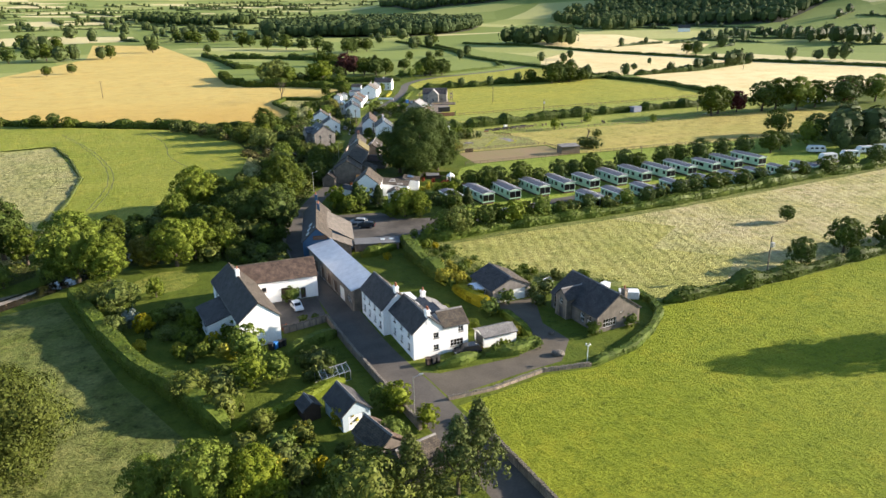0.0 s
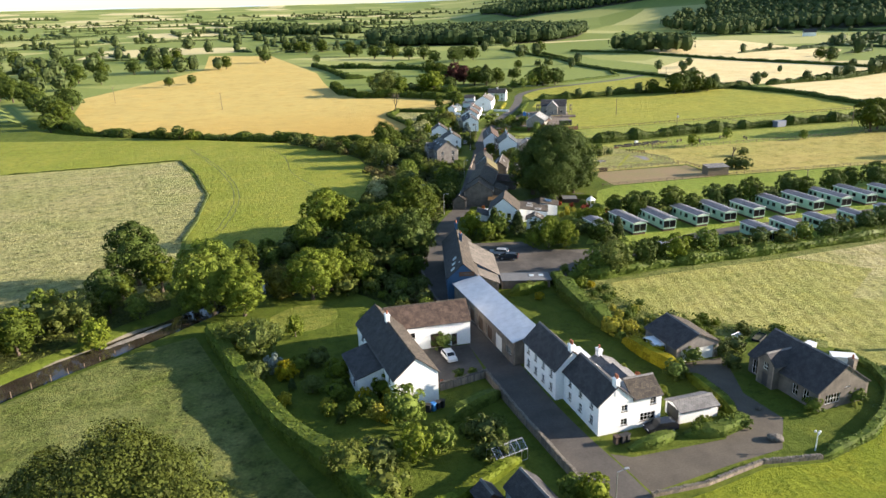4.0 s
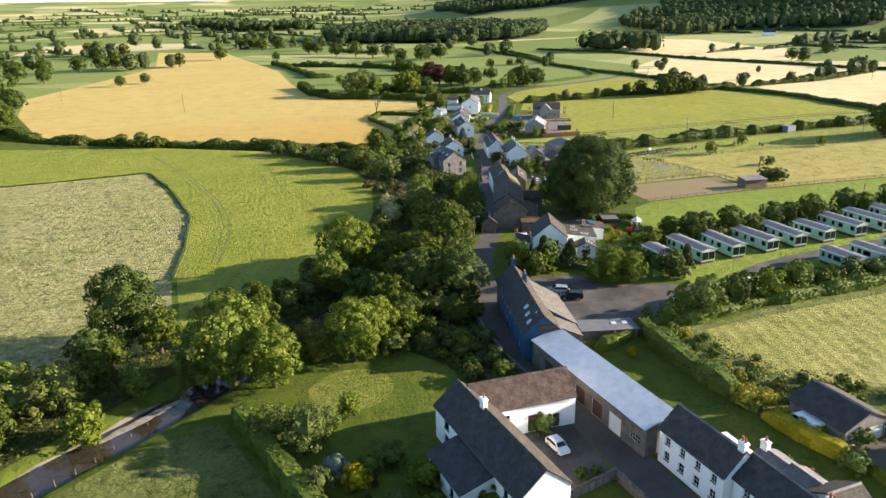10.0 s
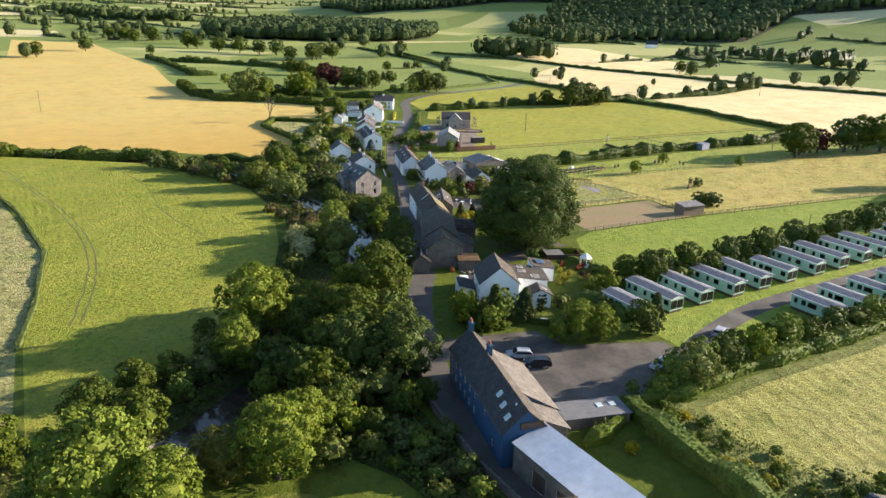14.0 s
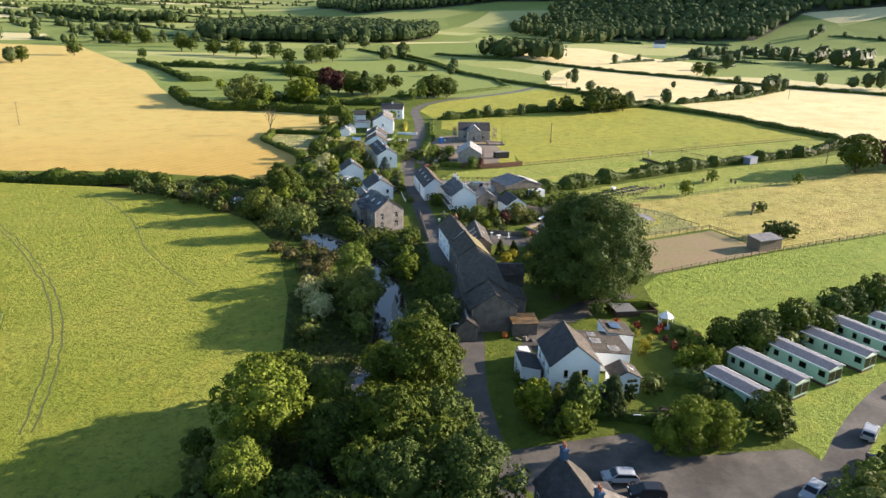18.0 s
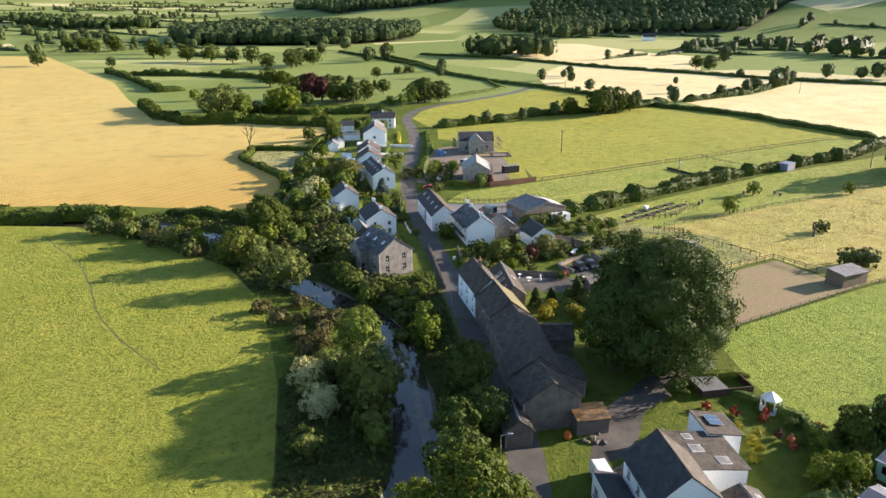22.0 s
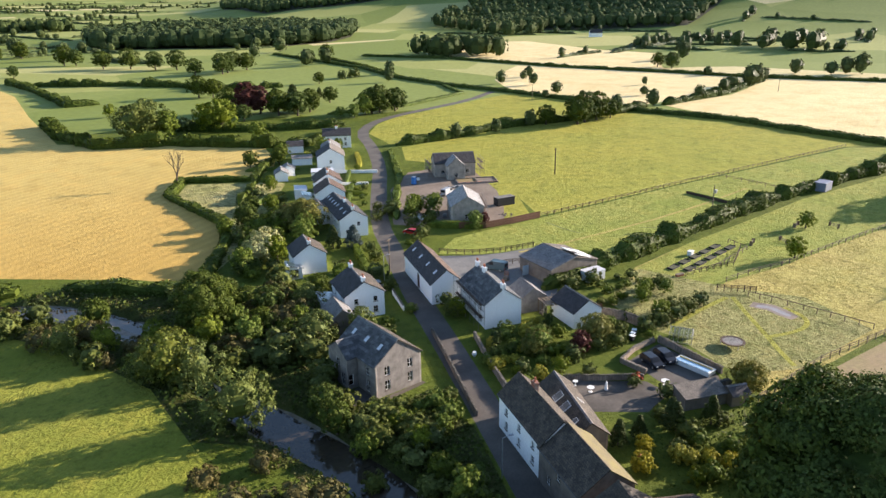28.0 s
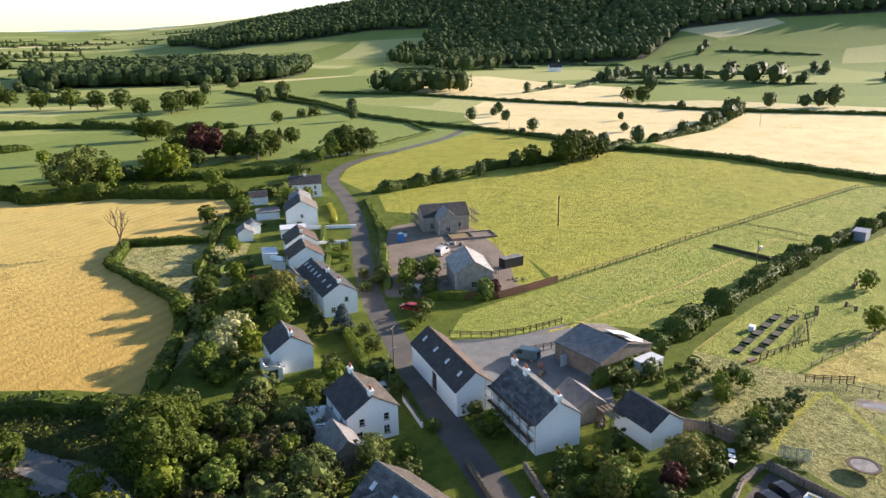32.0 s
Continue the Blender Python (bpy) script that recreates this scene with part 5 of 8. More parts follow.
def plant(key, x, y, h=None, wide=1.0, turn=None, z=None):
    """Sets a plant of a kind: the first use places the first one, later ones are copies."""
    ob, h0, r0, used = PROTO[key]
    s = (h or h0) / h0
    rot = turn if turn is not None else (x * 37.3 + y * 91.7) % 360
    m = pose(x, y, height(x, y) if z is None else z, 0, 0, rot) @ Matrix.Diagonal((s * wide, s * wide, s, 1))
    if not used:
        ob.matrix_basis = m
        PROTO[key][3] = True
        return ob
    c = copy_thing(ob, Matrix.Identity(4))
    c.matrix_basis = m
    return c


proto("oak", "oak_tree", "broad dark green oak tree in full leaf", "tree", "oak", 13, 5.6, 1.6, 96, 100, 0.19, tr=0.4, seed=3)
proto("oak2", "oak_tree", "spreading deep green tree in full leaf", "tree", "oak", 11, 5.4, 1.4, 52, 50, 0.28, tr=0.35, seed=8)
proto("ash", "ash_tree", "light green leafy tree with lit clumps", "tree", "ash", 13, 5.0, 1.6, 90, 100, 0.18, tr=0.35, seed=5)
proto("ash2", "ash_tree", "light green bushy garden tree", "tree", "ash", 9, 4.2, 0.9, 42, 48, 0.25, tr=0.25, seed=6)
proto("willow", "willow_tree", "soft grey-green willow by the river", "tree", "willow", 8, 4.2, 0.6, 52, 58, 0.19, tr=0.25, seed=9)
proto("conifer", "conifer", "dark conifer with layered boughs", "tree", "conifer", 11, 3.6, 0.5, 76, 72, 0.2, "cone", tr=0.25, seed=12)
proto("larch", "larch", "feathery grey-green larch with spreading boughs", "tree", "scrub", 11, 4.2, 0.6, 190, 34, 0.13, "feather", tr=0.22, seed=31)
proto("column", "cypress", "slim dark green column cypress", "tree", "conifer", 6, 1.3, 0.1, 22, 80, 0.2, "column", tr=0.12, seed=13)
proto("beech", "copper_beech", "dark red copper-leaved garden tree", "tree", "beech", 8, 3.4, 0.8, 56, 66, 0.2, tr=0.25, seed=14)
proto("gold", "golden_shrub", "clipped golden yellow garden shrub", "shrub", "gold", 2.4, 1.4, 0.0, 30, 40, 0.12, tr=0, seed=15)
proto("shrub", "shrub", "round clipped green garden shrub", "shrub", "hedge", 2.4, 1.6, 0.0, 26, 48, 0.11, tr=0, seed=16)
proto("bush", "bush", "rough green bush in long grass", "shrub", "scrub", 3.4, 2.4, 0.0, 24, 34, 0.19, tr=0, seed=17)
proto("blossom", "elder_bush", "elder tree covered in cream blossom", "tree", "blossom", 6, 3.2, 0.3, 46, 64, 0.16, tr=0.2, seed=18)
proto("greybush", "silver_shrub", "silvery grey-leaved garden shrub", "shrub", "grey_leaf", 2.8, 1.6, 0.0, 16, 60, 0.18, tr=0, seed=19)
proto("bigoak", "oak_tree", "huge spreading olive-green oak in the meadow", "tree", "olive", 13, 10.5, 1.2, 140, 380, 0.135, tr=0.6, seed=21)
proto("great", "great_oak", "huge domed dark green tree by the barn", "tree", "oak", 20, 9.6, 1.6, 170, 440, 0.135, tr=0.7, seed=27)
proto("gorse", "thorn_bush", "brown-tinged rough thorn bush on the river bank", "shrub", "gorse", 2.6, 2.2, 0.0, 26, 44, 0.15, tr=0, seed=22)
proto("bluefir", "blue_conifer", "blue-grey conifer in a front garden", "tree", "blue_fir", 6, 2.4, 0.2, 46, 66, 0.16, "cone", tr=0.15, seed=23)
proto("sallow", "golden_willow", "yellow-green weeping garden willow", "tree", "sallow", 8, 4.4, 0.4, 80, 70, 0.17, tr=0.25, seed=24)
proto("flower", "flowering_shrub", "small shrub with red and orange flowers", "shrub", "flower", 1.3, 0.9, 0.0, 10, 40, 0.12, tr=0, seed=20)

near_trees = """oak -28 168 13.5; oak2 -23 162 8; ash -13 147 15; ash -7.5 143.5 10; ash -16.5 151 10; sallow -0.2 150.3 6.4; ash 5.4 147 10.4;
oak2 -44 140 8; oak2 -50 136 9; ash2 -32 140 6; ash -58 128 11; oak2 -64 120 10; ash2 -26 149 5; willow -36 149 7; oak -12 166 8;
ash2 16 151 5; oak2 24 152 4; oak 22 164 10.5; oak2 16 161 8; conifer 29.5 161 9; oak2 32.5 173 9; ash 13.5 184.5 13; ash 8 174.5 9; ash2 20 194 8; ash 23.5 187 9; oak 25 176.5 10; oak 35.5 184.5 13.5; oak2 31 178 8; oak2 27 168 9; oak2 13 170 8; ash2 9.5 165 5;
oak2 41 196 8; oak2 46 203.5 7; ash2 37 208 4; willow 41 217 7;   ash2 57 229 6; ash2 60.5 236 5; willow 44 221 7; blossom 34 219 5; bush 36 226 4; gorse 39 236.4 3; gorse 39.8 242.6 2.6; gorse 38.6 258 2.4; gorse 45.6 248 2.8; gorse 45.2 256.6 2.2; gorse 39.6 252 2.4; gorse 48.6 246 2.6; gorse 44.8 243.6 2.4; gorse 42.4 239.4 2.6; gorse 42.6 250 1.8; gorse 37.4 231.6 2.4; gorse 41.6 247.4 1.6; blossom 35.2 226.4 5.4; willow 39 227.4 5; bush 38 212 4; ash 46 231.6 9; willow 42 221.6 7.4;  bush 60 245 3; bush 64 251 3; bush 68 250 2.6; bush 59 252 3.4; bush 72 254 2.4;
 bush 62 257 3; oak 52.8 298.4 11.6; oak2 56 301 9; oak2 60 306.5 6; oak2 39.6 316 6; ash2 45.4 300 6; willow 46.4 292.6 4; ash2 47.4 287 4; willow 46.8 267.4 8.6; willow 43.4 285.6 8.4; willow 46 283 7.6; willow 40.6 287 6; bush 44 283 3; ash2 57 288 6; bush 60 282 5; bush 52 283 4; bush 63 277 5; ash2 58 296 5; willow 66 282 6; bush 61 270 4; ash2 38 302 5; bush 35 298 4; willow 32 306 5; bush 26 322 4; bush 20 327 5; ash2 52 293 6; willow 74 281 5; 
blossom 78 329 7; blossom 75 326.5 6; ash2 70 322 6; sallow 94 339.5 8.5; sallow 91 343 7; oak2 85 356 6; bluefir 96.5 321.5 5.5; conifer 92.6 324 6; ash2 79 325 6; bush 72 308 5; ash2 88 330 7; ash2 92 336 6.5; ash2 83 334 5; bush 78 342 4; bush 70 322 4; ash2 95 345 6;  bush 86 309 3; bush 90 301 3.5; bush 62 312 4; bush 85 296 2.5; 
great 84.2 204.2 20.4; oak 78.2 206.6 14; oak 91 206.5 16; oak 85 210 19; oak2 84 200.4 9; oak2 90 203.5 11;
ash2 53.5 171 6.5; ash2 49.5 168.5 5; conifer 58 170 6.5; column 62.5 171 4;  ash2 64 160 5; conifer 78.5 158.5 6; bush 73 166 3; bush 76 170 3; bush 68 172 2.6; ash2 79 174 4; ash2 84 178 3.6;
oak2 92 172 6; oak2 96 174 6.5; oak2 103 173 7.5; bush 99 171 4; oak2 108 171 5.5; oak2 117 174 6.5; oak2 122 174 6; oak2 128 173 7.5; oak2 142 175 7; oak2 146 173 6; bush 135 174 4; oak2 157 174 7; oak2 165 176 6.5; oak2 172 174 8; oak2 184 176 7; oak2 194 176 7; oak2 205 174 8; oak2 212 176 7;
ash2 59 139 4; ash2 63 140 6; willow 66 139 7; ash2 70 141 6.5; oak2 74 140 6; oak2 78 142 5.5; ash2 82 140 6.5; oak2 86 142 5; ash2 90 141 6.5; oak2 95 140 4.5; bush 99 141 4; oak2 104 141 5; bush 110 140 4; ash2 116 141 5; oak2 122 140 5; bush 128 142 4.5; oak2 134 141 5.5; oak2 140 142 6; oak2 146 141 6; oak2 152 143 5; oak2 158 142 5.5; oak2 166 143 5; oak2 174 142 5; oak2 183 143 5; oak2 192 142 6; oak2 204 144 6; oak2 216 143 7;
 ash2 56.5 141.6 2.4; shrub 56 134 2; shrub 60 131 1.4; shrub 62 122 1.4; bush 64 115 1.6; shrub 68 112 1.8; shrub 57 118 1.8; bush 72 107 1.6; shrub 77 104 1.6;
oak2 142 113 4; oak2 119 90 6; ash2 113 88 3; oak2 134 92 7.5; ash2 138 93 6; oak2 146 91 7; oak2 150 92 6; oak2 160 91 7;
ash2 11.5 97 6.5; ash2 11 90 5; willow 2.6 89.5 4.6; bush 6.5 90 4; ash2 14.5 91 4; bush 6 84 4; willow -5.6 126 6.2; ash2 0.5 131 4; shrub 4 108 3; shrub 8 103.5 2.4; shrub 2.5 104 2;
bigoak -21.5 83 13; ash 1.6 64.4 9.5; ash -3.4 68 7; ash 6.6 63.4 8; willow 12 66 3; oak2 17.4 60.6 4.6; oak 117 55.4 13; bush 11 70 3; bush 7 74 3; bush 14 74 2.6; willow 10 78 3;
larch 27 57 10; larch 29.8 57.6 11; larch 21.6 57 9.4; ash2 27 75 4.5; ash2 25.5 77 3.6; ash2 29 70 3.4; willow 17 57 8; ash2 23.5 68 4;
greybush -4 119.5 3; gold -2 116.4 3; willow -6.5 117 3.4; shrub 0 118.4 2.6; shrub 5.4 113.6 3.4; bush 3 119 3; shrub 10.6 106.6 3; gold 11 104.6 2.2; gold -3 108.6 2; willow 1 111 2.6; willow -9.5 129.5 5; gold 2.2 105 2; gold 8.5 101 2.2; gold 9.5 99.5 1.8; gold 51 113 3.2; gold 53.5 112 2.6; shrub 57.5 100.5 2.6; gold 52.6 108 2.2; gold 52.8 105 2.2; gold 53 103 2.2; shrub 52.2 97 3; shrub 63.8 83 2.2; shrub 71 83.2 2.2; bush 62 97 2.4; bush 63 101 2.6; bush 66 101 2.6;
gold 46 131 1.6; bush 46 136 2; shrub 23 118 2.8; shrub 24.5 108 1.2; shrub 22.5 108 1.4; flower 19 106 1.2; flower 46.5 98 1.4; shrub 47 93 2; shrub 45 100 2; shrub 48 84.5 1.8; shrub 51 84 1.8; shrub 46 83.5 1.8; shrub 53 83 1.6; gold 52.5 88 1.6;
gold 86 226 2.2; gold 88 223 2; gold 89.5 221.5 2; conifer 91 230 4.5; conifer 96 228 4.5; bush 99 222 3; shrub 101 219 3; bush 92 233 2;  conifer 86 232 3.5; shrub 84 222 2; bush 95 216 3;
 ash2 92.5 256.5 5; column 99.5 261.5 4.5; column 88.5 262.5 4; shrub 92 264 2.4; gold 86 260 1.6; gold 100 265 1.2; shrub 109 256 2.2; bush 107 253 2; shrub 111 249 1.6; gold 87.5 257 1.5;
bush 113 270 2.2; bush 117 272 3; bush 122 271 3; bush 114 256 2; ash2 122 259 3.4; ash2 125.4 261 3.6; ash2 129 259 3.2; shrub 117 262 1.6; bush 131 262 2.4; shrub 126 266 1.6; ash2 167 253 5; bush 172 230 3; ash2 215 247 4; ash2 190 262 4.5; 
bush 117 327 3; bush 121 325 3.2; ash2 127.5 314 3; bush 113 337 2.6; bush 118 345 2.4; bush 96 311 2.6; bush 99 318 2; bush 104 352 3; bush 90 352 3; bush 84 356 4; ash2 77 350 5; beech 96 357 3;
shrub 118 352 1.6; shrub 121 358 1.6; shrub 124 366 1.6; shrub 128 374 1.6; bush 93 282 2.4; bush 91 277 3; shrub 86 283 1.8;
shrub 52 177 1.6; shrub 51 180 1.6; shrub 53 183 1.5; shrub 50 175 1.6; shrub 54.5 187 1.5; shrub 48.5 171 1.6; gold 80 184 1.4; flower 82 189 1.3; flower 80 192 1.2; shrub 86 183 1.5; flower 84 186 1.2; shrub 80 197 2.6; gold 75 181 1.3; flower 82.6 181 1.1; shrub 83.6 180 0.9; flower 81.6 180 1; beech 82 182.4 1.4; gold 79.4 186.6 1.2; gold 77.8 183.4 1.4; gold 77.4 182 1.2; flower 85.6 186.6 1.2; shrub 87.6 183 1.4; flower 88 180.6 1.2; bush 89 178 2; shrub 81 177.6 1.4; bush 153.6 213.4 4; bush 157 211 4; bush 155.4 212 3.6"""
for item in near_trees.replace("\n", " ").split(";"):
    if item.strip():
        key, *v = item.split()
        v = list(map(float, v))
        plant(key, v[0], v[1], v[2] if len(v) > 2 else None, 1.0 + 0.18 * noise.noise((v[0], v[1], 0)))


def hedge_quads(rng, line, w, h, per, size, rough=0.15):
    """A hedge along a line: a solid bumpy body dressed in leaf clumps."""
    pts = polyline(line, 1.5 if w < 4 else 3.0 if per > 0.4 else 5.0)
    q = []
    prof = [(-0.5, 0.0), (-0.5, 0.6), (-0.36, 0.95), (0.36, 0.95), (0.5, 0.6), (0.5, 0.0)]
    rings = []
    left = np.array(offset_line(pts, 1.0)) - np.array(pts)
    for k, (x, y) in enumerate(pts):
        g = height(x, y)
        s = (1 + rough * 2.2 * noise.noise((x * 0.21, y * 0.21, 1.7))) * (0.35, 0.8, 1.0)[min(2, k, len(pts) - 1 - k)]
        rings.append([np.array([x + left[k][0] * u * w * 0.85 * s, y + left[k][1] * u * w * 0.85 * s, g + v * h * 0.92 * s - 0.05]) for u, v in prof])
    for a, b in zip(rings[:-1], rings[1:]):
        for j in range(5):
            q.append(np.array([[a[j], b[j], b[j + 1], a[j + 1]]]))
            n = rng.poisson(per * np.linalg.norm(a[j] - b[j]) * np.linalg.norm(a[j + 1] - a[j]))
            if n:
                u, v = rng.uniform(0, 1, (n, 1)), rng.uniform(0, 1, (n, 1))
                c = (a[j] * (1 - u) + b[j] * u) * (1 - v) + (a[j + 1] * (1 - u) + b[j + 1] * u) * v
                nn = np.cross(b[j] - a[j], a[j + 1] - a[j])
                nn = nn / (np.linalg.norm(nn) + 1e-9)
                if nn[2] < -0.2:
                    nn = -nn
                out = c - np.mean(a + b, axis=0)
                if (out.mean(0) @ nn) < 0:
                    nn = -nn
                c = c + nn * rng.uniform(0.0, 0.9, (n, 1)) * size
                q.append(leaf_quads(rng, c, np.tile(nn, (n, 1)), size * rng.uniform(0.5, 1.2, n)))
    for r in (rings[0], rings[-1]):
        q.append(np.array([[r[0], r[1], r[4], r[5]], [r[1], r[2], r[3], r[4]]]))
    return np.concatenate(q)


def hedge(line, w, h, label, mat="hedge", per=14, size=0.2, rough=0.15, name="hedge"):
    rng = np.random.default_rng(int(abs(line[0][0] * 13 + line[0][1] * 7)))
    return tagged(new(name, quads_mesh(name, hedge_quads(rng, line, w, h, per, size, rough), M["leaf_" + mat])), label, "hedge", kind="stuff")


hedge([(-13.5, 138), (-8, 115), (-3.5, 101), (1, 92), (6, 79.5)], 3.0, 3.0, "long clipped green garden hedge", per=14, size=0.16, rough=0.1)
hedge([(6.5, 79.5), (13, 80.5), (20, 84.5), (23, 86)], 1.8, 1.9, "clipped garden hedge", per=14, size=0.16, rough=0.06)
hedge([(17, 96.5), (22, 99), (26.5, 101)], 1.8, 2.2, "clipped garden hedge by the road", per=14, size=0.16, rough=0.06)
hedge([(36.2, 83.3), (39.6, 83.2), (43.8, 84.2)], 1.7, 1.7, "clipped sunlit box hedge", per=16, size=0.14, rough=0.05)
hedge([(44.4, 83.8), (49, 82.8), (53.4, 83.8), (53.8, 86)], 2.2, 1.7, "clipped green hedge", per=16, size=0.14, rough=0.1)
hedge([(53.4, 85), (53.9, 92), (54.2, 97)], 1.8, 1.9, "clipped green drive hedge", per=14, size=0.15, rough=0.06)
hedge([(53.6, 97), (51.9, 104), (51.4, 110)], 2.0, 2.3, "golden clipped hedge", "gold", per=14, size=0.15, rough=0.06)
hedge([(52.0, 111), (51.4, 120), (51.4, 129.5), (53.6, 141)], 3.2, 3.0, "tall rough field hedge behind the sheds", per=11, size=0.2, rough=0.25)
hedge([(57, 74.5), (66, 76.2), (72, 79.4), (78, 84), (80.5, 89), (80.5, 96)], 1.5, 1.2, "low curved boundary hedge", per=14, size=0.16)
hedge([(82, 87.5), (95, 87.2), (112, 87), (141, 88.3), (200, 90), (330, 93)], 2.6, 2.4, "rough field hedge along the pasture", "oak", per=8, size=0.25, rough=0.4)
hedge([(56, 139.5), (62, 138), (77, 139), (105, 138), (128, 138), (187, 142), (225, 143)], 3.6, 2.4, "overgrown hedge along the caravan park", per=7, size=0.3, rough=0.3)
hedge([(112, 275), (136, 276.5), (159, 277.8), (186, 279.5), (215, 279.6), (246, 277.5), (264, 275), (306, 282)], 4.4, 3.6, "tall hedge between pastures", "oak", per=5, size=0.4, rough=0.35)
hedge([(172, 416), (199, 414), (234, 418), (264, 411), (301, 409), (325, 412)], 4.5, 3.4, "field hedge with trees", "oak", per=3, size=0.5, rough=0.35)
hedge([(310, 288), (314, 329), (319, 358), (315, 385), (310, 411), (316, 458), (315, 506), (308, 549), (308, 615), (326, 694), (333, 880)], 4.0, 2.2, "dark field hedge", "oak", per=2.5, size=0.5, rough=0.2)
hedge([(336, 409), (396, 411), (435, 420), (463, 427), (478, 440)], 5, 3.5, "field hedge with trees", "oak", per=2.5, size=0.6, rough=0.4)
hedge([(520, 330), (512, 358), (478, 440), (469, 493), (445, 582), (430, 708), (388, 797)], 4.0, 2.2, "far field hedge", "oak", per=2, size=0.6, rough=0.2)
hedge([(30, 340), (5, 352), (-27, 373), (-74, 403), (-96, 440), (-100, 494)], 6.0, 3.4, "dark riverside hedge", "oak", per=4, size=0.45, rough=0.4)
hedge([(58, 316), (53, 322), (38, 337)], 4.0, 2.4, "dark bank hedge", "oak", per=6, size=0.35, rough=0.3)
hedge([(61, 322), (75, 345), (80, 361), (77, 396), (86, 412), (105, 400), (118, 420)], 3.0, 1.8, "dark field hedge", "oak", per=4, size=0.35, rough=0.2)
hedge([(132, 437), (150, 442), (172, 462)], 5.0, 3.4, "thick field hedge", "oak", per=3, size=0.5, rough=0.3)
hedge([(83, 199), (88, 196.5), (93, 194.5)], 1.4, 1.6, "clipped garden hedge", per=14, size=0.15, rough=0.06)
hedge([(86.5, 193), (88, 183), (84, 176)], 1.6, 1.6, "dark garden hedge", per=12, size=0.18)
hedge([(119, 324), (127, 316), (131, 313)], 2.0, 1.8, "dark green hedge", per=10, size=0.2)
hedge([(117, 334), (129, 352), (145, 374), (165, 410)], 2.2, 1.4, "roadside hedge", per=6, size=0.25, rough=0.3)
hedge([(107, 345), (118, 360), (127, 374)], 1.6, 1.2, "clipped roadside hedge", per=8, size=0.2)
hedge([(88, 300), (93, 312), (97, 322)], 1.8, 1.8, "roadside garden hedge", per=10, size=0.2)

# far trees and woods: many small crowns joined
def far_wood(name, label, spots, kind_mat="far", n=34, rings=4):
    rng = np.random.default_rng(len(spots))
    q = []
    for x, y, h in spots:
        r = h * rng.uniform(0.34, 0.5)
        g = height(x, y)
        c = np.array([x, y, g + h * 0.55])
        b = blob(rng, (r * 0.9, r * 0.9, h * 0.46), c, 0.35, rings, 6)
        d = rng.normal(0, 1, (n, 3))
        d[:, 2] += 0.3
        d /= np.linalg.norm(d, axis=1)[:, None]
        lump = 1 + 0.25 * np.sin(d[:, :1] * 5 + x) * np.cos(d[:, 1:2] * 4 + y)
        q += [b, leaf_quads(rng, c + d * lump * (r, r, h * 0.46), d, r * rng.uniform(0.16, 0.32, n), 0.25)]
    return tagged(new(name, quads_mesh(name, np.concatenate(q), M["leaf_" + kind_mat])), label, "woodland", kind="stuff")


def scatter(rng, poly, gap, h0, h1):
    a = np.array(poly)
    lo, hi = a.min(0), a.max(0)
    out = []
    for x in np.arange(lo[0], hi[0], gap):
        for y in np.arange(lo[1], hi[1], gap):
            p = (x + rng.uniform(-0.45, 0.45) * gap, y + rng.uniform(-0.45, 0.45) * gap)
            if inside(p, poly):
                out.append((*p, rng.uniform(h0, h1)))
    return out


def thicket(poly, gap, kinds, h0, h1, seed):
    """Plants of several kinds over a patch."""
    rg = np.random.default_rng(seed)
    for x, y, h in scatter(rg, poly, gap, h0, h1):
        if ((RIVER_A - (x, y)) ** 2).sum(1).min() > 17:
            plant(kinds[int(rg.integers(len(kinds)))], x, y, h, rg.uniform(0.85, 1.2))


thicket([(54, 278), (70, 276), (73, 284), (71, 300), (62, 316), (54, 320), (51, 304), (53, 290)], 4.6, ("bush", "oak2", "gorse", "bush", "gorse"), 2.0, 4.6, 31)
thicket([(33, 300), (44, 284), (45, 298), (41, 312), (33, 324), (22, 332), (20, 322)], 5.0, ("bush", "willow", "gorse", "gorse"), 2.0, 4.4, 32)
thicket([(57, 243), (62, 246), (70, 248), (72, 256), (63, 258.5), (57, 256)], 2.6, ("bush", "shrub", "bush", "ash2"), 1.6, 3.4, 33)
thicket([(34, 218), (41, 214), (46, 228), (44, 234), (36, 230)], 4.2, ("bush", "gorse", "bush", "willow"), 2.0, 4.5, 34)
thicket([(56, 226), (62, 232), (67, 244), (62, 244), (57, 236)], 3.2, ("bush", "ash2", "shrub"), 1.8, 4.0, 35)
thicket([(44, 196), (50, 206), (55, 218), (50, 218), (45, 208)], 4.4, ("ash2", "oak2", "bush"), 2.0, 4.4, 36)
thicket([(68, 306), (76, 318), (84, 334), (94, 350), (88, 352), (78, 344), (70, 326)], 4.4, ("ash2", "bush", "shrub", "oak2"), 2.2, 5.5, 37)
thicket([(-2, 168), (10, 178), (6, 182), (-8, 174)], 4.0, ("oak2", "ash2", "bush"), 3, 6, 38)
thicket([(13, 153), (24, 155), (28, 160), (20, 162), (12, 160)], 4.0, ("oak2", "bush", "ash2"), 2.5, 5.5, 39)
thicket([(21, 128), (26.4, 128), (26.6, 150), (18, 150), (18, 140)], 3.4, ("bush", "shrub", "bush", "gorse"), 1.4, 3.0, 40)
thicket([(-48, 138), (-34, 150), (-22, 160), (-30, 162), (-46, 150), (-60, 138)], 5.0, ("ash2", "oak2", "bush"), 3.5, 7.5, 41)
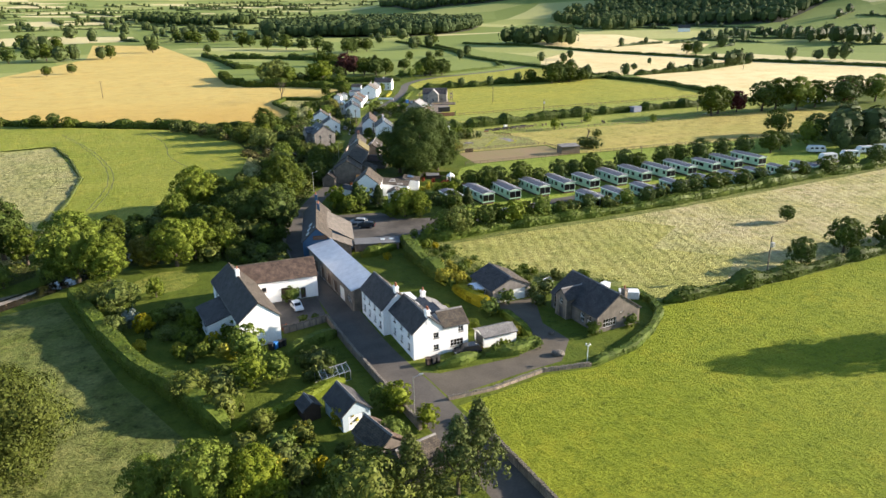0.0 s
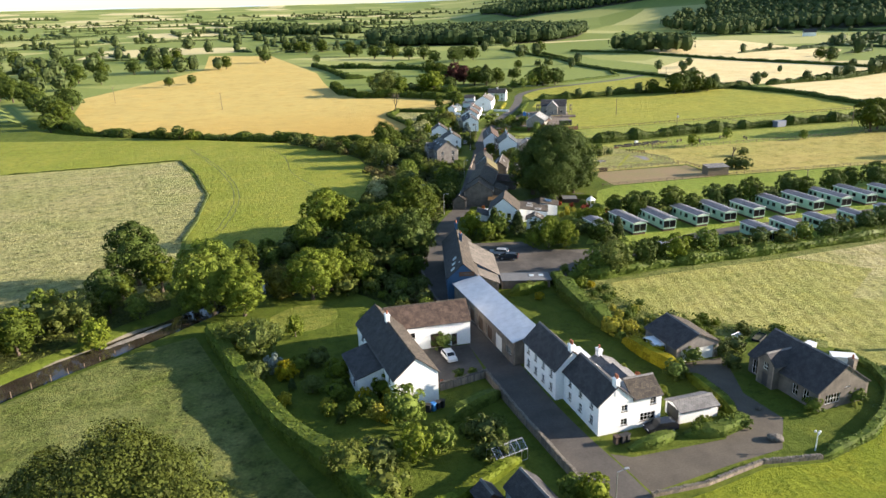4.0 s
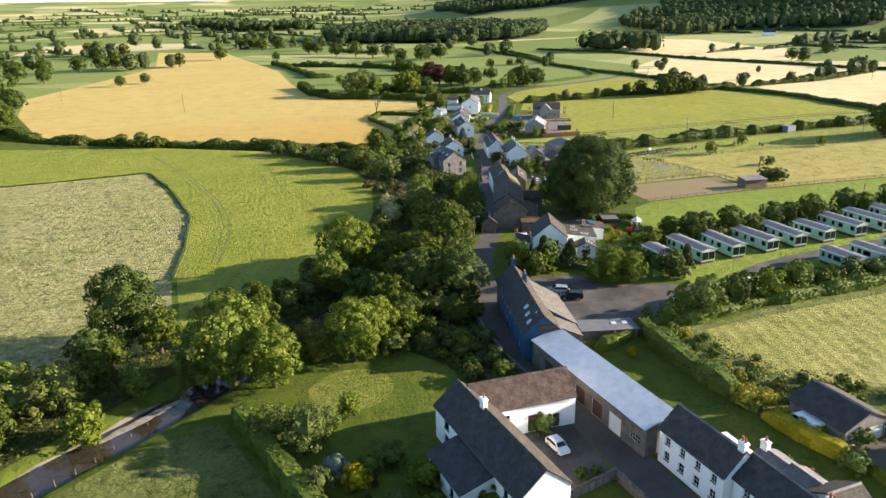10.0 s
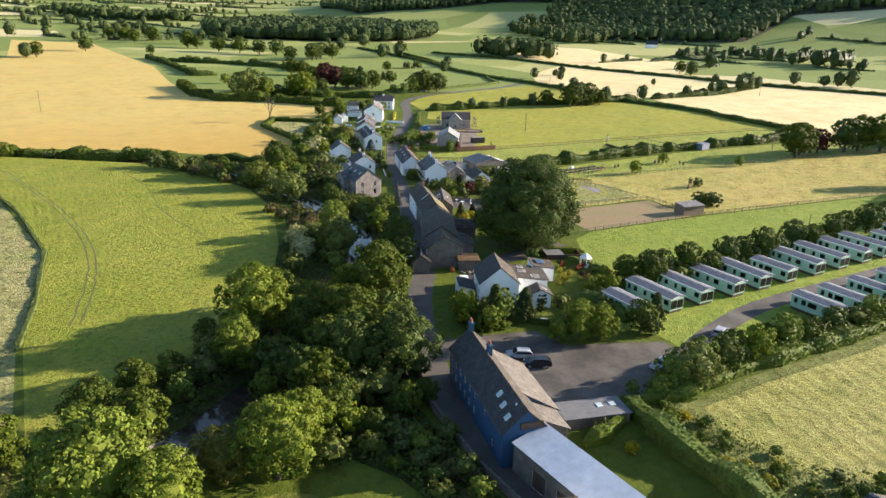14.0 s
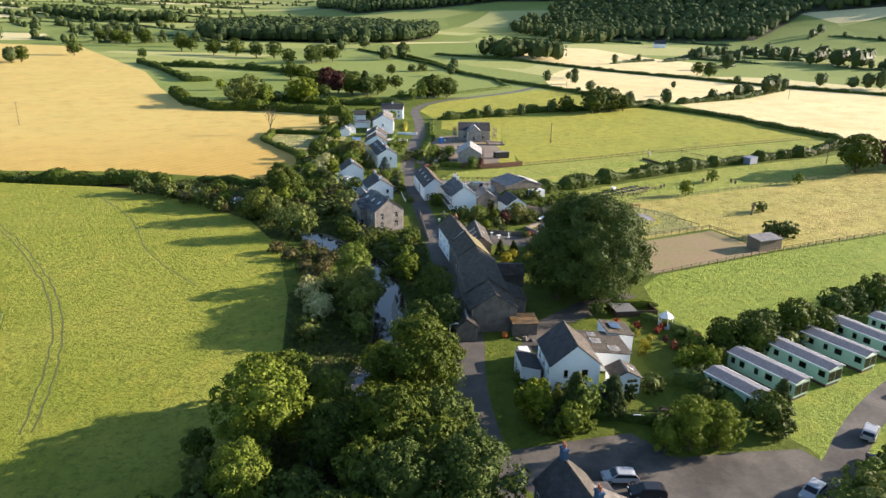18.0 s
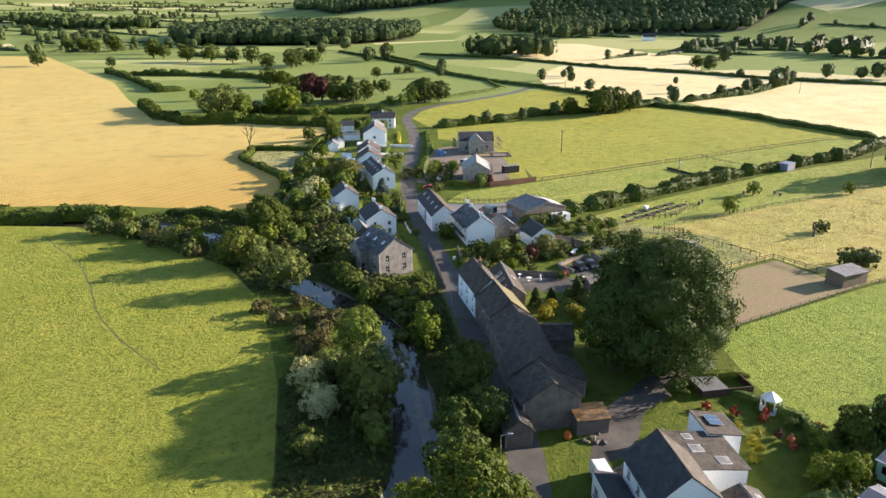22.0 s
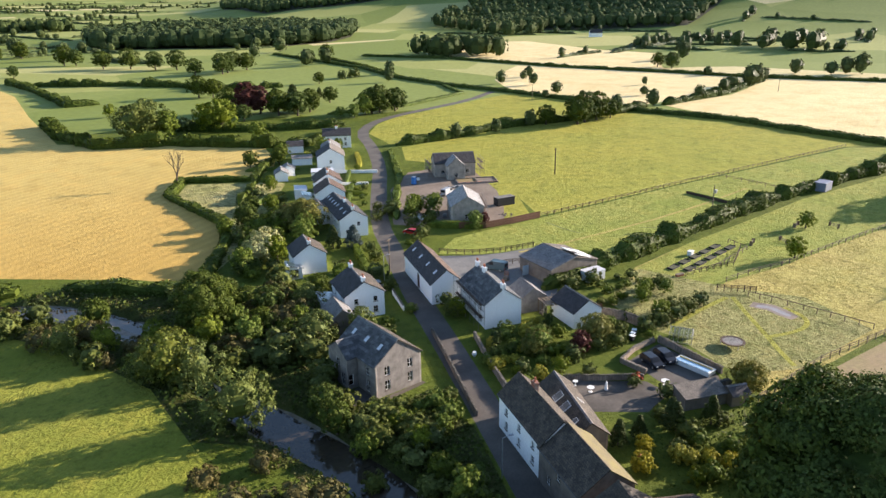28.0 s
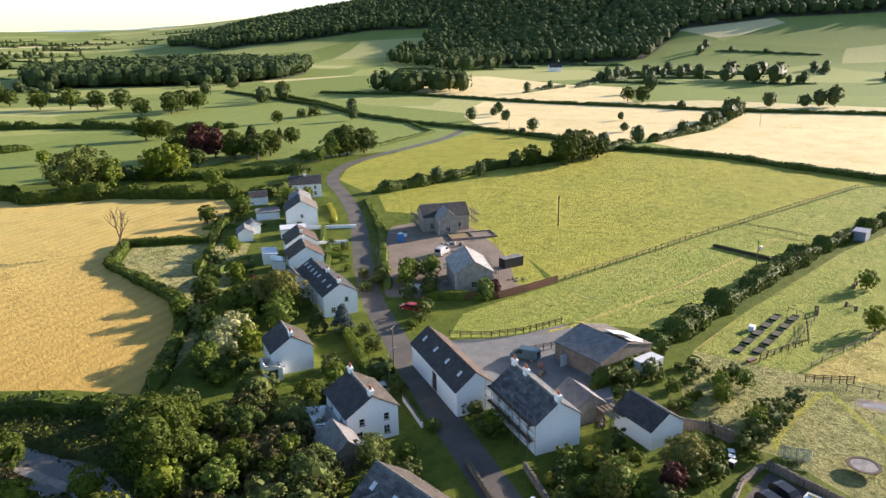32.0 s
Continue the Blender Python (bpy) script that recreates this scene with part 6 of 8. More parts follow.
thicket([(9, 60), (20, 62), (22, 74), (14, 78), (8, 74)], 3.6, ("bush", "shrub", "ash2", "gold"), 1.2, 3.4, 42)
thicket([(14, 84), (24, 88), (26, 96), (18, 93)], 3.2, ("bush", "shrub", "ash2"), 1.2, 3.0, 43)
thicket([(58, 108), (70, 106), (78, 101), (77, 106), (66, 112), (58, 122)], 4.4, ("shrub", "shrub", "bush"), 1.0, 1.9, 44)
thicket([(114, 262), (128, 257), (134, 262), (132, 271), (118, 271)], 4.6, ("bush", "shrub", "bush", "shrub"), 1.0, 2.2, 45)
thicket([(84, 219), (97, 214), (102, 222), (98, 231), (86, 231)], 4.4, ("bush", "shrub", "gold", "conifer"), 1.4, 3.2, 46)
thicket([(86, 250), (96, 250), (98, 262), (90, 266)], 3.8, ("shrub", "bush", "gold", "ash2"), 1.2, 3.2, 47)
thicket([(79, 250), (84, 256), (88, 264), (90, 260), (84, 250)], 2.6, ("shrub", "bush", "gold"), 1.0, 2.2, 48)
thicket([(46, 167), (54, 166), (53, 172), (58, 174), (52, 178)], 3.0, ("shrub", "bush", "ash2"), 1.4, 3.4, 49)
thicket([(47, 167.6), (49.6, 171.4), (53.6, 180), (56.6, 186.6), (54.6, 187.4), (50.6, 181), (46.2, 171)], 1.7, ("shrub", "shrub", "bush", "gold"), 0.9, 1.9, 70)
thicket([(0, 100), (10, 98), (9, 108), (4, 122), (-3, 118)], 4.6, ("shrub", "bush", "gold", "conifer"), 1.2, 3.0, 51)


def ground_cover(label, poly, density, h1, size, mat, seed, name="undergrowth"):
    """Brambles, nettles and long weeds over a patch, heaped in uneven mounds."""
    rg = np.random.default_rng(seed)
    p = np.array(poly)
    lo, hi = p.min(0), p.max(0)
    pts = [(x, y) for x, y in rg.uniform(lo, hi, (int((hi - lo).prod() * density), 2)) if inside((x, y), poly) and ((RIVER_A - (x, y)) ** 2).sum(1).min() > 12.5]
    c = np.array([(x, y, height(x, y) + h1 * max(0.06, 0.45 + 1.1 * noise.noise((x * 0.16, y * 0.16, seed))) * rg.uniform(0.55, 1.0)) for x, y in pts])
    up = np.array([(0.9 * noise.noise((x * 0.33, y * 0.33, 5.5)), 0.9 * noise.noise((x * 0.33, y * 0.33, 9.5)), 0.8) for x, y in pts])
    return tagged(new(name, quads_mesh(name, leaf_quads(rg, c, up, size * rg.uniform(0.5, 1.3, len(c)), 0.5), M["leaf_" + mat])), label, "undergrowth", kind="stuff")


ground_cover("dark green brambles along the wooded river", UNDERGROWTH, 3.2, 1.5, 0.3, "oak", 3)
ground_cover("olive nettles and weeds on the river banks", UNDERGROWTH, 1.6, 1.1, 0.2, "gorse", 4)
ground_cover("long weeds under the river trees", [(-62, 118), (-44, 134), (-30, 146), (-21, 153), (-21.5, 165), (-40, 155), (-60, 145), (-75, 132)], 2.0, 1.2, 0.26, "scrub", 5)
ground_cover("sunlit green brambles between the hedge and the hay", [(54, 112), (58, 110), (66, 108), (76, 102), (80, 98), (82.4, 100), (78, 106), (70, 112), (64, 119), (62.4, 128), (61, 136), (56, 139.6), (53.6, 126)], 6.0, 1.1, 0.17, "hedge", 8)
ground_cover("low dark garden planting behind the terrace", [(80, 222), (97, 214), (103, 222), (99, 229.6), (92, 233.4), (83, 232)], 3.4, 0.8, 0.17, "oak", 9, "planting")
ground_cover("brown-green rough growth on the river bank", [(33, 231), (38, 233), (47, 232), (49, 247), (46, 262), (40, 268), (38, 262), (35, 246)], 2.2, 0.8, 0.2, "scrub", 6)


mid_trees = """oak2 -94 446 13;oak2 -101 462 14;oak2 -112 488 13;oak2 -120 512 15;oak2 -134 556 14;oak2 -148 575 15;oak2 -160 615 15;oak2 -172 640 16;oak2 -150 650 14;oak2 -128 705 15;oak2 -136 735 15;oak2 -116 758 14;oak2 -90 772 15;oak2 -72 785 15;oak2 -60 790 16;oak2 -46 800 13;oak2 -190 700 16;oak2 -205 760 16;oak2 -180 780 15;oak2 -165 850 15;oak2 -140 900 16;oak2 -220 900 16;oak2 -240 980 16;oak2 -60 960 15;oak2 -100 1010 15;oak2 124 1007 16;oak2 142 897 17;oak2 150 890 14;oak2 161 840 15;oak2 179 825 17;oak2 193 804 15;oak2 207 792 16;oak2 203 737 13;oak2 223 733 16;oak2 230 740 15;oak2 240 755 15;oak2 250 750 14;oak2 318 773 12;oak2 345 790 14;
ash2 102 570 7;willow 95 497 15;willow 101 500 16;ash2 108 495 12;ash2 131 494 15;ash2 126 498 13;oak2 163 615 13;oak2 170 610 11;ash2 135 464 8;oak2 154 543 13;beech 160 533 16;beech 166 532 14;oak2 170 519 13;conifer 174 530 13;oak2 177 512 12;conifer 180 522 15;oak2 187 518 12;oak2 192 524 9;oak2 146 525 9;oak2 150 515 8;
ash2 204 491 11;oak2 209 493 13;oak2 213 492 14;oak2 222 491 12;oak2 226 495 10;ash2 189 490 6;ash2 195 487 7;oak2 212 542 9;conifer 215 560 7;oak2 250 626 8;bush 277 641 6;bush 288 643 7;oak2 112 520 8;bush 105 530 6;bush 118 505 6;
oak2 99 979 15;oak2 80 1039 14;oak2 95 1027 15;oak2 92 816 9;oak2 261 401 13;oak2 268 403 14;oak2 276 403 13;oak2 285 402 9;oak2 250 410 9;oak2 495 530 11;oak2 492 515 12;
oak2 -104 529 12;oak2 -100 512 13;oak2 -96 427 10;oak2 -110 540 11;oak2 -128 541 10;oak2 -159 587 13;oak2 -145 600 12;oak2 -107 684 12;oak2 -125 650 12;oak2 -50 633 8;oak2 -33 646 8;oak2 -4 792 13;oak2 39 856 14;
oak2 -30 369 7;oak2 -24 366 6;oak2 -38 374 6;bush -10 360 4;bush 6 352 4;oak2 14 347 5;bush -55 386 5;bush -64 394 4;
oak2 250 248 14;oak2 257 251 13;oak2 280 246 14;oak2 288 245 15;oak2 310 241 13;oak2 321 235 15;oak2 343 245 13;ash 296 240 16;beech 268 250 10;beech 330 240 12;ash 350 238 14;oak2 238 200 10;oak2 240 184 10;ash2 228 178 9;oak2 250 178 11;oak2 262 186 10;oak2 275 178 10"""
for item in mid_trees.replace("\n", "").split(";"):
    key, *v = item.split()
    v = list(map(float, v))
    plant(key, *v, 1.05 + 0.25 * noise.noise((v[0], v[1], 0)))
hedge([(82, 774), (89, 725), (93, 640), (93, 624), (109, 624)], 5, 3.2, "field hedge beyond the corn", "oak", per=2, size=0.6, rough=0.4)
hedge([(72, 562), (71, 522), (78, 489), (102, 479), (123, 457), (138, 444)], 6, 4.2, "thick hedge with bushes", "oak", per=2.5, size=0.6, rough=0.4)
hedge([(93, 743), (144, 705), (171, 673), (180, 640), (223, 626)], 6, 4, "overgrown hedge between paddocks", "oak", per=2, size=0.6, rough=0.5)
hedge([(111, 515), (141, 487), (165, 475), (180, 470)], 5, 3.4, "field hedge above the village", "oak", per=2.5, size=0.55, rough=0.4)
hedge([(190, 505), (215, 500), (240, 503), (290, 520), (306, 560)], 3, 1.6, "low lane hedge", "hedge", per=2.5, size=0.4, rough=0.2)
hedge([(348, 789), (338, 719), (312, 623)], 4, 2, "far lane hedge", "oak", per=2, size=0.6, rough=0.2)
hedge([(-27, 313), (-20, 282), (-15.5, 246), (-18, 215), (-21, 196)], 0.9, 0.5, "low ragged line of grass and fence", "scrub", per=6, size=0.2, rough=0.4)
hedge([(-87, 310), (-60, 311), (-27, 313)], 0.8, 0.4, "low ragged grass boundary", "scrub", per=5, size=0.2, rough=0.4)

rng = np.random.default_rng(77)
far_wood("woodland", "dark green wooded knoll", scatter(rng, KNOLL, 9.5, 14, 22), "forest", 34)
far_wood("woodland", "dark belt of trees", scatter(rng, [(58, 1750), (153, 1640), (262, 1560), (300, 1640), (200, 1800), (60, 1900)], 16, 16, 22), "forest")
far_wood("woodland", "wood at the foot of the hill", scatter(rng, [(417, 730), (475, 690), (520, 740), (480, 790), (430, 780)], 14, 14, 20) + scatter(rng, [(680, 905), (760, 905), (950, 1130), (1080, 1078), (1200, 1250), (1050, 1400), (800, 1250)], 20, 14, 20), "forest")
far_wood("woodland", "dark forest covering the hill", scatter(rng, HILL, 14.5, 15, 22), "forest", 7, 3)
single = """-205 854 14;-190 830 13;-175 800 14;-157 765 14;-133 814 13;-150 700 12;-170 720 13;-130 640 10;-140 610 11;-176 1346 16;-85 953 15;-70 930 14;-47 767 12;-35 775 13;-54 1182 15;-24 1084 14;-12 785 10;125 1018 14;153 954 13;
302 746 11;325 754 11;317 640 8;290 600 8;
291 404 8;241 411 6;219 409 5;200 413 5;329 411 7;369 410 6;396 412 7;410 416 7;435 419 9;445 422 10;463 426 7;498 520 9;562 554 12;517 432 8;534 406 9;539 399 11;525 412 7;470 470 5;
235 171 9;245 176 10;254 172 10;262 170 9;270 175 10;255 185 9;265 190 9;230 165 6;240 160 6;252 160 8;262 158 8;276 162 9;290 170 10;305 180 10;
400 470 4;360 440 4;330 480 6;350 520 6;340 540 7;365 545 5;380 555 6;310 470 4;380 1000 12;130 1100 13;100 1150 12;20 1250 13;-60 1300 12;300 850 11;350 900 12;-130 1000 12;-210 1050 13;-260 980 13"""
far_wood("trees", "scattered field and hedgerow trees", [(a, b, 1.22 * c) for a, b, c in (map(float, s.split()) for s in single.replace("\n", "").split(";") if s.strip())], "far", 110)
pines = [(690 + 14 * k % 70 + rng.uniform(-5, 5), 508 + 4.6 * k + rng.uniform(-4, 4), 15 + rng.uniform(-2, 3)) for k in range(16)]
far_wood("pine_trees", "sparse row of tall pines", pines, "conifer")
def far_hedges(label, n_, az, dist, turns, seed):
    """Field hedges over far land, each a low ragged bank with some trees standing in it."""
    rg = np.random.default_rng(seed)
    q, trees = [], []
    corn = next(r for r in REGIONS if r[1] == "wheat")[2]
    for k in range(n_):
        a, d = rg.uniform(*az), rg.uniform(*dist)
        x, y = at(a, d)
        t, ln = radians(rg.choice(turns) + rg.uniform(-12, 12)), rg.uniform(70, 220) * (d / 1400) ** 0.5
        x1, y1 = x + ln * math.cos(t), y + ln * math.sin(t)
        if any(inside(p, poly) for p in ((x, y), (x1, y1)) for poly in (corn, KNOLL, HILL)):
            continue
        q.append(hedge_quads(rg, smooth_line([(x, y), ((x + x1) / 2 + rg.uniform(-8, 8), (y + y1) / 2 + rg.uniform(-8, 8)), (x1, y1)], 1), rg.uniform(4.1, 6), rg.uniform(2, 3.4), 0.4, 0.9, 0.45))
        for j in range(int(ln / 9)):
            if rg.random() < 0.3:
                u = rg.random()
                trees.append((x + (x1 - x) * u, y + (y1 - y) * u, rg.uniform(6, 13)))
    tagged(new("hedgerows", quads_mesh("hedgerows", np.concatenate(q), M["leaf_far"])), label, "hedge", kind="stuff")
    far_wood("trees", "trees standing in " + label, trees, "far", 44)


far_hedges("long hedgerows across the far fields", 190, (-38, 24), (650, 3300), (20, 110), 77)
far_hedges("hedgerows below the wooded hill", 26, (44, 75), (620, 1200), (15, 105), 78)
thicket([(54, 112), (58, 111), (61, 130), (57, 139), (54, 130)], 3.0, ("shrub", "shrub", "gold", "shrub"), 0.8, 1.7, 61)
thicket([(58, 109), (66, 107.6), (75, 103), (73, 108), (64, 114), (59, 117)], 3.4, ("shrub", "shrub", "bush", "gold"), 0.8, 1.6, 62)
# ---- caravan park ----
def caravan_proto(L, W=3.6):
    """A mint static caravan on its wheels and skirt, its long axis along y."""
    ob = thing("static_caravan", "pale mint static caravan with grey tiled roof", "caravan", group="static caravans")
    h, z0 = 2.5, 0.55
    bm = box(-W / 2, W / 2, -L / 2, L / 2, z0, z0 + h, 0.06)
    part("body", bm, M["mint"], ob)
    part("skirt", box(-W / 2 + 0.15, W / 2 - 0.15, -L / 2 + 0.2, L / 2 - 0.2, 0.0, z0), M["dark_wood"], ob)
    for s in (-1, 1):
        a = math.degrees(math.atan2(0.42, W / 2))
        m = pose(0, 0, 0, 0, 0, 90 if s > 0 else -90) @ pose(0, -W / 2, z0 + h + 0.005, a)
        part("roof", box(-L / 2 - 0.15, L / 2 + 0.15, -0.18, math.hypot(W / 2, 0.42), 0, 0.07), M["caravan_roof"], ob, m=m)
        part("roof_edge", box(-L / 2 - 0.17, L / 2 + 0.17, -0.24, -0.12, -0.05, 0.1), M["frame_white"], ob, m=m)
    for y in (-L / 2, L / 2):
        bm = bmesh.new()
        p = [bm.verts.new((x, y + (0.01 if y > 0 else -0.01), z)) for x, z in ((-W / 2, z0 + h), (W / 2, z0 + h), (0, z0 + h + 0.42))]
        q = [bm.verts.new((v.co.x, v.co.y * 0.985, v.co.z)) for v in p]
        bm.faces.new(p), bm.faces.new(q[::-1])
        for k in range(3):
            bm.faces.new((p[k], p[(k + 1) % 3], q[(k + 1) % 3], q[k]))
        bmesh.ops.recalc_face_normals(bm, faces=bm.faces)
        part("gable", bm, M["frame_white"], ob)
    k = 0
    for s in (-1, 1):
        for y, w in ((-L / 2 + 1.0, 1.1), (-L / 2 + 4.2, 1.2), (0.6, 0.7), (L / 2 - 2.6, 0.9), (L / 2 - 1.0, 0.7)):
            f = part("window", box(-0.03, 0.03, -w / 2, w / 2, 0, 1.0, 0.01), M["frame_dark"], ob, m=pose(s * (W / 2 + 0.0), y, z0 + 1.0))
            part("pane", box(-0.035, 0.035, -w / 2 + 0.08, w / 2 - 0.08, 0.08, 0.92), M["glass"], f)
    for x in (-0.95, 0.95):
        f = part("window", box(-0.8, 0.8, -0.03, 0.03, 0, 1.75, 0.01), M["frame_dark"], ob, m=pose(x * 0.9, -L / 2, z0 + 0.35))
        part("pane", box(-0.7, 0.7, -0.035, 0.035, 0.1, 1.65), M["glass"], f)
    part("step", box(-0.7, 0.7, -0.5, 0.5, 0, 0.5), M["wood"], ob, m=pose(W / 2 + 0.7, 0.6, 0))
    return ob


long_van, short_van = caravan_proto(11.4), caravan_proto(8.8)
row_n = [(78.6, 1), (87.2, 0), (95.6, 0), (104.8, 0), (113.2, 0), (121.6, 1), (131.6, 0), (140.4, 0), (149.4, 0), (158, 0), (167.5, 1), (177, 0), (187, 0)]
row_s = [(110.8, 1), (119.2, 1), (129, 1), (139.4, 1), (151, 1), (161, 1), (171, 1), (181, 1), (191, 1)]
first = {0: True, 1: True}
for k, (x, small) in enumerate(row_n + row_s):
    src = short_van if small else long_van
    south = k >= len(row_n)
    L_ = 8.8 if small else 11.4
    m = pose(x - 1.85, (142.6 if south else 159.8) + L_ / 2, 0.0, 0, 0, 1.5 * math.sin(k * 2.7))
    if first[small]:
        src.matrix_basis, first[small] = m, False
    else:
        copy_thing(src, m)


def outline_body(name, profile, width, mat, parent, taper=0.12):
    """A body from a side outline (y, z), rounded in towards the roof."""
    bm = bmesh.new()
    zmax = max(p[1] for p in profile)
    sides = []
    for s in (-1, 1):
        sides.append([bm.verts.new((s * (width / 2 - taper * max(0.0, (z - 0.75) / (zmax - 0.75 + 1e-6))), y, z)) for y, z in profile])
    bm.faces.new(sides[0]), bm.faces.new(sides[1][::-1])
    for k in range(len(profile)):
        j = (k + 1) % len(profile)
        bm.faces.new((sides[0][j], sides[0][k], sides[1][k], sides[1][j]))
    bmesh.ops.recalc_face_normals(bm, faces=bm.faces)
    bmesh.ops.bevel(bm, geom=[e for e in bm.edges], offset=0.05, segments=2, affect="EDGES")
    return part(name, bm, mat, parent)


def paint(name, c):
    return material(name, c, [v * 0.93 for v in c], rough=0.25, scale=1.0, bump=0)


CAR = {"white": paint("white_car_paint", (0.7, 0.7, 0.7)), "dark": paint("dark_car_paint", (0.02, 0.022, 0.027)), "red": paint("red_car_paint", (0.35, 0.02, 0.02)),
       "silver": paint("silver_car_paint", (0.35, 0.36, 0.37)), "teal": paint("blue_grey_paint", (0.05, 0.09, 0.11))}
GLASS_DARK = material("tinted_car_glass", (0.012, 0.014, 0.016), (0.02, 0.02, 0.02), rough=0.08, scale=2, bump=0)


def car(x, y, ang, colour, label, category="car", van=False):
    """A parked car, its nose to local +y."""
    ob = thing("van" if van else "car", label, category, pose(x, y, height(x, y, False), 0, 0, ang))
    L_, w, h = (5.0, 1.95, 2.1) if van else (4.3, 1.78, 1.48)
    if van:
        outline_body("body", [(-L_ / 2, 0.35), (-L_ / 2 + 0.03, 1.95), (-L_ / 2 + 0.3, h), (L_ / 2 - 1.6, h), (L_ / 2 - 0.75, 1.2), (L_ / 2 - 0.05, 0.95), (L_ / 2, 0.35)], w, CAR[colour], ob)
        gl = [(L_ / 2 - 1.72, 1.95), (L_ / 2 - 0.86, 1.25), (L_ / 2 - 2.3, 1.25), (L_ / 2 - 2.3, 1.95)]
    else:
        outline_body("body", [(-L_ / 2, 0.35), (-L_ / 2 + 0.02, 0.95), (-L_ / 2 + 0.45, 1.38), (-L_ / 2 + 0.9, h), (0.45, h), (1.15, 1.0), (L_ / 2 - 0.15, 0.8), (L_ / 2, 0.35)], w, CAR[colour], ob)
        gl = [(-L_ / 2 + 0.55, 1.36), (0.38, 1.4), (0.98, 1.0), (-L_ / 2 + 0.25, 1.0)]
    for s in (-1, 1):
        bm = bmesh.new()
        a = [bm.verts.new((s * (w / 2 - 0.12 * max(0, (z - 0.75) / (h - 0.75)) + 0.012), yy, z)) for yy, z in gl]
        b = [bm.verts.new((v.co.x - s * 0.05, v.co.y, v.co.z)) for v in a]
        bm.faces.new(a), bm.faces.new(b[::-1])
        for k in range(4):
            bm.faces.new((a[k], a[(k + 1) % 4], b[(k + 1) % 4], b[k]))
        bmesh.ops.recalc_face_normals(bm, faces=bm.faces)
        part("side_window", bm, GLASS_DARK, ob)
    y0, z0, y1, z1 = (L_ / 2 - 0.82, 1.24, L_ / 2 - 1.55, 2.02) if van else (1.10, 1.03, 0.52, 1.44)
    ya, za, yb, zb = (-L_ / 2 - 0.005, 1.2, -L_ / 2 + 0.01, 1.85) if van else (-L_ / 2 + 0.07, 1.02, -L_ / 2 + 0.42, 1.36)
    for nm, (p0, q0, p1, q1), up in (("windscreen", (y0, z0, y1, z1), 1), ("rear_window", (ya, za, yb, zb), -1)):
        bm = bmesh.new()
        o = 0.03 * up
        v = [bm.verts.new(c) for c in ((-w / 2 + 0.2, p0 + o, q0 + 0.03), (w / 2 - 0.2, p0 + o, q0 + 0.03), (w / 2 - 0.26, p1 + o, q1 + 0.03), (-w / 2 + 0.26, p1 + o, q1 + 0.03))]
        u = [bm.verts.new((c.co.x, c.co.y - 1.6 * o, c.co.z - 0.05)) for c in v]
        bm.faces.new(v), bm.faces.new(u[::-1])
        for k in range(4):
            bm.faces.new((v[k], v[(k + 1) % 4], u[(k + 1) % 4], u[k]))
        bmesh.ops.recalc_face_normals(bm, faces=bm.faces)
        part(nm, bm, GLASS_DARK, ob)
    for sx in (-1, 1):
        for sy in (-1, 1):
            wh = part("wheel", add_tube(bmesh.new(), (-0.1, 0, 0), (0.1, 0, 0), 0.32, 0.32, 14), M["black"], ob, m=pose(sx * (w / 2 - 0.08), sy * L_ * 0.31, 0.32))
            part("rim", add_tube(bmesh.new(), (-0.11, 0, 0), (0.11, 0, 0), 0.19, 0.19, 10), M["metal"], wh)
        part("headlight", box(-0.16, 0.16, -0.05, 0.02, 0, 0.14, 0.02), M["frame_white"], ob, m=pose(sx * (w / 2 - 0.3), L_ / 2 - 0.06, 0.66))
        part("tail_light", box(-0.1, 0.1, -0.02, 0.05, 0, 0.22, 0.02), CAR["red"], ob, m=pose(sx * (w / 2 - 0.2), -L_ / 2 - 0.01, 0.75))
    return ob


car(22.8, 114.0, -176, "white", "small white hatchback parked in the courtyard").scale = (0.86, 0.8, 0.94)
car(42.4, 85.9, 84, "dark", "dark car parked by the white gable")
car(53.9, 105.8, 0, "white", "white van beside the stone garage", "van", True)
car(103.5, 243.0, 163, "dark", "dark grey car behind the garden wall")
car(106.4, 242.7, 162, "dark", "black car behind the garden wall")
car(112.8, 321.2, 20, "red", "red car in a shady driveway")
car(86.6, 297.4, 70, "silver", "silver car beside the white house")
car(85.1, 149.4, -70, "silver", "silver car on the caravan park lane")
car(78.6, 144.9, -50, "dark", "dark estate car parked by the hedge")
car(48.6, 158.6, 60, "silver", "grey car in the inn's car park")
car(49.4, 155.0, 60, "dark", "dark car in the inn's car park")
car(66.6, 145.6, 100, "silver", "pale car at the edge of the car park")
car(112.5, 289.5, 20, "teal", "blue-grey pickup in the farmyard", "van", True)
car(143.0, 345.5, -70, "silver", "grey digger-like van on the building plot", "van", True)


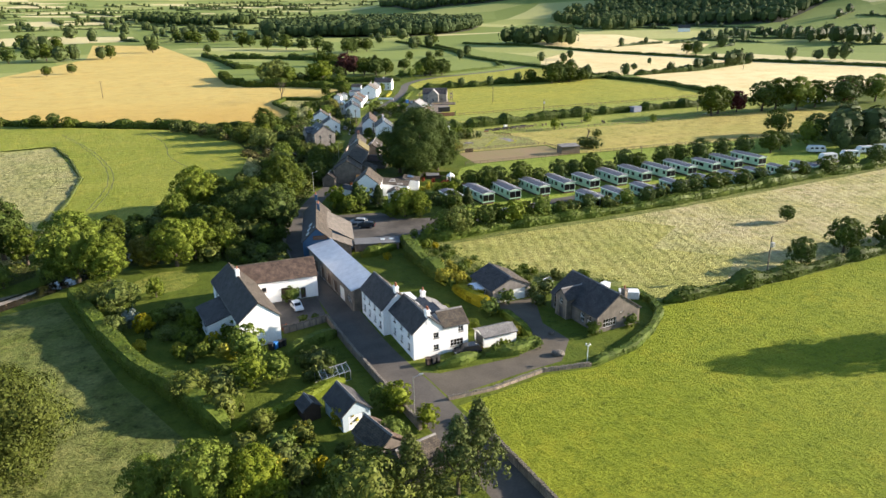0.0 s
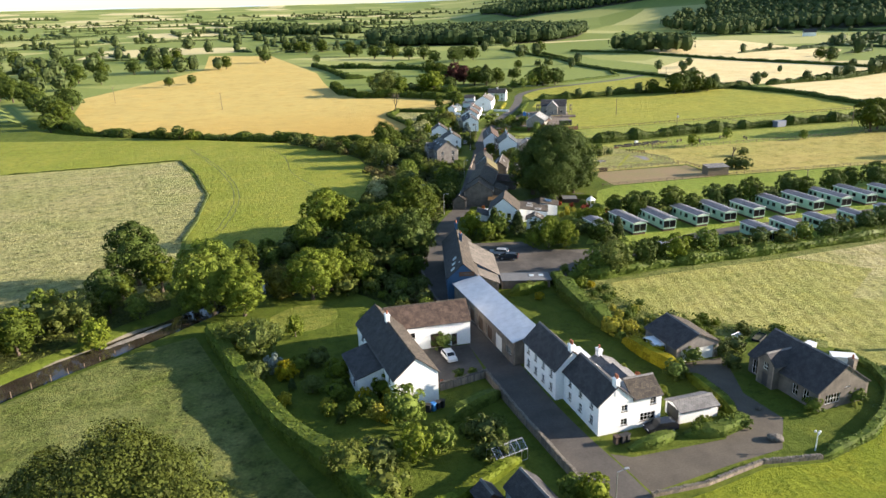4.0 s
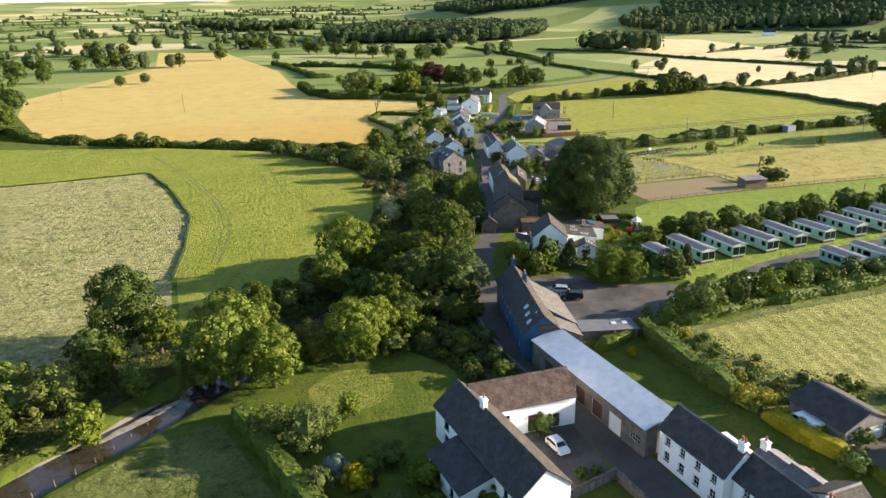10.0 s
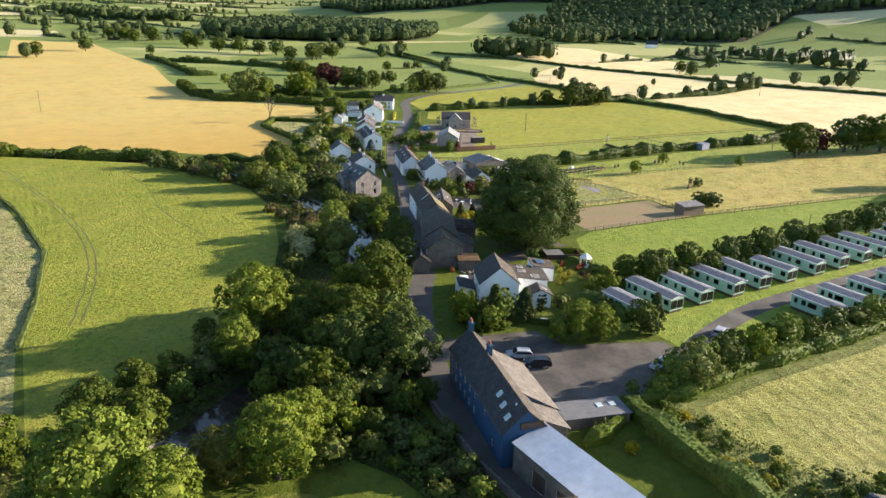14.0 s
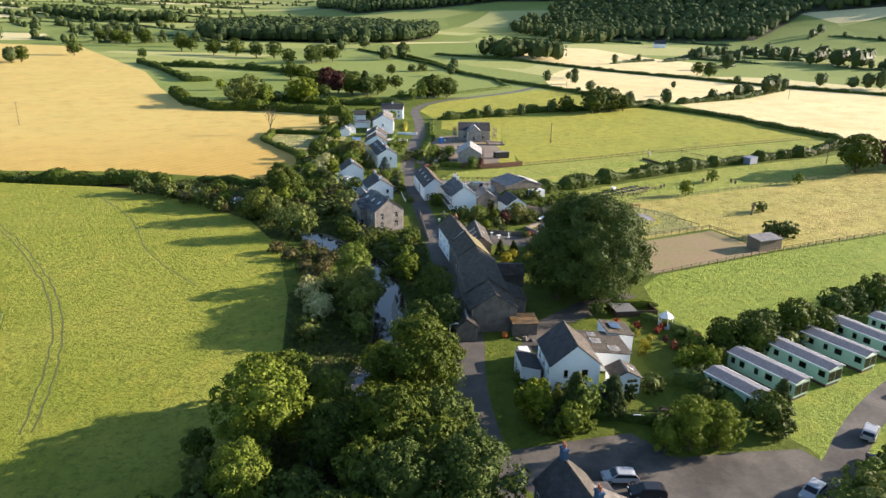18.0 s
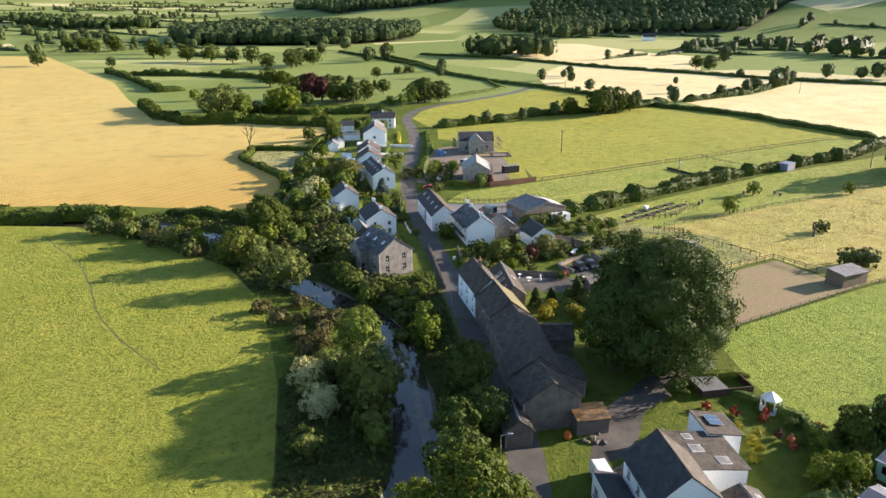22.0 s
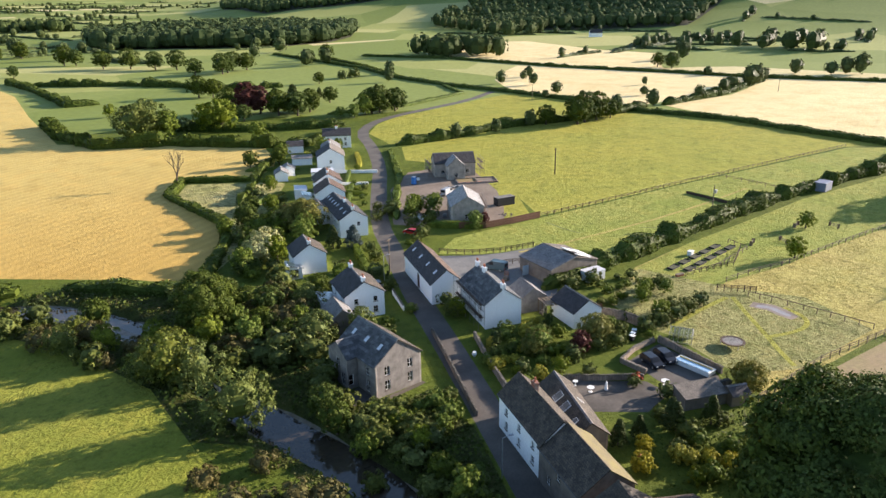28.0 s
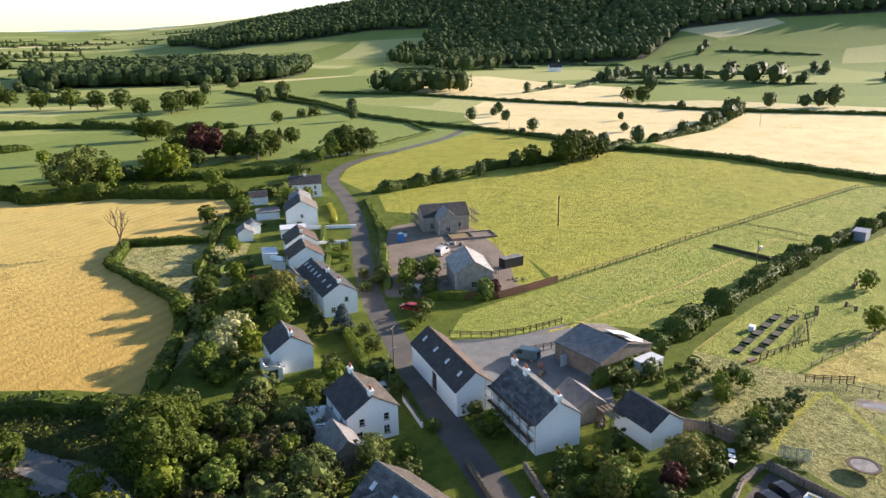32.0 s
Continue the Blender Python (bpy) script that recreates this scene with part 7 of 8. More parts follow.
def touring(x, y, ang):
    ob = thing("touring_caravan", "white touring caravan with dark windows", "caravan", pose(x, y, height(x, y, False), 0, 0, ang), "touring caravans")
    outline_body("body", [(-2.9, 0.55), (-3.0, 1.5), (-2.5, 2.55), (2.3, 2.6), (3.0, 1.6), (2.9, 0.55)], 2.25, CAR["white"], ob, 0.08)
    for s in (-1, 1):
        for yy in (-1.7, 0.2, 1.8):
            part("window", box(-0.02, 0.02, -0.5, 0.5, 0, 0.6, 0.01), GLASS_DARK, ob, m=pose(s * 1.12, yy, 1.5))
        part("wheel", add_tube(bmesh.new(), (-0.1, 0, 0), (0.1, 0, 0), 0.33, 0.33, 12), M["black"], ob, m=pose(s * 1.0, 0, 0.33))
    part("tow_bar", box(-0.05, 0.05, 2.9, 4.0, 0.45, 0.52), M["metal"], ob)


for x, y, a in ((211, 156, 80), (221, 155.6, 70), (232, 158, 75), (219, 167, 60), (240, 158, 70)):
    touring(x, y, a)


# ---- walls, fences, posts ----
def stone_wall(line, w, h, label, name="stone_wall", cap=True, mat="brown_stone"):
    """A rubble wall along a line with a row of upright coping stones."""
    ob = thing(name, label, "stone wall", kind="structure")
    pts = polyline(line, 1.2)
    bm = bmesh.new()
    rings = []
    for k, (x, y) in enumerate(pts):
        l_, r_ = offset_line(pts, w / 2)[k], offset_line(pts, -w / 2)[k]
        g = height(x, y)
        hh = h * (1 + 0.06 * noise.noise((x * 0.5, y * 0.5, 3)))
        rings.append([bm.verts.new((*l_, g - 0.3)), bm.verts.new((l_[0] * 0.96 + r_[0] * 0.04, l_[1] * 0.96 + r_[1] * 0.04, g + hh)), bm.verts.new((r_[0] * 0.96 + l_[0] * 0.04, r_[1] * 0.96 + l_[1] * 0.04, g + hh)), bm.verts.new((*r_, g - 0.3))])
    for a, b in zip(rings[:-1], rings[1:]):
        for j in range(3):
            bm.faces.new((a[j], a[j + 1], b[j + 1], b[j]))
    bm.faces.new(rings[0][::-1]), bm.faces.new(rings[-1])
    bmesh.ops.recalc_face_normals(bm, faces=bm.faces)
    part("wall_body", bm, M[mat], ob)
    if cap:
        rg = np.random.default_rng(len(pts))
        vs, fs = [], []
        fine_pts = polyline(line, 0.36)
        for (x, y), (x1, y1) in zip(fine_pts[:-1], fine_pts[1:]):
            a = math.atan2(y1 - y, x1 - x)
            g = height(x, y) + h * (1 + 0.06 * noise.noise((x * 0.5, y * 0.5, 3))) - 0.03
            sx, sy, sz = 0.15 * rg.uniform(0.8, 1.15), w / 2 * rg.uniform(0.85, 1.15), rg.uniform(0.16, 0.3)
            b0 = len(vs)
            for dz in (0, sz):
                for dx, dy in ((-sx, -sy), (sx, -sy), (sx, sy), (-sx, sy)):
                    k = 0.8 if dz else 1
                    vs.append((x + (dx * math.cos(a) - dy * math.sin(a)) * k, y + (dx * math.sin(a) + dy * math.cos(a)) * k, g + dz))
            fs += [[b0 + i for i in f] for f in ((4, 5, 6, 7), (0, 1, 5, 4), (1, 2, 6, 5), (2, 3, 7, 6), (3, 0, 4, 7))]
        part("coping", mesh_of("coping", vs, fs, (M["stone_cap"],)), None, ob)["kind"] = "stuff"
    return ob


stone_wall([(34.2, 74.9), (41, 74.6), (49.6, 75.9), (57, 74.4)], 0.42, 0.42, "low rubble field wall beside the drive")
stone_wall([(36.2, 20), (35.4, 53), (35.1, 62), (35.0, 70)], 0.5, 1.0, "grey rubble wall along the lane")
stone_wall([(28.0, 70), (27.2, 84), (26.5, 96), (26.2, 107)], 0.45, 1.1, "rubble road wall with brown coping")
stone_wall([(18.6, 105.2), (22, 105.8), (26, 106.6)], 0.4, 1.1, "courtyard stone wall")
stone_wall([(27.6, 125), (27.2, 138), (28.8, 152), (32, 163)], 0.45, 1.0, "curved rubble wall along the road")
stone_wall([(99, 234.7), (102.8, 233.2), (106.8, 231.8)], 0.7, 1.2, "garden wall of the parking place")
stone_wall([(89.4, 248.3), (94, 244.6), (98.8, 241)], 0.35, 0.8, "old garden wall")
stone_wall([(109.2, 234.6), (110, 241), (110.7, 247.2)], 0.3, 1.1, "dark low wall round the parking place")
stone_wall([(100.4, 241.8), (100.3, 246.4), (105, 247.6), (110.2, 247.5)], 0.4, 0.7, "rubble wall with bushes")
stone_wall([(110.6, 260.8), (113.2, 256), (113, 251)], 0.4, 1.6, "dark garden boundary wall")
stone_wall([(78.3, 244.5), (80.5, 251), (84.5, 260), (88.5, 268)], 0.4, 1.0, "low roadside garden wall")
stone_wall([(73, 249), (77, 258), (80.8, 266.5), (84, 274)], 0.35, 0.8, "low roadside wall before the grey house")
stone_wall([(88.2, 292.5), (86.6, 288), (85.3, 284.5)], 0.3, 0.9, "white-capped front garden wall", mat="white")
stone_wall([(58, 188), (64, 188.6), (70, 191)], 0.4, 0.9, "old yard wall")


def fence(line, label, gap=2.4, h=1.2, rails=2, mat="wood", name="fence"):
    """Posts and rails along a line."""
    ob = thing(name, label, "fence")
    po = bm_mesh("post", box(-0.06, 0.06, -0.06, 0.06, -0.3, h, 0.01), M[mat])
    pts = polyline(line, gap)
    ra = None
    for k, (x, y) in enumerate(pts):
        part("post", po, None, ob, m=pose(x, y, height(x, y), 0, 0, 20 * noise.noise((x, y, 0))))
        if k and rails:
            x0, y0 = pts[k - 1]
            d = math.hypot(x - x0, y - y0)
            if ra is None:
                ra = bm_mesh("rail", box(0, 1, -0.03, 0.03, -0.045, 0.045), M[mat])
            for j in range(rails):
                z = h * (0.92 - 0.5 * j / max(1, rails - 0.4))
                part("rail", ra, None, ob, m=pose(x0, y0, height(x0, y0) + z, 0, math.degrees(-math.atan2(height(x, y) - height(x0, y0), d)), math.degrees(math.atan2(y - y0, x - x0))) @ Matrix.Diagonal((d, 1, 1, 1)))
    return ob


fence([(147, 311), (202, 308), (248, 304), (295, 299.5)], "weathered post and rail field fence", 2.6)
fence([(221, 305), (220.5, 292), (220, 281)], "post and wire paddock fence", 2.6)
fence([(109.5, 305.5), (112, 302.4), (114.8, 299.9), (120.4, 297), (129, 295)], "dark post and rail yard fence", 1.6, 1.3, 3, "dark_wood")
fence([(101.5, 206.5), (143, 204.6), (190, 199.5), (231, 195), (262, 192)], "old post and rail fence along the strip field", 2.8)
fence([(106, 227), (124, 227), (143.8, 224.5), (144, 212)], "weathered timber paddock fence", 2.4, 1.3, 2)
fence([(141, 262), (153, 259), (162, 263)], "dark low vegetable garden fence", 1.8, 1.1, 2, "dark_wood")
fence([(143, 254.6), (150, 254), (160, 252.2), (183, 251), (207, 249.4), (262, 246)], "rail fence across the dry pasture", 3.0)
fence([(139.6, 248), (140.8, 244), (141.4, 238.3), (142.7, 227)], "thin pale stock fence", 2.4, 1.1, 1)
fence([(-25, 141.5), (-31, 135), (-37, 129), (-46, 121)], "line of pale river fence posts", 2.8, 1.1, 0)
fence([(112, 291.4), (116, 290.2), (120.4, 288.6)], "dark wooden yard fence", 1.5, 1.3, 3, "dark_wood")


def board_fence(line, h, label, mat="brown_fence"):
    ob = thing("board_fence", label, "fence")
    pts = polyline(line, 1.8)
    bo, ra = bm_mesh("board", box(-0.085, 0.085, -0.012, 0.012, 0.04, h, 0.006), M[mat]), bm_mesh("rail", box(0, 1, 0.013, 0.06, -0.04, 0.04), M[mat])
    for (x0, y0), (x1, y1) in zip(pts[:-1], pts[1:]):
        d, a = math.hypot(x1 - x0, y1 - y0), math.degrees(math.atan2(y1 - y0, x1 - x0))
        n_ = max(1, int(d / 0.18))
        base = pose(x0, y0, height(x0, y0), 0, 0, a)
        for k in range(n_):
            part("board", bo, None, ob, m=base @ pose(d * (k + 0.5) / n_, 0.004 * (k % 2), 0.02 * noise.noise((x0 + k, y0, 0))))
        for z in (0.25, 0.8):
            part("rail", ra, None, ob, m=base @ pose(0, 0, h * z) @ Matrix.Diagonal((d, 1, 1, 1)))
    return ob


board_fence([(124.5, 317), (130, 312.8), (138, 311.6), (147, 310.8)], 1.8, "dark brown close-boarded fence")
board_fence([(60, 168), (62.5, 166.5), (66, 165.4)], 1.2, "dark picket fence by the car park", "dark_wood")
board_fence([(111, 263), (113, 261)], 1.6, "dark boarded garden fence", "dark_wood")
board_fence([(111, 226), (114, 225.6)], 1.4, "small dark boarded pen", "dark_wood")


def utility_pole(x, y, h, arms=1, box_=False):
    ob = thing("utility_pole", "tall wooden utility pole with insulators", "utility pole", pose(x, y, height(x, y)), "utility poles")
    part("pole", add_tube(bmesh.new(), (0, 0, -0.5), (0, 0, h), 0.15, 0.1, 8), M["wood"], ob)
    for k in range(arms):
        part("cross_arm", box(-0.9, 0.9, -0.05, 0.05, 0, 0.1), M["wood"], ob, m=pose(0, 0, h - 0.3 - 0.6 * k, 0, 0, 30))
        for s in (-0.8, 0, 0.8):
            part("insulator", add_tube(bmesh.new(), (0, 0, 0), (0, 0, 0.25), 0.06, 0.04, 6), M["frame_dark"], ob, m=pose(s * 0.866, s * 0.5, h - 0.2 - 0.6 * k))
    if box_:
        part("transformer", box(-0.35, 0.35, -0.3, 0.3, 0, 0.9, 0.05), M["metal"], ob, m=pose(0, -0.4, h - 1.9))


utility_pole(185, 342, 8.5)
utility_pole(179, 281, 9, 1, True)
utility_pole(108.5, 89, 8, 1, True)
utility_pole(-79, 542, 10)
utility_pole(-10, 470, 10)
utility_pole(255, 262, 8)
utility_pole(94.2, 302.6, 7.5)
utility_pole(300, 470, 9)
utility_pole(425, 395, 9)
utility_pole(150, 176.5, 7)


def street_lamp(x, y, ang):
    ob = thing("street_lamp", "grey steel street lamp on a slim post", "street lamp", pose(x, y, height(x, y), 0, 0, ang), "street lamps")
    part("post", add_tube(bmesh.new(), (0, 0, 0), (0, 0, 5.6), 0.08, 0.05, 8), M["metal"], ob)
    part("arm", add_tube(bmesh.new(), (0, 0, 5.55), (0.9, 0, 5.8), 0.04, 0.035, 6), M["metal"], ob)
    part("lantern", box(0.8, 1.35, -0.13, 0.13, 5.72, 5.88, 0.03), M["metal"], ob)


street_lamp(28.6, 73.4, 0)
street_lamp(66.8, 237.0, -20)
street_lamp(47.0, 195.6, -30)
street_lamp(90.5, 299, -25)


def lamp_post(x, y):
    ob = thing("garden_lamp", "white garden lamp post with globe lanterns", "lamp post", pose(x, y, 0))
    part("post", add_tube(bmesh.new(), (0, 0, 0), (0, 0, 2.6), 0.07, 0.05, 8), M["frame_white"], ob)
    for k in range(3):
        a = 2 * math.pi * k / 3
        bm = bmesh.new()
        bmesh.ops.create_icosphere(bm, subdivisions=2, radius=0.16)
        part("globe", bm, M["frame_white"], ob, m=pose(0.3 * math.cos(a), 0.3 * math.sin(a), 2.6))


lamp_post(57.4, 75.9)

# ---- smaller things ----
def trampoline(x, y):
    ob = thing("trampoline", "round garden trampoline with pale mat", "trampoline", pose(x, y, 0))
    bm = bmesh.new()
    bmesh.ops.create_circle(bm, cap_ends=True, segments=32, radius=1.55)
    bmesh.ops.solidify(bm, geom=bm.faces[:], thickness=0.03)
    part("mat", bm, M["grey_slate"], ob, m=pose(0, 0, 0.85))
    bm = bmesh.new()
    for k in range(32):
        a, b = 2 * math.pi * k / 32, 2 * math.pi * (k + 1) / 32
        vs = [bm.verts.new((r * math.cos(t), r * math.sin(t), z)) for z in (0.82, 0.9) for r, t in ((1.56, a), (1.56, b), (1.95, b), (1.95, a))]
        bm.faces.new(vs[4:]), bm.faces.new(vs[3::-1]), bm.faces.new((vs[2], vs[3], vs[7], vs[6])), bm.faces.new((vs[0], vs[1], vs[5], vs[4]))
    bmesh.ops.remove_doubles(bm, verts=bm.verts, dist=0.001)
    part("pad", bm, M["dark_wood"], ob)
    for k in range(6):
        a = math.pi / 3 * k
        part("leg", add_tube(bmesh.new(), (0, 0, 0), (0, 0, 0.84), 0.04, 0.04, 6), M["metal"], ob, m=pose(1.8 * math.cos(a), 1.8 * math.sin(a), 0))


trampoline(118.8, 238.7)


def greenhouse(x, y, ang, L_=3.6, w=2.4, h=1.5, top=2.3):
    ob = thing("greenhouse", "small aluminium glass greenhouse", "greenhouse", pose(x, y, 0, 0, 0, ang))
    bm = bmesh.new()
    n_ = 5
    for k in range(n_ + 1):
        xx = -L_ / 2 + L_ * k / n_
        for a, b in (((xx, -w / 2, 0), (xx, -w / 2, h)), ((xx, w / 2, 0), (xx, w / 2, h)), ((xx, -w / 2, h), (xx, 0, top)), ((xx, w / 2, h), (xx, 0, top))):
            add_tube(bm, a, b, 0.03, 0.03, 4)
    for yy, zz in ((-w / 2, h), (w / 2, h), (0, top), (-w / 2, 0.05), (w / 2, 0.05)):
        add_tube(bm, (-L_ / 2, yy, zz), (L_ / 2, yy, zz), 0.03, 0.03, 4)
    part("frame", bm, M["metal"], ob)
    for s in (-1, 1):
        part("pane", box(-L_ / 2, L_ / 2, s * w / 2 - 0.006, s * w / 2 + 0.006, 0.05, h), M["glazed"], ob)
        a = math.degrees(math.atan2(top - h, w / 2))
        part("pane", box(-L_ / 2, L_ / 2, 0, math.hypot(w / 2, top - h), -0.006, 0.006), M["glazed"], ob, m=pose(0, 0, 0, 0, 0, 0 if s < 0 else 180) @ pose(0, -w / 2, h, a))


greenhouse(114.2, 245.2, -62)
greenhouse(21.5, 86.6, 12, 4.4, 2.4)


def gazebo(x, y):
    ob = thing("gazebo", "small white garden summerhouse with pointed roof", "summerhouse", pose(x, y, 0))
    pts = [(1.2 * math.cos(math.pi / 3 * k), 1.2 * math.sin(math.pi / 3 * k)) for k in range(6)]
    part("base", prism([(p * 1.05, q * 1.05) for p, q in pts], 0, 0.2), M["frame_white"], ob)
    for k in range(6):
        part("post", add_tube(bmesh.new(), (*pts[k], 0.2), (*pts[k], 2.1), 0.07, 0.07, 6), M["frame_white"], ob)
        m_ = ((pts[k][0] + pts[k - 1][0]) / 2, (pts[k][1] + pts[k - 1][1]) / 2)
        if k != 4:
            part("panel", box(-0.55, 0.55, -0.03, 0.03, 0.2, 1.0), M["frame_white"], ob, m=pose(*m_, 0, 0, 0, math.degrees(math.atan2(m_[1], m_[0])) + 90))
    bm = bmesh.new()
    tip = bm.verts.new((0, 0, 3.2))
    rim = [bm.verts.new((p * 1.2, q * 1.2, 2.1)) for p, q in pts]
    for k in range(6):
        bm.faces.new((rim[k - 1], rim[k], tip))
    bm.faces.new(rim[::-1])
    part("roof", bm, M["frame_white"], ob)


gazebo(86.9, 187)


def raised_bed(x, y, ang, dark=True):
    ob = thing("raised_bed", "long black-edged vegetable bed", "garden bed", pose(x, y, height(x, y), 0, 0, ang), "vegetable beds")
    bm = bmesh.new()
    for a in ((-1.6, 1.6, -0.65, -0.58), (-1.6, 1.6, 0.58, 0.65), (-1.6, -1.53, -0.58, 0.58), (1.53, 1.6, -0.58, 0.58)):
        add_box(bm, *a, 0, 0.35)
    part("edging", bm, M["black"], ob)
    part("soil", box(-1.53, 1.53, -0.58, 0.58, 0, 0.2), M["wood_floor"], ob)


for k in range(5):
    raised_bed(142 + 4.6 * k, 266.2 + 0.5 * k, 6)
    raised_bed(144 + 4.6 * k, 263.6 + 0.5 * k, 6)


def dead_tree(x, y, h, seed):
    """A bare tree of forked branches."""
    rg = np.random.default_rng(seed)
    ob = thing("bare_tree", "bare leafless tree in the field hedge", "tree", pose(x, y, height(x, y)))
    bm = bmesh.new()

    def grow(p, d, length, r, level):
        q = p + d * length
        add_tube(bm, p, q, r, r * 0.65, 5)
        if level:
            for _ in range(3):
                e = (d + Vector(rg.uniform(-0.6, 0.6, 3)) + Vector((0, 0, 0.15))).normalized()
                grow(p + d * length * rg.uniform(0.6, 1.0), e, length * rg.uniform(0.6, 0.8), r * 0.55, level - 1)

    grow(Vector((0, 0, -0.2)), Vector((0.05, 0, 1)), h * 0.36, 0.32, 4)
    part("limb", bm, M["bark"], ob)


dead_tree(83.5, 408, 13, 4)
dead_tree(166.8, 229, 4.5, 6)


def scaffold(x, y, ang, L_, w, h, levels, label):
    ob = thing("scaffolding", label, "scaffolding", pose(x, y, height(x, y, False), 0, 0, ang))
    n_ = max(2, round(L_ / 2.1))
    po = bm_mesh("standard", add_tube(bmesh.new(), (0, 0, 0), (0, 0, h), 0.035, 0.035, 5), M["scaffold"])
    le = bm_mesh("ledger", add_tube(bmesh.new(), (-L_ / 2, 0, 0), (L_ / 2, 0, 0), 0.03, 0.03, 5), M["scaffold"])
    bo = bm_mesh("deck", box(-L_ / 2, L_ / 2, -w / 2 + 0.25, w / 2 - 0.25, -0.03, 0.03), M["dark_wood"])
    for k in range(n_ + 1):
        for s in (-1, 1):
            part("standard", po, None, ob, m=pose(-L_ / 2 + L_ * k / n_, s * w / 2, 0))
    for j in range(levels):
        z = h * (j + 1) / (levels + 0.4)
        part("deck", bo, None, ob, m=pose(0, 0, z))
        for s in (-1, 1):
            part("ledger", le, None, ob, m=pose(0, s * w / 2, z - 0.06))
            part("ledger", le, None, ob, m=pose(0, s * w / 2, z + 1.0))


scaffold(92.9, 274.9, 71.5, 12.4, 1.1, 5.6, 2, "steel scaffolding along the cottage's front")
scaffold(136.9, 322.2, 57, 12, 1.2, 4.6, 2, "steel scaffolding along the unfinished house")
scaffold(168.5, 360.5, 62, 8, 1.2, 5.0, 2, "steel scaffolding at the unfinished gable")
scaffold(153.0, 368.5, 62, 8, 1.2, 5.0, 2, "steel scaffolding by the stone house")


def simple_box(name, label, category, x, y, ang, l, w, h, mat, lid=None, lid_name="lid"):
    ob = thing(name, label, category, pose(x, y, height(x, y, False), 0, 0, ang))
    part("body", box(-l / 2, l / 2, -w / 2, w / 2, 0, h, min(0.05, h * 0.1)), M[mat], ob)
    part(lid_name, box(-l / 2 - 0.06, l / 2 + 0.06, -w / 2 - 0.06, w / 2 + 0.06, h, h + 0.08, 0.02), M[lid or mat], ob)


M["slate_blue"] = material("slate_blue_boards", (0.17, 0.19, 0.24), (0.15, 0.17, 0.22), rough=0.6, scale=1.5, bump=0.1)
M["blue_plastic"] = material("blue_plastic", (0.03, 0.16, 0.45), (0.04, 0.18, 0.48), rough=0.4, scale=2, bump=0)
M["pale_plastic"] = material("pale_plastic", (0.7, 0.72, 0.7), (0.62, 0.64, 0.62), rough=0.4, scale=2, bump=0)
simple_box("portable_toilet", "bright blue portable toilet on the building plot", "toilet", 142.5, 362.0, 20, 1.2, 1.2, 2.3, "blue_plastic", "pale_plastic", "roof")
simple_box("container", "dark green storage container with pale roof", "container", 148.6, 326.6, -10, 5.6, 2.4, 2.3, "black", "grey_slate", "roof")
simple_box("field_shelter", "small blue-grey field shelter in the hedge", "shed", 229, 276.5, 5, 5, 3.4, 2.5, "slate_blue", "slate_blue", "roof")
simple_box("oil_tank", "white rounded oil tank behind the bungalow", "tank", 76.2, 97.0, 20, 2.2, 1.3, 1.4, "pale_plastic")
simple_box("oil_tank", "white tarpaulin-covered heap behind the bungalow", "tank", 78.2, 92.4, -30, 3.4, 1.8, 1.3, "pale_plastic")
for k, (x, y, c) in enumerate(((35.6, 85.2, "rust_tile"), (36.4, 85.1, "black"), (37.1, 85.2, "black"), (16.2, 100.4, "blue_plastic"), (16.9, 100.6, "black"), (17.6, 100.8, "black"), (15.5, 100.3, "black"))):
    simple_box("wheelie_bin", "upright wheelie bin beside the wall", "bin", x, y, 10 * k, 0.6, 0.7, 1.05, c)

simple_box("banner", "white banner board on the garden fence", "banner", 60.6, 166.2, -32, 3.2, 0.1, 1.2, "pale_plastic")
simple_box("water_trough", "dark trough under the hedge", "trough", 196.5, 285.5, 0, 2, 1, 0.6, "black")


def solar_panel(x, y, z, ang, tilt):
    ob = thing("solar_panels", "dark blue solar panels on a low roof", "solar panel", pose(x, y, z, tilt, 0, ang))
    for k in range(2):
        f = part("panel_frame", box(-0.55 + 1.15 * k, 0.55 + 1.15 * k, -0.9, 0.9, 0, 0.05), M["metal"], ob)
        part("cells", box(-0.5 + 1.15 * k, 0.5 + 1.15 * k, -0.85, 0.85, 0.05, 0.056), M["navy"], f)


solar_panel(73.5, 186.0, 3.42, 65, 9)


def bench_set(x, y, ang, mat="wood"):
    ob = thing("picnic_table", "weathered wooden picnic table with benches", "picnic table", pose(x, y, height(x, y, False), 0, 0, ang), "picnic tables")
    for k in range(4):
        part("plank", box(-0.9, 0.9, -0.36 + 0.18 * k, -0.2 + 0.18 * k, 0.7, 0.75), M[mat], ob)
    for s in (-1, 1):
        part("bench_plank", box(-0.9, 0.9, s * 0.75 - 0.13, s * 0.75 + 0.13, 0.42, 0.46), M[mat], ob)
        part("leg_frame", box(s * 0.65 - 0.04, s * 0.65 + 0.04, -0.8, 0.8, 0.0, 0.7), M[mat], ob)


bench_set(64.5, 166.5, 20, "dark_wood")
bench_set(61.5, 164, -10)
bench_set(12.5, 71.8, 30, "dark_wood")

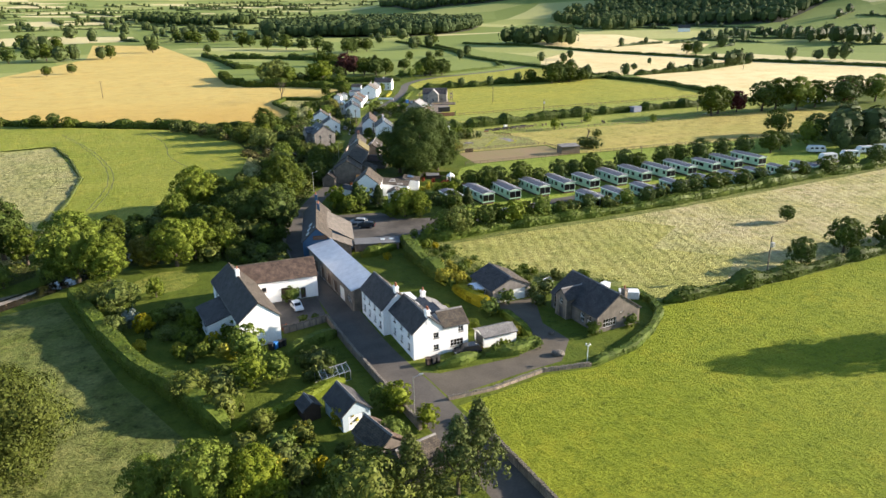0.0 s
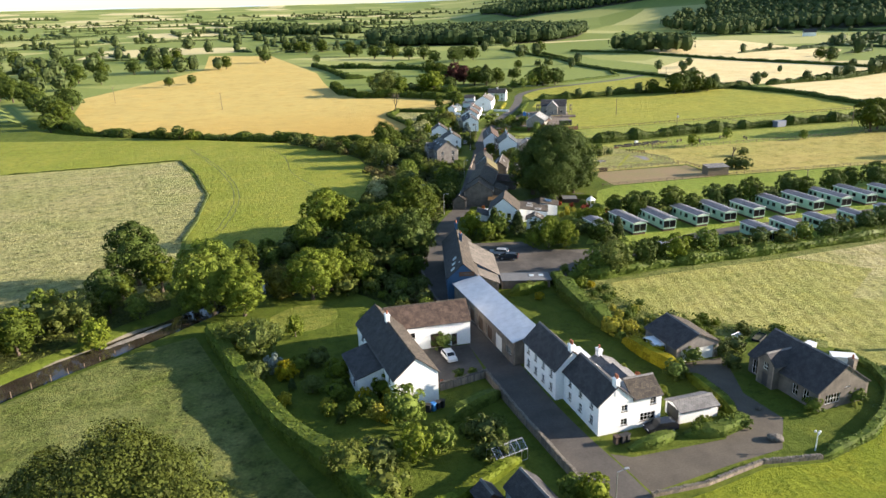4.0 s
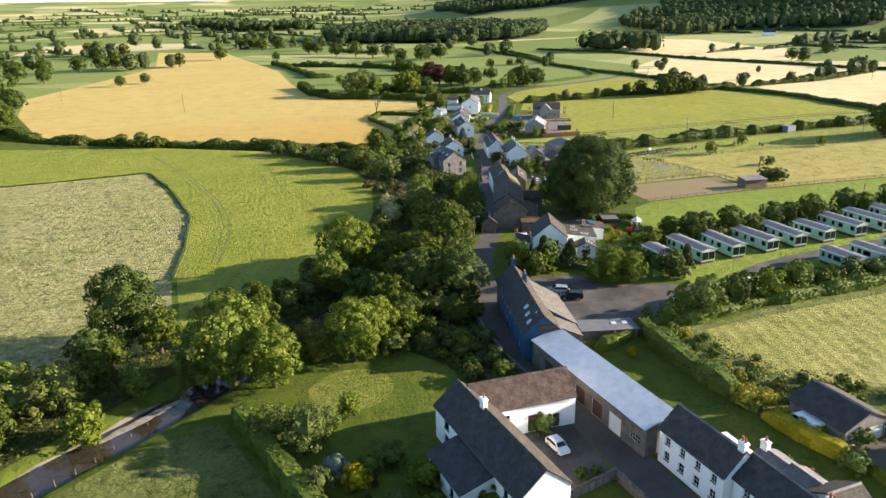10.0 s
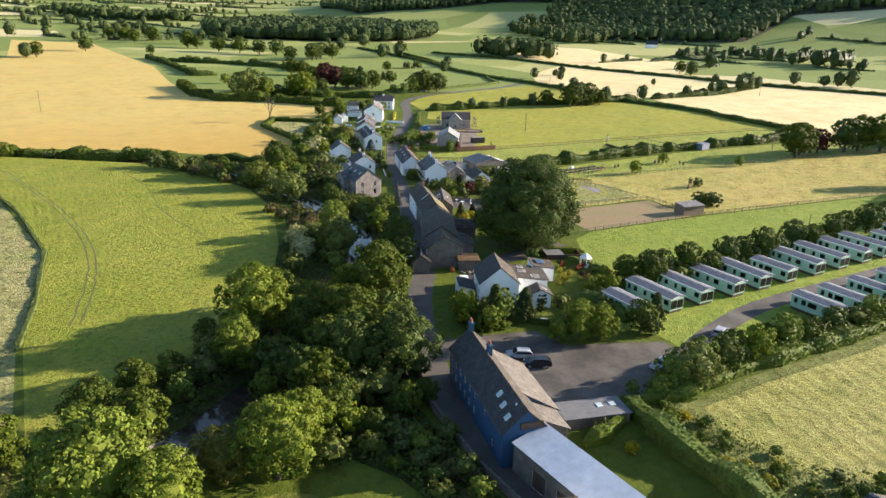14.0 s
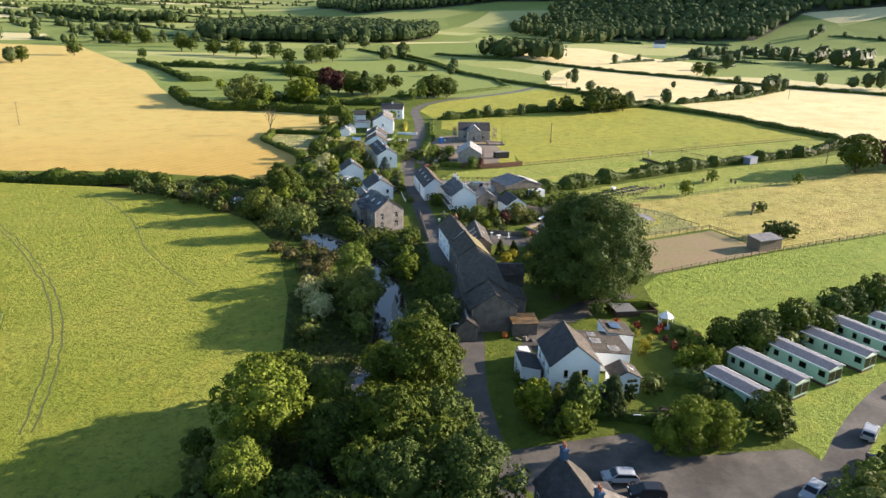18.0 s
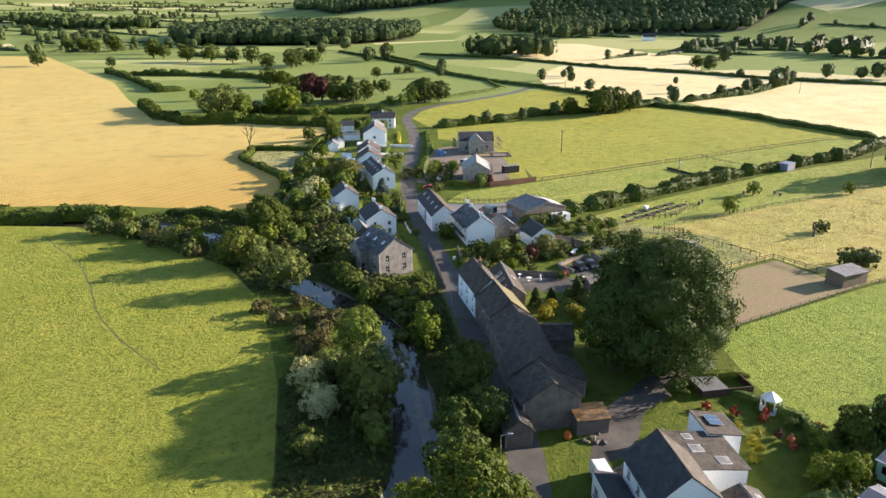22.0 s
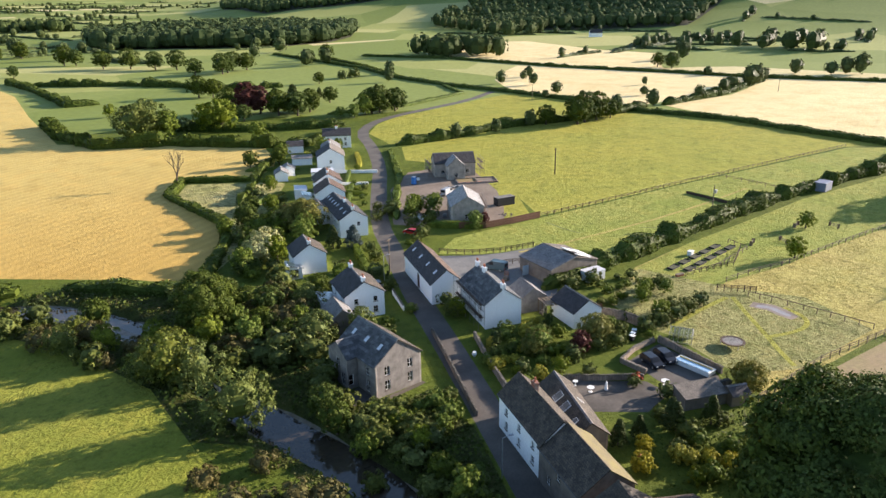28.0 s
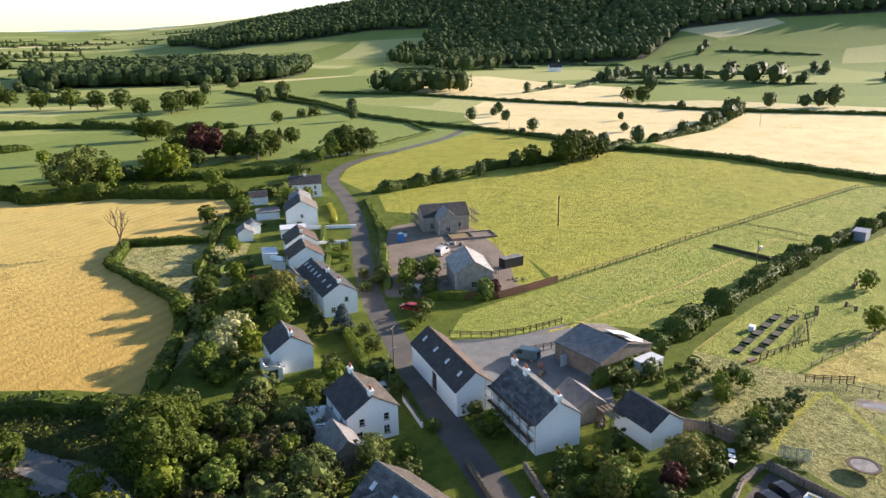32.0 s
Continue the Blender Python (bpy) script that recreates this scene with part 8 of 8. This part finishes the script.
# roofless black-walled pen in the garden
pen = thing("garden_pen", "roofless dark timber pen", "pen", pose(86.6, 194.8, 0, 0, 0, -22))
for a in ((-4, 4, -2.2, -2.05), (-4, 4, 2.05, 2.2), (-4, -3.85, -2.05, 2.05), (3.85, 4, -2.05, 2.05), (-0.08, 0.08, -2.05, 2.05)):
    part("wall", box(*a, -0.3, 1.05), M["dark_wood"], pen)

# ---- distant hills on the horizon: a backdrop that glows pale blue for haze ----
m = bpy.data.materials.new("hazy_hills_glow")
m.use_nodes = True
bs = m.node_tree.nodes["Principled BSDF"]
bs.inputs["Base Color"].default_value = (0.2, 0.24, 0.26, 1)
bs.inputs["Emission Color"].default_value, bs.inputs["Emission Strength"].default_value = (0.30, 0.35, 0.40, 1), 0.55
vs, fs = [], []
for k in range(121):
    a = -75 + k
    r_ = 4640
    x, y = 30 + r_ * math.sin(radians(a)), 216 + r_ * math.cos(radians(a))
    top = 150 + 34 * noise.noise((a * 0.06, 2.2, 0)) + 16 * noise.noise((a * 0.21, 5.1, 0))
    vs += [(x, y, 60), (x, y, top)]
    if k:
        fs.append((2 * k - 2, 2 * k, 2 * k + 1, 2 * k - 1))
tagged(new("backdrop", mesh_of("backdrop", vs, fs, (m,), None, True)), "backdrop of distant hills with a pale blue haze glow", "backdrop", kind="structure")
# ---- small things of the village ----
# inn sign, flashing and vents
sign = thing("inn_sign", "dark framed sign board on the blue gable", "sign", pose(33.05, 135.2, 5.2, 0, 0, -14.8))
part("board", box(-1.4, 1.4, -0.05, 0.05, 0, 0.75, 0.01), M["brown_fence"], sign)
for a in ((-1.45, 1.45, -0.05, 0.02), (-1.45, 1.45, 0.73, 0.8), (-1.45, -1.38, 0.02, 0.73), (1.38, 1.45, 0.02, 0.73)):
    part("frame", box(a[0], a[1], -0.08, 0.06, a[2], a[3]), M["dark_wood"], sign)
for z, w in ((0.46, 1.0), (0.2, 0.55)):
    part("lettering", box(-w, w, -0.062, -0.05, z, z + 0.13), M["worn_slate"], sign, "pale unreadable lettering bar")
motor = car(56.2, 187.6, 157, "white", "white camper van beside the white house", "van", True)
pen_roof = part("roof", box(-4.1, -0.05, -2.3, 2.3, 1.05, 1.15), M["flat_felt"], pen)


def pot(x, y, r, h, mat, label):
    ob = thing("plant_pot", label, "plant pot", pose(x, y, height(x, y, False)))
    bm = add_tube(bmesh.new(), (0, 0, 0), (0, 0, h * 0.55), r * 0.6, r, 12)
    add_tube(bm, (0, 0, h * 0.55), (0, 0, h), r, r * 0.72, 12)
    part("body", bm, M[mat], ob)
    part("rim", add_tube(bmesh.new(), (0, 0, h), (0, 0, h + 0.06), r * 0.8, r * 0.8, 12), M[mat], ob)


M["orange_glaze"] = material("orange_glaze", (0.62, 0.16, 0.03), (0.55, 0.13, 0.03), rough=0.45, scale=2, bump=0)
pot(58.9, 197.0, 0.55, 0.9, "orange_glaze", "large bright orange glazed garden pot")
pot(82.6, 229.4, 0.35, 0.6, "terracotta", "weathered terracotta garden plant pot")
pot(84.0, 262.6, 0.4, 0.7, "pale_plastic", "pale garden pot by the roadside wall")
rg = np.random.default_rng(5)


def rubble(x, y, n, spread, label, mat="stone_cap", size=0.35):
    """A loose heap of blocks, each turned its own way."""
    ob = thing("rubble_heap", label, "rubble", pose(x, y, height(x, y, False)))
    for k in range(n):
        s = size * rg.uniform(0.5, 1.2)
        bm = bmesh.new()
        bmesh.ops.create_icosphere(bm, subdivisions=1, radius=s)
        for v in bm.verts:
            v.co = Vector((v.co.x * 1.2, v.co.y, v.co.z * 0.7)) * (1 + 0.35 * noise.noise(v.co * 3 + Vector((k, x, y))))
        part("stone", bm, M[mat], ob, m=pose(rg.normal(0, spread), rg.normal(0, spread), s * 0.35, 0, 0, rg.uniform(0, 360)))
    return ob


rubble(61.6, 195.4, 12, 0.9, "scatter of pale stones by the barn")
rubble(123.5, 331.5, 14, 0.9, "heap of pale sacks and rubble on the plot", "pale_plastic", 0.45)
rubble(150.5, 350.5, 12, 1.0, "heap of builders' stone by the new house", "new_slate", 0.5)
rubble(141.0, 318.5, 10, 0.8, "heap of offcut stone by the fence")
rubble(105.5, 268.0, 10, 0.7, "heap of pale building rubble")


def pallet(x, y, ang, load, label):
    """A timber pallet with stacked blocks."""
    ob = thing("pallet", label, "pallet", pose(x, y, height(x, y, False), 0, 0, ang))
    for k in range(5):
        part("slat", box(-0.6, 0.6, -0.5 + 0.22 * k, -0.38 + 0.22 * k, 0.1, 0.13), M["wood"], ob)
    for k in (-0.5, 0, 0.5):
        part("bearer", box(k - 0.05, k + 0.05, -0.5, 0.5, 0, 0.1), M["wood"], ob)
    for k in range(3):
        part("block_layer", box(-0.52 + 0.02 * k, 0.52 - 0.02 * k, -0.45, 0.45, 0.14 + 0.25 * k, 0.37 + 0.25 * k, 0.02), M[load], ob)


for k, (x, y, a, l) in enumerate(((147.5, 343, 10, "stone_cap"), (149.2, 344.6, 40, "new_slate"), (146.2, 341.2, 0, "brick_red"), (151.5, 347.5, 20, "stone_cap"), (139, 336, 30, "stone_cap"), (140.8, 338.2, 25, "pale_plastic"),
                                 (128.2, 327.6, 50, "new_slate"), (148, 367.5, 10, "stone_cap"), (146.2, 364.8, 60, "pale_plastic"), (110, 283.5, 15, "stone_cap"), (112, 285.6, 40, "brick_red"))):
    pallet(x, y, a, l, "timber pallet of stacked building blocks" if k % 2 else "timber pallet with a block stack")

# low foundation walls of a third new house
found = thing("foundation", "low block foundation walls of an unbuilt house", "foundation", pose(160, 352.4, height(160, 352, False), 0, 0, -28))
for a in ((-6.5, 6.5, -3.2, -2.8), (-6.5, 6.5, 2.8, 3.2), (-6.5, -6.1, -2.8, 2.8), (6.1, 6.5, -2.8, 2.8), (-0.2, 0.2, -2.8, 2.8)):
    part("foundation_wall", box(*a, -0.3, 0.5, 0.02), M["brick_red" if a[2] < -3 else "stone_cap"], found)
for x0, x1, mat in ((-6.1, -0.2, "earth"), (0.2, 6.1, "site_earth")):
    part("floor_slab", box(x0, x1, -2.8, 2.8, -0.3, 0.22), M[mat], found)
# timber loading deck beside the cottage under repair
deck = thing("timber_platform", "rough timber platform stacked with planks", "platform", pose(104.6, 266.3, 0, 0, 0, 71.5))
for sx in (-1.6, 0, 1.6):
    for sy in (-1.3, 1.3):
        part("post", box(sx - 0.06, sx + 0.06, sy - 0.06, sy + 0.06, 0, 2.6), M["wood"], deck)
for k in range(12):
    part("plank", box(-1.9 + rg.uniform(-0.3, 0.3), 1.9 + rg.uniform(-0.3, 0.3), -1.4 + 0.235 * k, -1.2 + 0.235 * k, 2.6 + 0.05 * (k % 3), 2.65 + 0.05 * (k % 3)), M["wood"], deck)
for k in range(5):
    part("brace", add_tube(bmesh.new(), (-1.7 + 0.8 * k, -1.5, 0.1), (-1.3 + 0.8 * k, -1.45, 3.4), 0.04, 0.04, 5), M["wood"], deck)
# patched end of the farm shed; the black piece paints the dark of a roof hole
patch = thing("roof_sheeting", "loose white sheeting round a black patch for a roof hole", "sheeting", pose(124.7, 277.6, 4.15, 0, 19, 83 - 90))
for k, (a, mat) in enumerate((((-2.6, 1.2, -2.6, -1.5), "pale_plastic"), ((-2.6, -0.6, -1.4, 0.6), "black"), ((-0.5, 2.6, -1.4, 0.6), "pale_plastic"), ((-2.5, 2.6, 0.7, 2.9), "pale_plastic"))):
    part("sheet", box(*a, 0.0, 0.09 + 0.03 * k, 0.02), M[mat], patch)
simple_box("lean_to", "white-walled pen at the end of the farm shed", "shed", 124.0, 272.9, -7, 4.6, 2.6, 2.0, "pale_plastic", "sheet", "roof")
part("blue_door", box(-0.9, 0.9, -0.05, 0.05, 0, 2.1), M["pale_blue"], thing("yard_door", "pale blue boarded yard door", "door", pose(115.3, 283.2, 0, 0, 0, -7)))


def hurdle(x, y, ang):
    """A small wooden jump for horses: two stands and poles."""
    ob = thing("jump", "small timber horse jump in the pasture", "horse jump", pose(x, y, height(x, y, False), 0, 0, ang), "horse jumps")
    for s in (-1, 1):
        part("stand", box(s * 1.3 - 0.05, s * 1.3 + 0.05, -0.35, 0.35, 0, 1.1), M["wood"], ob)
    for z in (0.3, 0.6, 0.9):
        part("pole", add_tube(bmesh.new(), (-1.3, 0, z), (1.3, 0, z), 0.06, 0.06, 6), M["wood"], ob)


for x, y, a in ((168.6, 263.8, 20), (175.5, 260, 60), (189.6, 264.2, 10), (196, 258, 70)):
    hurdle(x, y, a)
fence([(137.8, 253.4), (139.4, 251.4), (141, 249.6), (142.4, 248)], "heavy dark timber gate fence", 1.3, 1.4, 3, "dark_wood")
fence([(139.5, 261.5), (150, 260.4), (164, 262.4), (165.6, 268)], "thin wire fence round the vegetable garden", 2.2, 1.0, 1)
simple_box("compost_bin", "white plastic compost bin by the beds", "bin", 151.6, 268.6, 10, 1.3, 1.0, 0.9, "pale_plastic")
simple_box("planter", "orange-brown timber planter by the beds", "planter", 139.0, 262.6, -10, 2.0, 0.7, 0.4, "terracotta", "wood")
for k, (x, y) in enumerate(((107.8, 250.2), (108.8, 250.8), (109.9, 251.4))):
    simple_box("water_butt", "black drum with a pale lid", "drum", x, y, 20 * k, 0.7, 0.7, 0.9, "black", "pale_plastic")

# cladding strips on the covered trailer
cover = thing("tarpaulin", "pale blue ribbed trailer cover", "cover", pose(107.5, 238.2, 0.79, 0, 0, -89))
for k in range(7):
    part("rib", box(-2.7 + 0.8 * k, -2.0 + 0.8 * k, -0.9, 0.1, 0, 0.07, 0.01), M["sky_blue"], cover)
part("roller", add_tube(bmesh.new(), (-2.75, 0.3, 0.12), (2.8, 0.3, 0.12), 0.12, 0.12, 8), M["yellow_plastic"], cover, "straw-yellow roller")
simple_box("trailer", "flat white boat trailer under a ribbed cover", "trailer", 107.5, 238.2, -89, 6.0, 1.9, 0.7, "pale_plastic")

# gardens and drives of the far row
stone_wall([(130.5, 391.5), (136, 387.2), (142, 382.6)], 0.35, 1.0, "white-painted front garden wall", cap=False, mat="white")
stone_wall([(121.5, 378.5), (127, 374.5), (131.5, 371.5)], 0.3, 0.8, "pale garden wall", cap=False, mat="white")
building("garage", "flat pale-roofed garage beside the row", "garage", 124.5, 388.5, -28, 7.0, 4.4, 2.4, 2.6, "white", "sheet", mono=True)
building("garage", "small white garage with pale grey roof", "garage", 113.0, 395.0, 66, 6.0, 4.0, 2.5, 3.7, "white", "grey_slate", "grey_slate")
building("cottage_wing", "low flat-roofed white extension", "house wing", 108.2, 372.0, 66, 6.0, 3.4, 2.5, 2.8, "white", "sheet", mono=True)
building("house_wing", "white back wing with panelled dark roof", "house wing", 100.6, 346.2, 74, 6.6, 5.0, 3.8, 5.4, "white", "slate", "slate", skylights=((1, 1.2, 0.5, 1.6, 2.0, "grey_slate"), (1, -1.2, 0.5, 1.6, 2.0, "grey_slate")))
hedge([(118, 368.4), (121.4, 364), (124.4, 360.2)], 1.6, 1.5, "clipped front garden hedge", per=10, size=0.18, rough=0.06)
hedge([(126, 376), (130.6, 382.4), (135.4, 390)], 1.6, 1.6, "clipped roadside garden hedge", per=10, size=0.18, rough=0.06)
hedge([(141.5, 393), (146.5, 402), (152, 413)], 1.8, 1.5, "yellow-green clipped roadside hedge", "gold", per=8, size=0.2, rough=0.08)
hedge([(86, 367), (95, 372.5), (106, 378.5)], 1.6, 1.5, "dark back garden hedge", per=8, size=0.22)
hedge([(90, 374), (101, 391), (112, 409), (122, 422)], 2.6, 2.2, "dark back garden hedge along the corn", "oak", per=5, size=0.3, rough=0.3)
hedge([(108, 413), (124, 404)], 1.4, 1.5, "clipped green back hedge", per=8, size=0.2)
for item in """shrub 121 372 1.8; shrub 124 370 1.6; bush 127 366.5 2.2; ash2 104 384 5; bush 98 380 3; ash2 95 363 5; bush 100 368 3; oak2 90 365 5; bush 147 419 3; ash2 150 423 5; ash2 144 424 6; bush 138 420 3; oak2 122 416 6; oak2 112 418 6; ash2 127 424 6; bush 131 396 2; shrub 139 391 1.8;
ash2 121 333 5; ash2 124 336 5.6; bush 127 338 4; ash2 129 334 5; bush 118 339 3; ash2 132 337 4.4; bush 125 329 3; bush 121 342 3; ash2 128.4 315.4 4.6; beech 131.6 315.4 3.4; bush 114 318 3; bush 110 315 2.4; shrub 107 313.6 2;
ash2 83 303 4.6; bush 80 300 3; oak2 76 300 5; willow 72 296 5; oak2 65 298 6; bush 69 303 4; oak2 63 302.9 5; bush 58 279 3.6; oak2 61 292 5; ash2 66.6 288.6 5; oak2 70 276 4; bush 63.6 272 3.4; bush 59 268 3.4; oak2 57 262 5; bush 60 262 3; bush 76 276 3; shrub 79 279.6 2.4; bush 89 295 2.6; ash2 91.6 276.6 3.6;
shrub 99.4 259 2.2; shrub 93 265 2.6; sallow 102.8 254 5; sallow 92 257 4.4; beech 97.8 252.6 4; bush 107.6 252.4 2.6; sallow 107.4 229.6 4.6; sallow 110 230 3.6; bush 97.4 235.8 2.2; bush 96.2 240.8 1.6; bush 112.6 251 2.6; bush 116.6 251 3; bush 120.6 250.8 3; bush 125.2 251.4 2.6; ash2 118 252 4; bush 129.4 251.6 2.6; bush 122.6 252.6 3; shrub 84 259.6 1.8; gold 83.6 257 2.2; bush 104.6 250.6 2.4; bush 101 251.6 2.4; flower 97.6 241.4 1.4; bush 93.6 247 1.8; shrub 87 248 2;
gold 81 227.4 2.6; gold 84.6 230 2; gold 86.4 224.6 2; conifer 82.6 232.6 4; conifer 91.4 231 4.6; shrub 90.6 226.4 2.2; bush 79.4 234 2;
oak 53 211.4 9.5; oak2 50.4 203.6 7; bush 29 211.6 4; ash2 57 251.6 4; bush 58.4 239.6 3; oak2 56.4 258 5; ash2 62.6 247.6 3.6; bush 54.6 246 2.6; bush 55.6 235 3; oak2 61 240.6 4;
oak 26 173 11; ash2 24 132 3.4; bush 25 137 3; ash2 22.4 143 3.6; bush 21 147.6 3; willow 17 146 3; bush 12 147 4; oak2 14 152.6 6; oak2 18.4 192 9; oak 29 161.4 11; ash 33 190.6 9; ash 9.6 150 9; oak2 19 149.4 4; oak2 25 152 5; oak2 28.6 153.4 4; bush 22 146 3; bush 26.6 144 3; oak2 -7 162.6 7; bush -1 175.6 4; oak2 6 187 4; oak2 14 163 8; oak2 20 168 9; oak 20 178 10; oak2 29 168 9; oak2 17 156 6;
ash 61 159 7.6; ash 64.6 157.6 6.6; ash2 57.6 160 5; oak2 73.4 156.8 6; ash2 47.6 174 6.4; conifer 52.4 171.4 7.6; bluefir 57.8 171 5; bush 74.6 155.6 3; bush 83 172.6 3; ash2 77 174 4; ash2 80.6 172 4.4; oak2 88 176 6; oak2 92.6 174 7""".replace("\n", " ").split(";"):
    key, *v = item.split()
    v = list(map(float, v))
    plant(key, *v, 1.0 + 0.15 * noise.noise((v[0], v[1], 2)))
bank = thing("earth_bank", "dark-faced earth bank with timber edge in the paddock", "bank", pose(197.2, 292.8, height(197, 293, False) - 0.05, 0, 0, 86))
bm = bmesh.new()
lo = [bm.verts.new(p) for p in ((-7.6, -0.9, 0), (7.6, -0.9, 0), (7.6, 3.6, 0), (-7.6, 3.6, 0))]
hi = [bm.verts.new(p) for p in ((-7.2, -0.7, 0.9), (7.2, -0.7, 0.9), (7.2, -0.2, 0.95), (-7.2, -0.2, 0.95))]
bm.faces.new(hi), bm.faces.new(lo[::-1])
for k in range(4):
    bm.faces.new((lo[k], lo[(k + 1) % 4], hi[(k + 1) % 4], hi[k]))
bmesh.ops.transform(bm, matrix=Matrix.Scale(-1, 4, (0, 1, 0)), verts=bm.verts)
bmesh.ops.recalc_face_normals(bm, faces=bm.faces)
part("mound", bm, M["strip_grass"], bank)
for k in range(8):
    part("sleeper", box(-7.5 + 1.88 * k, -5.65 + 1.88 * k, 0.92, 1.06, 0, 0.8, 0.02), M["dark_wood"], bank)
hedge([(71.4, 173.4), (73.6, 171.4), (75.4, 168), (75.4, 164.5), (73.6, 160.6)], 2.6, 2.6, "dark clipped hedge curving round the garden", per=12, size=0.17, rough=0.06)
hedge([(48.2, 170), (51, 178), (54, 186)], 1.6, 1.3, "dark clipped hedge along the road", per=12, size=0.16, rough=0.15)
hedge([(59.5, 161.5), (62, 165), (58, 169), (53, 172.5)], 1.6, 1.4, "dark hedge between garden and car park", "oak", per=10, size=0.2, rough=0.3)


def round_table(x, y, r=0.55):
    ob = thing("garden_table", "round white garden table on the patio", "table", pose(x, y, height(x, y, False)))
    part("tabletop", add_tube(bmesh.new(), (0, 0, 0.7), (0, 0, 0.74), r, r, 16), M["frame_white"], ob)
    part("stem", add_tube(bmesh.new(), (0, 0, 0.05), (0, 0, 0.7), 0.05, 0.05, 8), M["frame_white"], ob)
    part("foot", add_tube(bmesh.new(), (0, 0, 0), (0, 0, 0.05), r * 0.6, r * 0.5, 12), M["frame_white"], ob)


round_table(90, 243.6)
round_table(89.6, 246.2, 0.4)
round_table(99.9, 238.0, 0.6)


def garden_statue(x, y):
    bm = add_tube(bmesh.new(), (0, 0, 0), (0, 0, 0.5), 0.28, 0.22, 8)
    add_tube(bm, (0, 0, 0.5), (0, 0, 1.1), 0.2, 0.14, 8)
    add_tube(bm, (0, 0, 1.1), (0, 0, 1.45), 0.16, 0.06, 8)
    tagged(new("garden_ornament", bm_mesh("garden_ornament", bm, M["white"])), "plain white stone garden ornament on the patio", "ornament").matrix_basis = pose(x, y, 0)


garden_statue(92.1, 242.5)


def boulder(x, y, r, turn, label):
    """A rounded field stone, half sunk."""
    bm = bmesh.new()
    bmesh.ops.create_icosphere(bm, subdivisions=3, radius=r)
    for v in bm.verts:
        k = 1 + 0.22 * noise.noise(v.co * 1.4 + Vector((x, y, 0))) + 0.06 * noise.noise(v.co * 5)
        v.co = Vector((v.co.x * 1.35, v.co.y * 0.9, v.co.z * 0.75)) * k
    tagged(new("boulder", bm_mesh("boulder", bm, M["stone_cap"])), label, "boulder").matrix_basis = pose(x, y, height(x, y, False) + 0.3 * r, 0, 0, turn)


boulder(54.6, 79.4, 0.75, -35, "large grey rounded boulder at the lawn's edge")
boulder(57.6, 86.0, 0.45, 20, "small grey rounded boulder on the lawn")


# shrubs before the inn's low back wing, and the gravel bars in the river
hedge([(41.6, 134.9), (45, 135.0), (49, 136.4), (52.4, 138.6)], 1.8, 1.9, "dark rounded hedge behind the inn", per=12, size=0.17, rough=0.35)


def gravel_bar(line, width, label):
    """A low pale bar of river stones, with ragged edges."""
    pts = polyline(smooth_line(line), 1.0)
    n_ = len(pts)
    taper = [math.sin(math.pi * (k + 0.3) / n_) ** 0.6 for k in range(n_)]
    vs, fs = [], []
    for k, (x, y) in enumerate(pts):
        l_, r_ = offset_line(pts, 1.0)[k], offset_line(pts, -1.0)[k]
        a, b = (width * 0.5 * taper[k] * (1 + 0.7 * noise.noise((x * 0.6, y * 0.6, q))) for q in (1.0, 7.0))
        vs += [(x + (l_[0] - x) * a, y + (l_[1] - y) * a, -0.95), (x, y, -0.7), (x + (r_[0] - x) * b, y + (r_[1] - y) * b, -0.95)]
        if k:
            i = 3 * k
            fs += [(i - 3, i - 2, i + 1, i), (i - 2, i - 1, i + 2, i + 1)]
    tagged(new("gravel_bar", mesh_of("gravel_bar", vs, fs, (M["shingle"],), None, True)), label, "gravel", kind="structure")


M["shingle"] = material("pale_shingle", (0.30, 0.275, 0.235), (0.2, 0.18, 0.145), scale=1.2, amount=0.9, fine=6, bump=0.6, bump_scale=5)
gravel_bar([(42.6, 205), (44.6, 209), (47.4, 216), (50.4, 222)], 2.2, "pale shingle bar along the river")
gravel_bar([(53.4, 229), (55, 235), (55.6, 240)], 1.6, "pale shingle and shallow riffle in the river")
gravel_bar([(-20.6, 146.6), (-25.6, 143), (-31, 139.4)], 2.6, "grey shingle bank at the river's bend")
gravel_bar([(-46, 128.6), (-54, 121), (-62, 113)], 1.8, "brown shingle bank under the trees")
gravel_bar([(45.6, 302), (41.4, 313), (38, 320)], 2.4, "pale shingle at the river's bend")
gravel_bar([(49.6, 268), (48.6, 275), (48.4, 282)], 1.6, "pale shingle edge of the river")

building("garden_shed", "low stone garden shed with worn lean-to roof", "shed", 99.6, 232.2, -22, 6.6, 3.0, 1.9, 2.5, "brown_stone", "worn_slate", mono=True)
building("garden_shed", "small weathered timber garden shed", "shed", 103.6, 229.2, -22, 2.8, 2.4, 1.8, 2.5, "wood", "slate")
building("courtyard_shed", "stone lean-to of the old barn with slate roof", "shed", 68.2, 207.6, 64, 7.0, 3.6, 2.4, 3.8, "brown_stone", "mossy_slate", mono=True)
for x, y, a in ((72.6, 103.6, 30), (75.4, 101.4, 30)):
    raised_bed(x, y, a)
greenhouse(67.4, 103.2, 20, 2.4, 1.8, 1.2, 1.8)
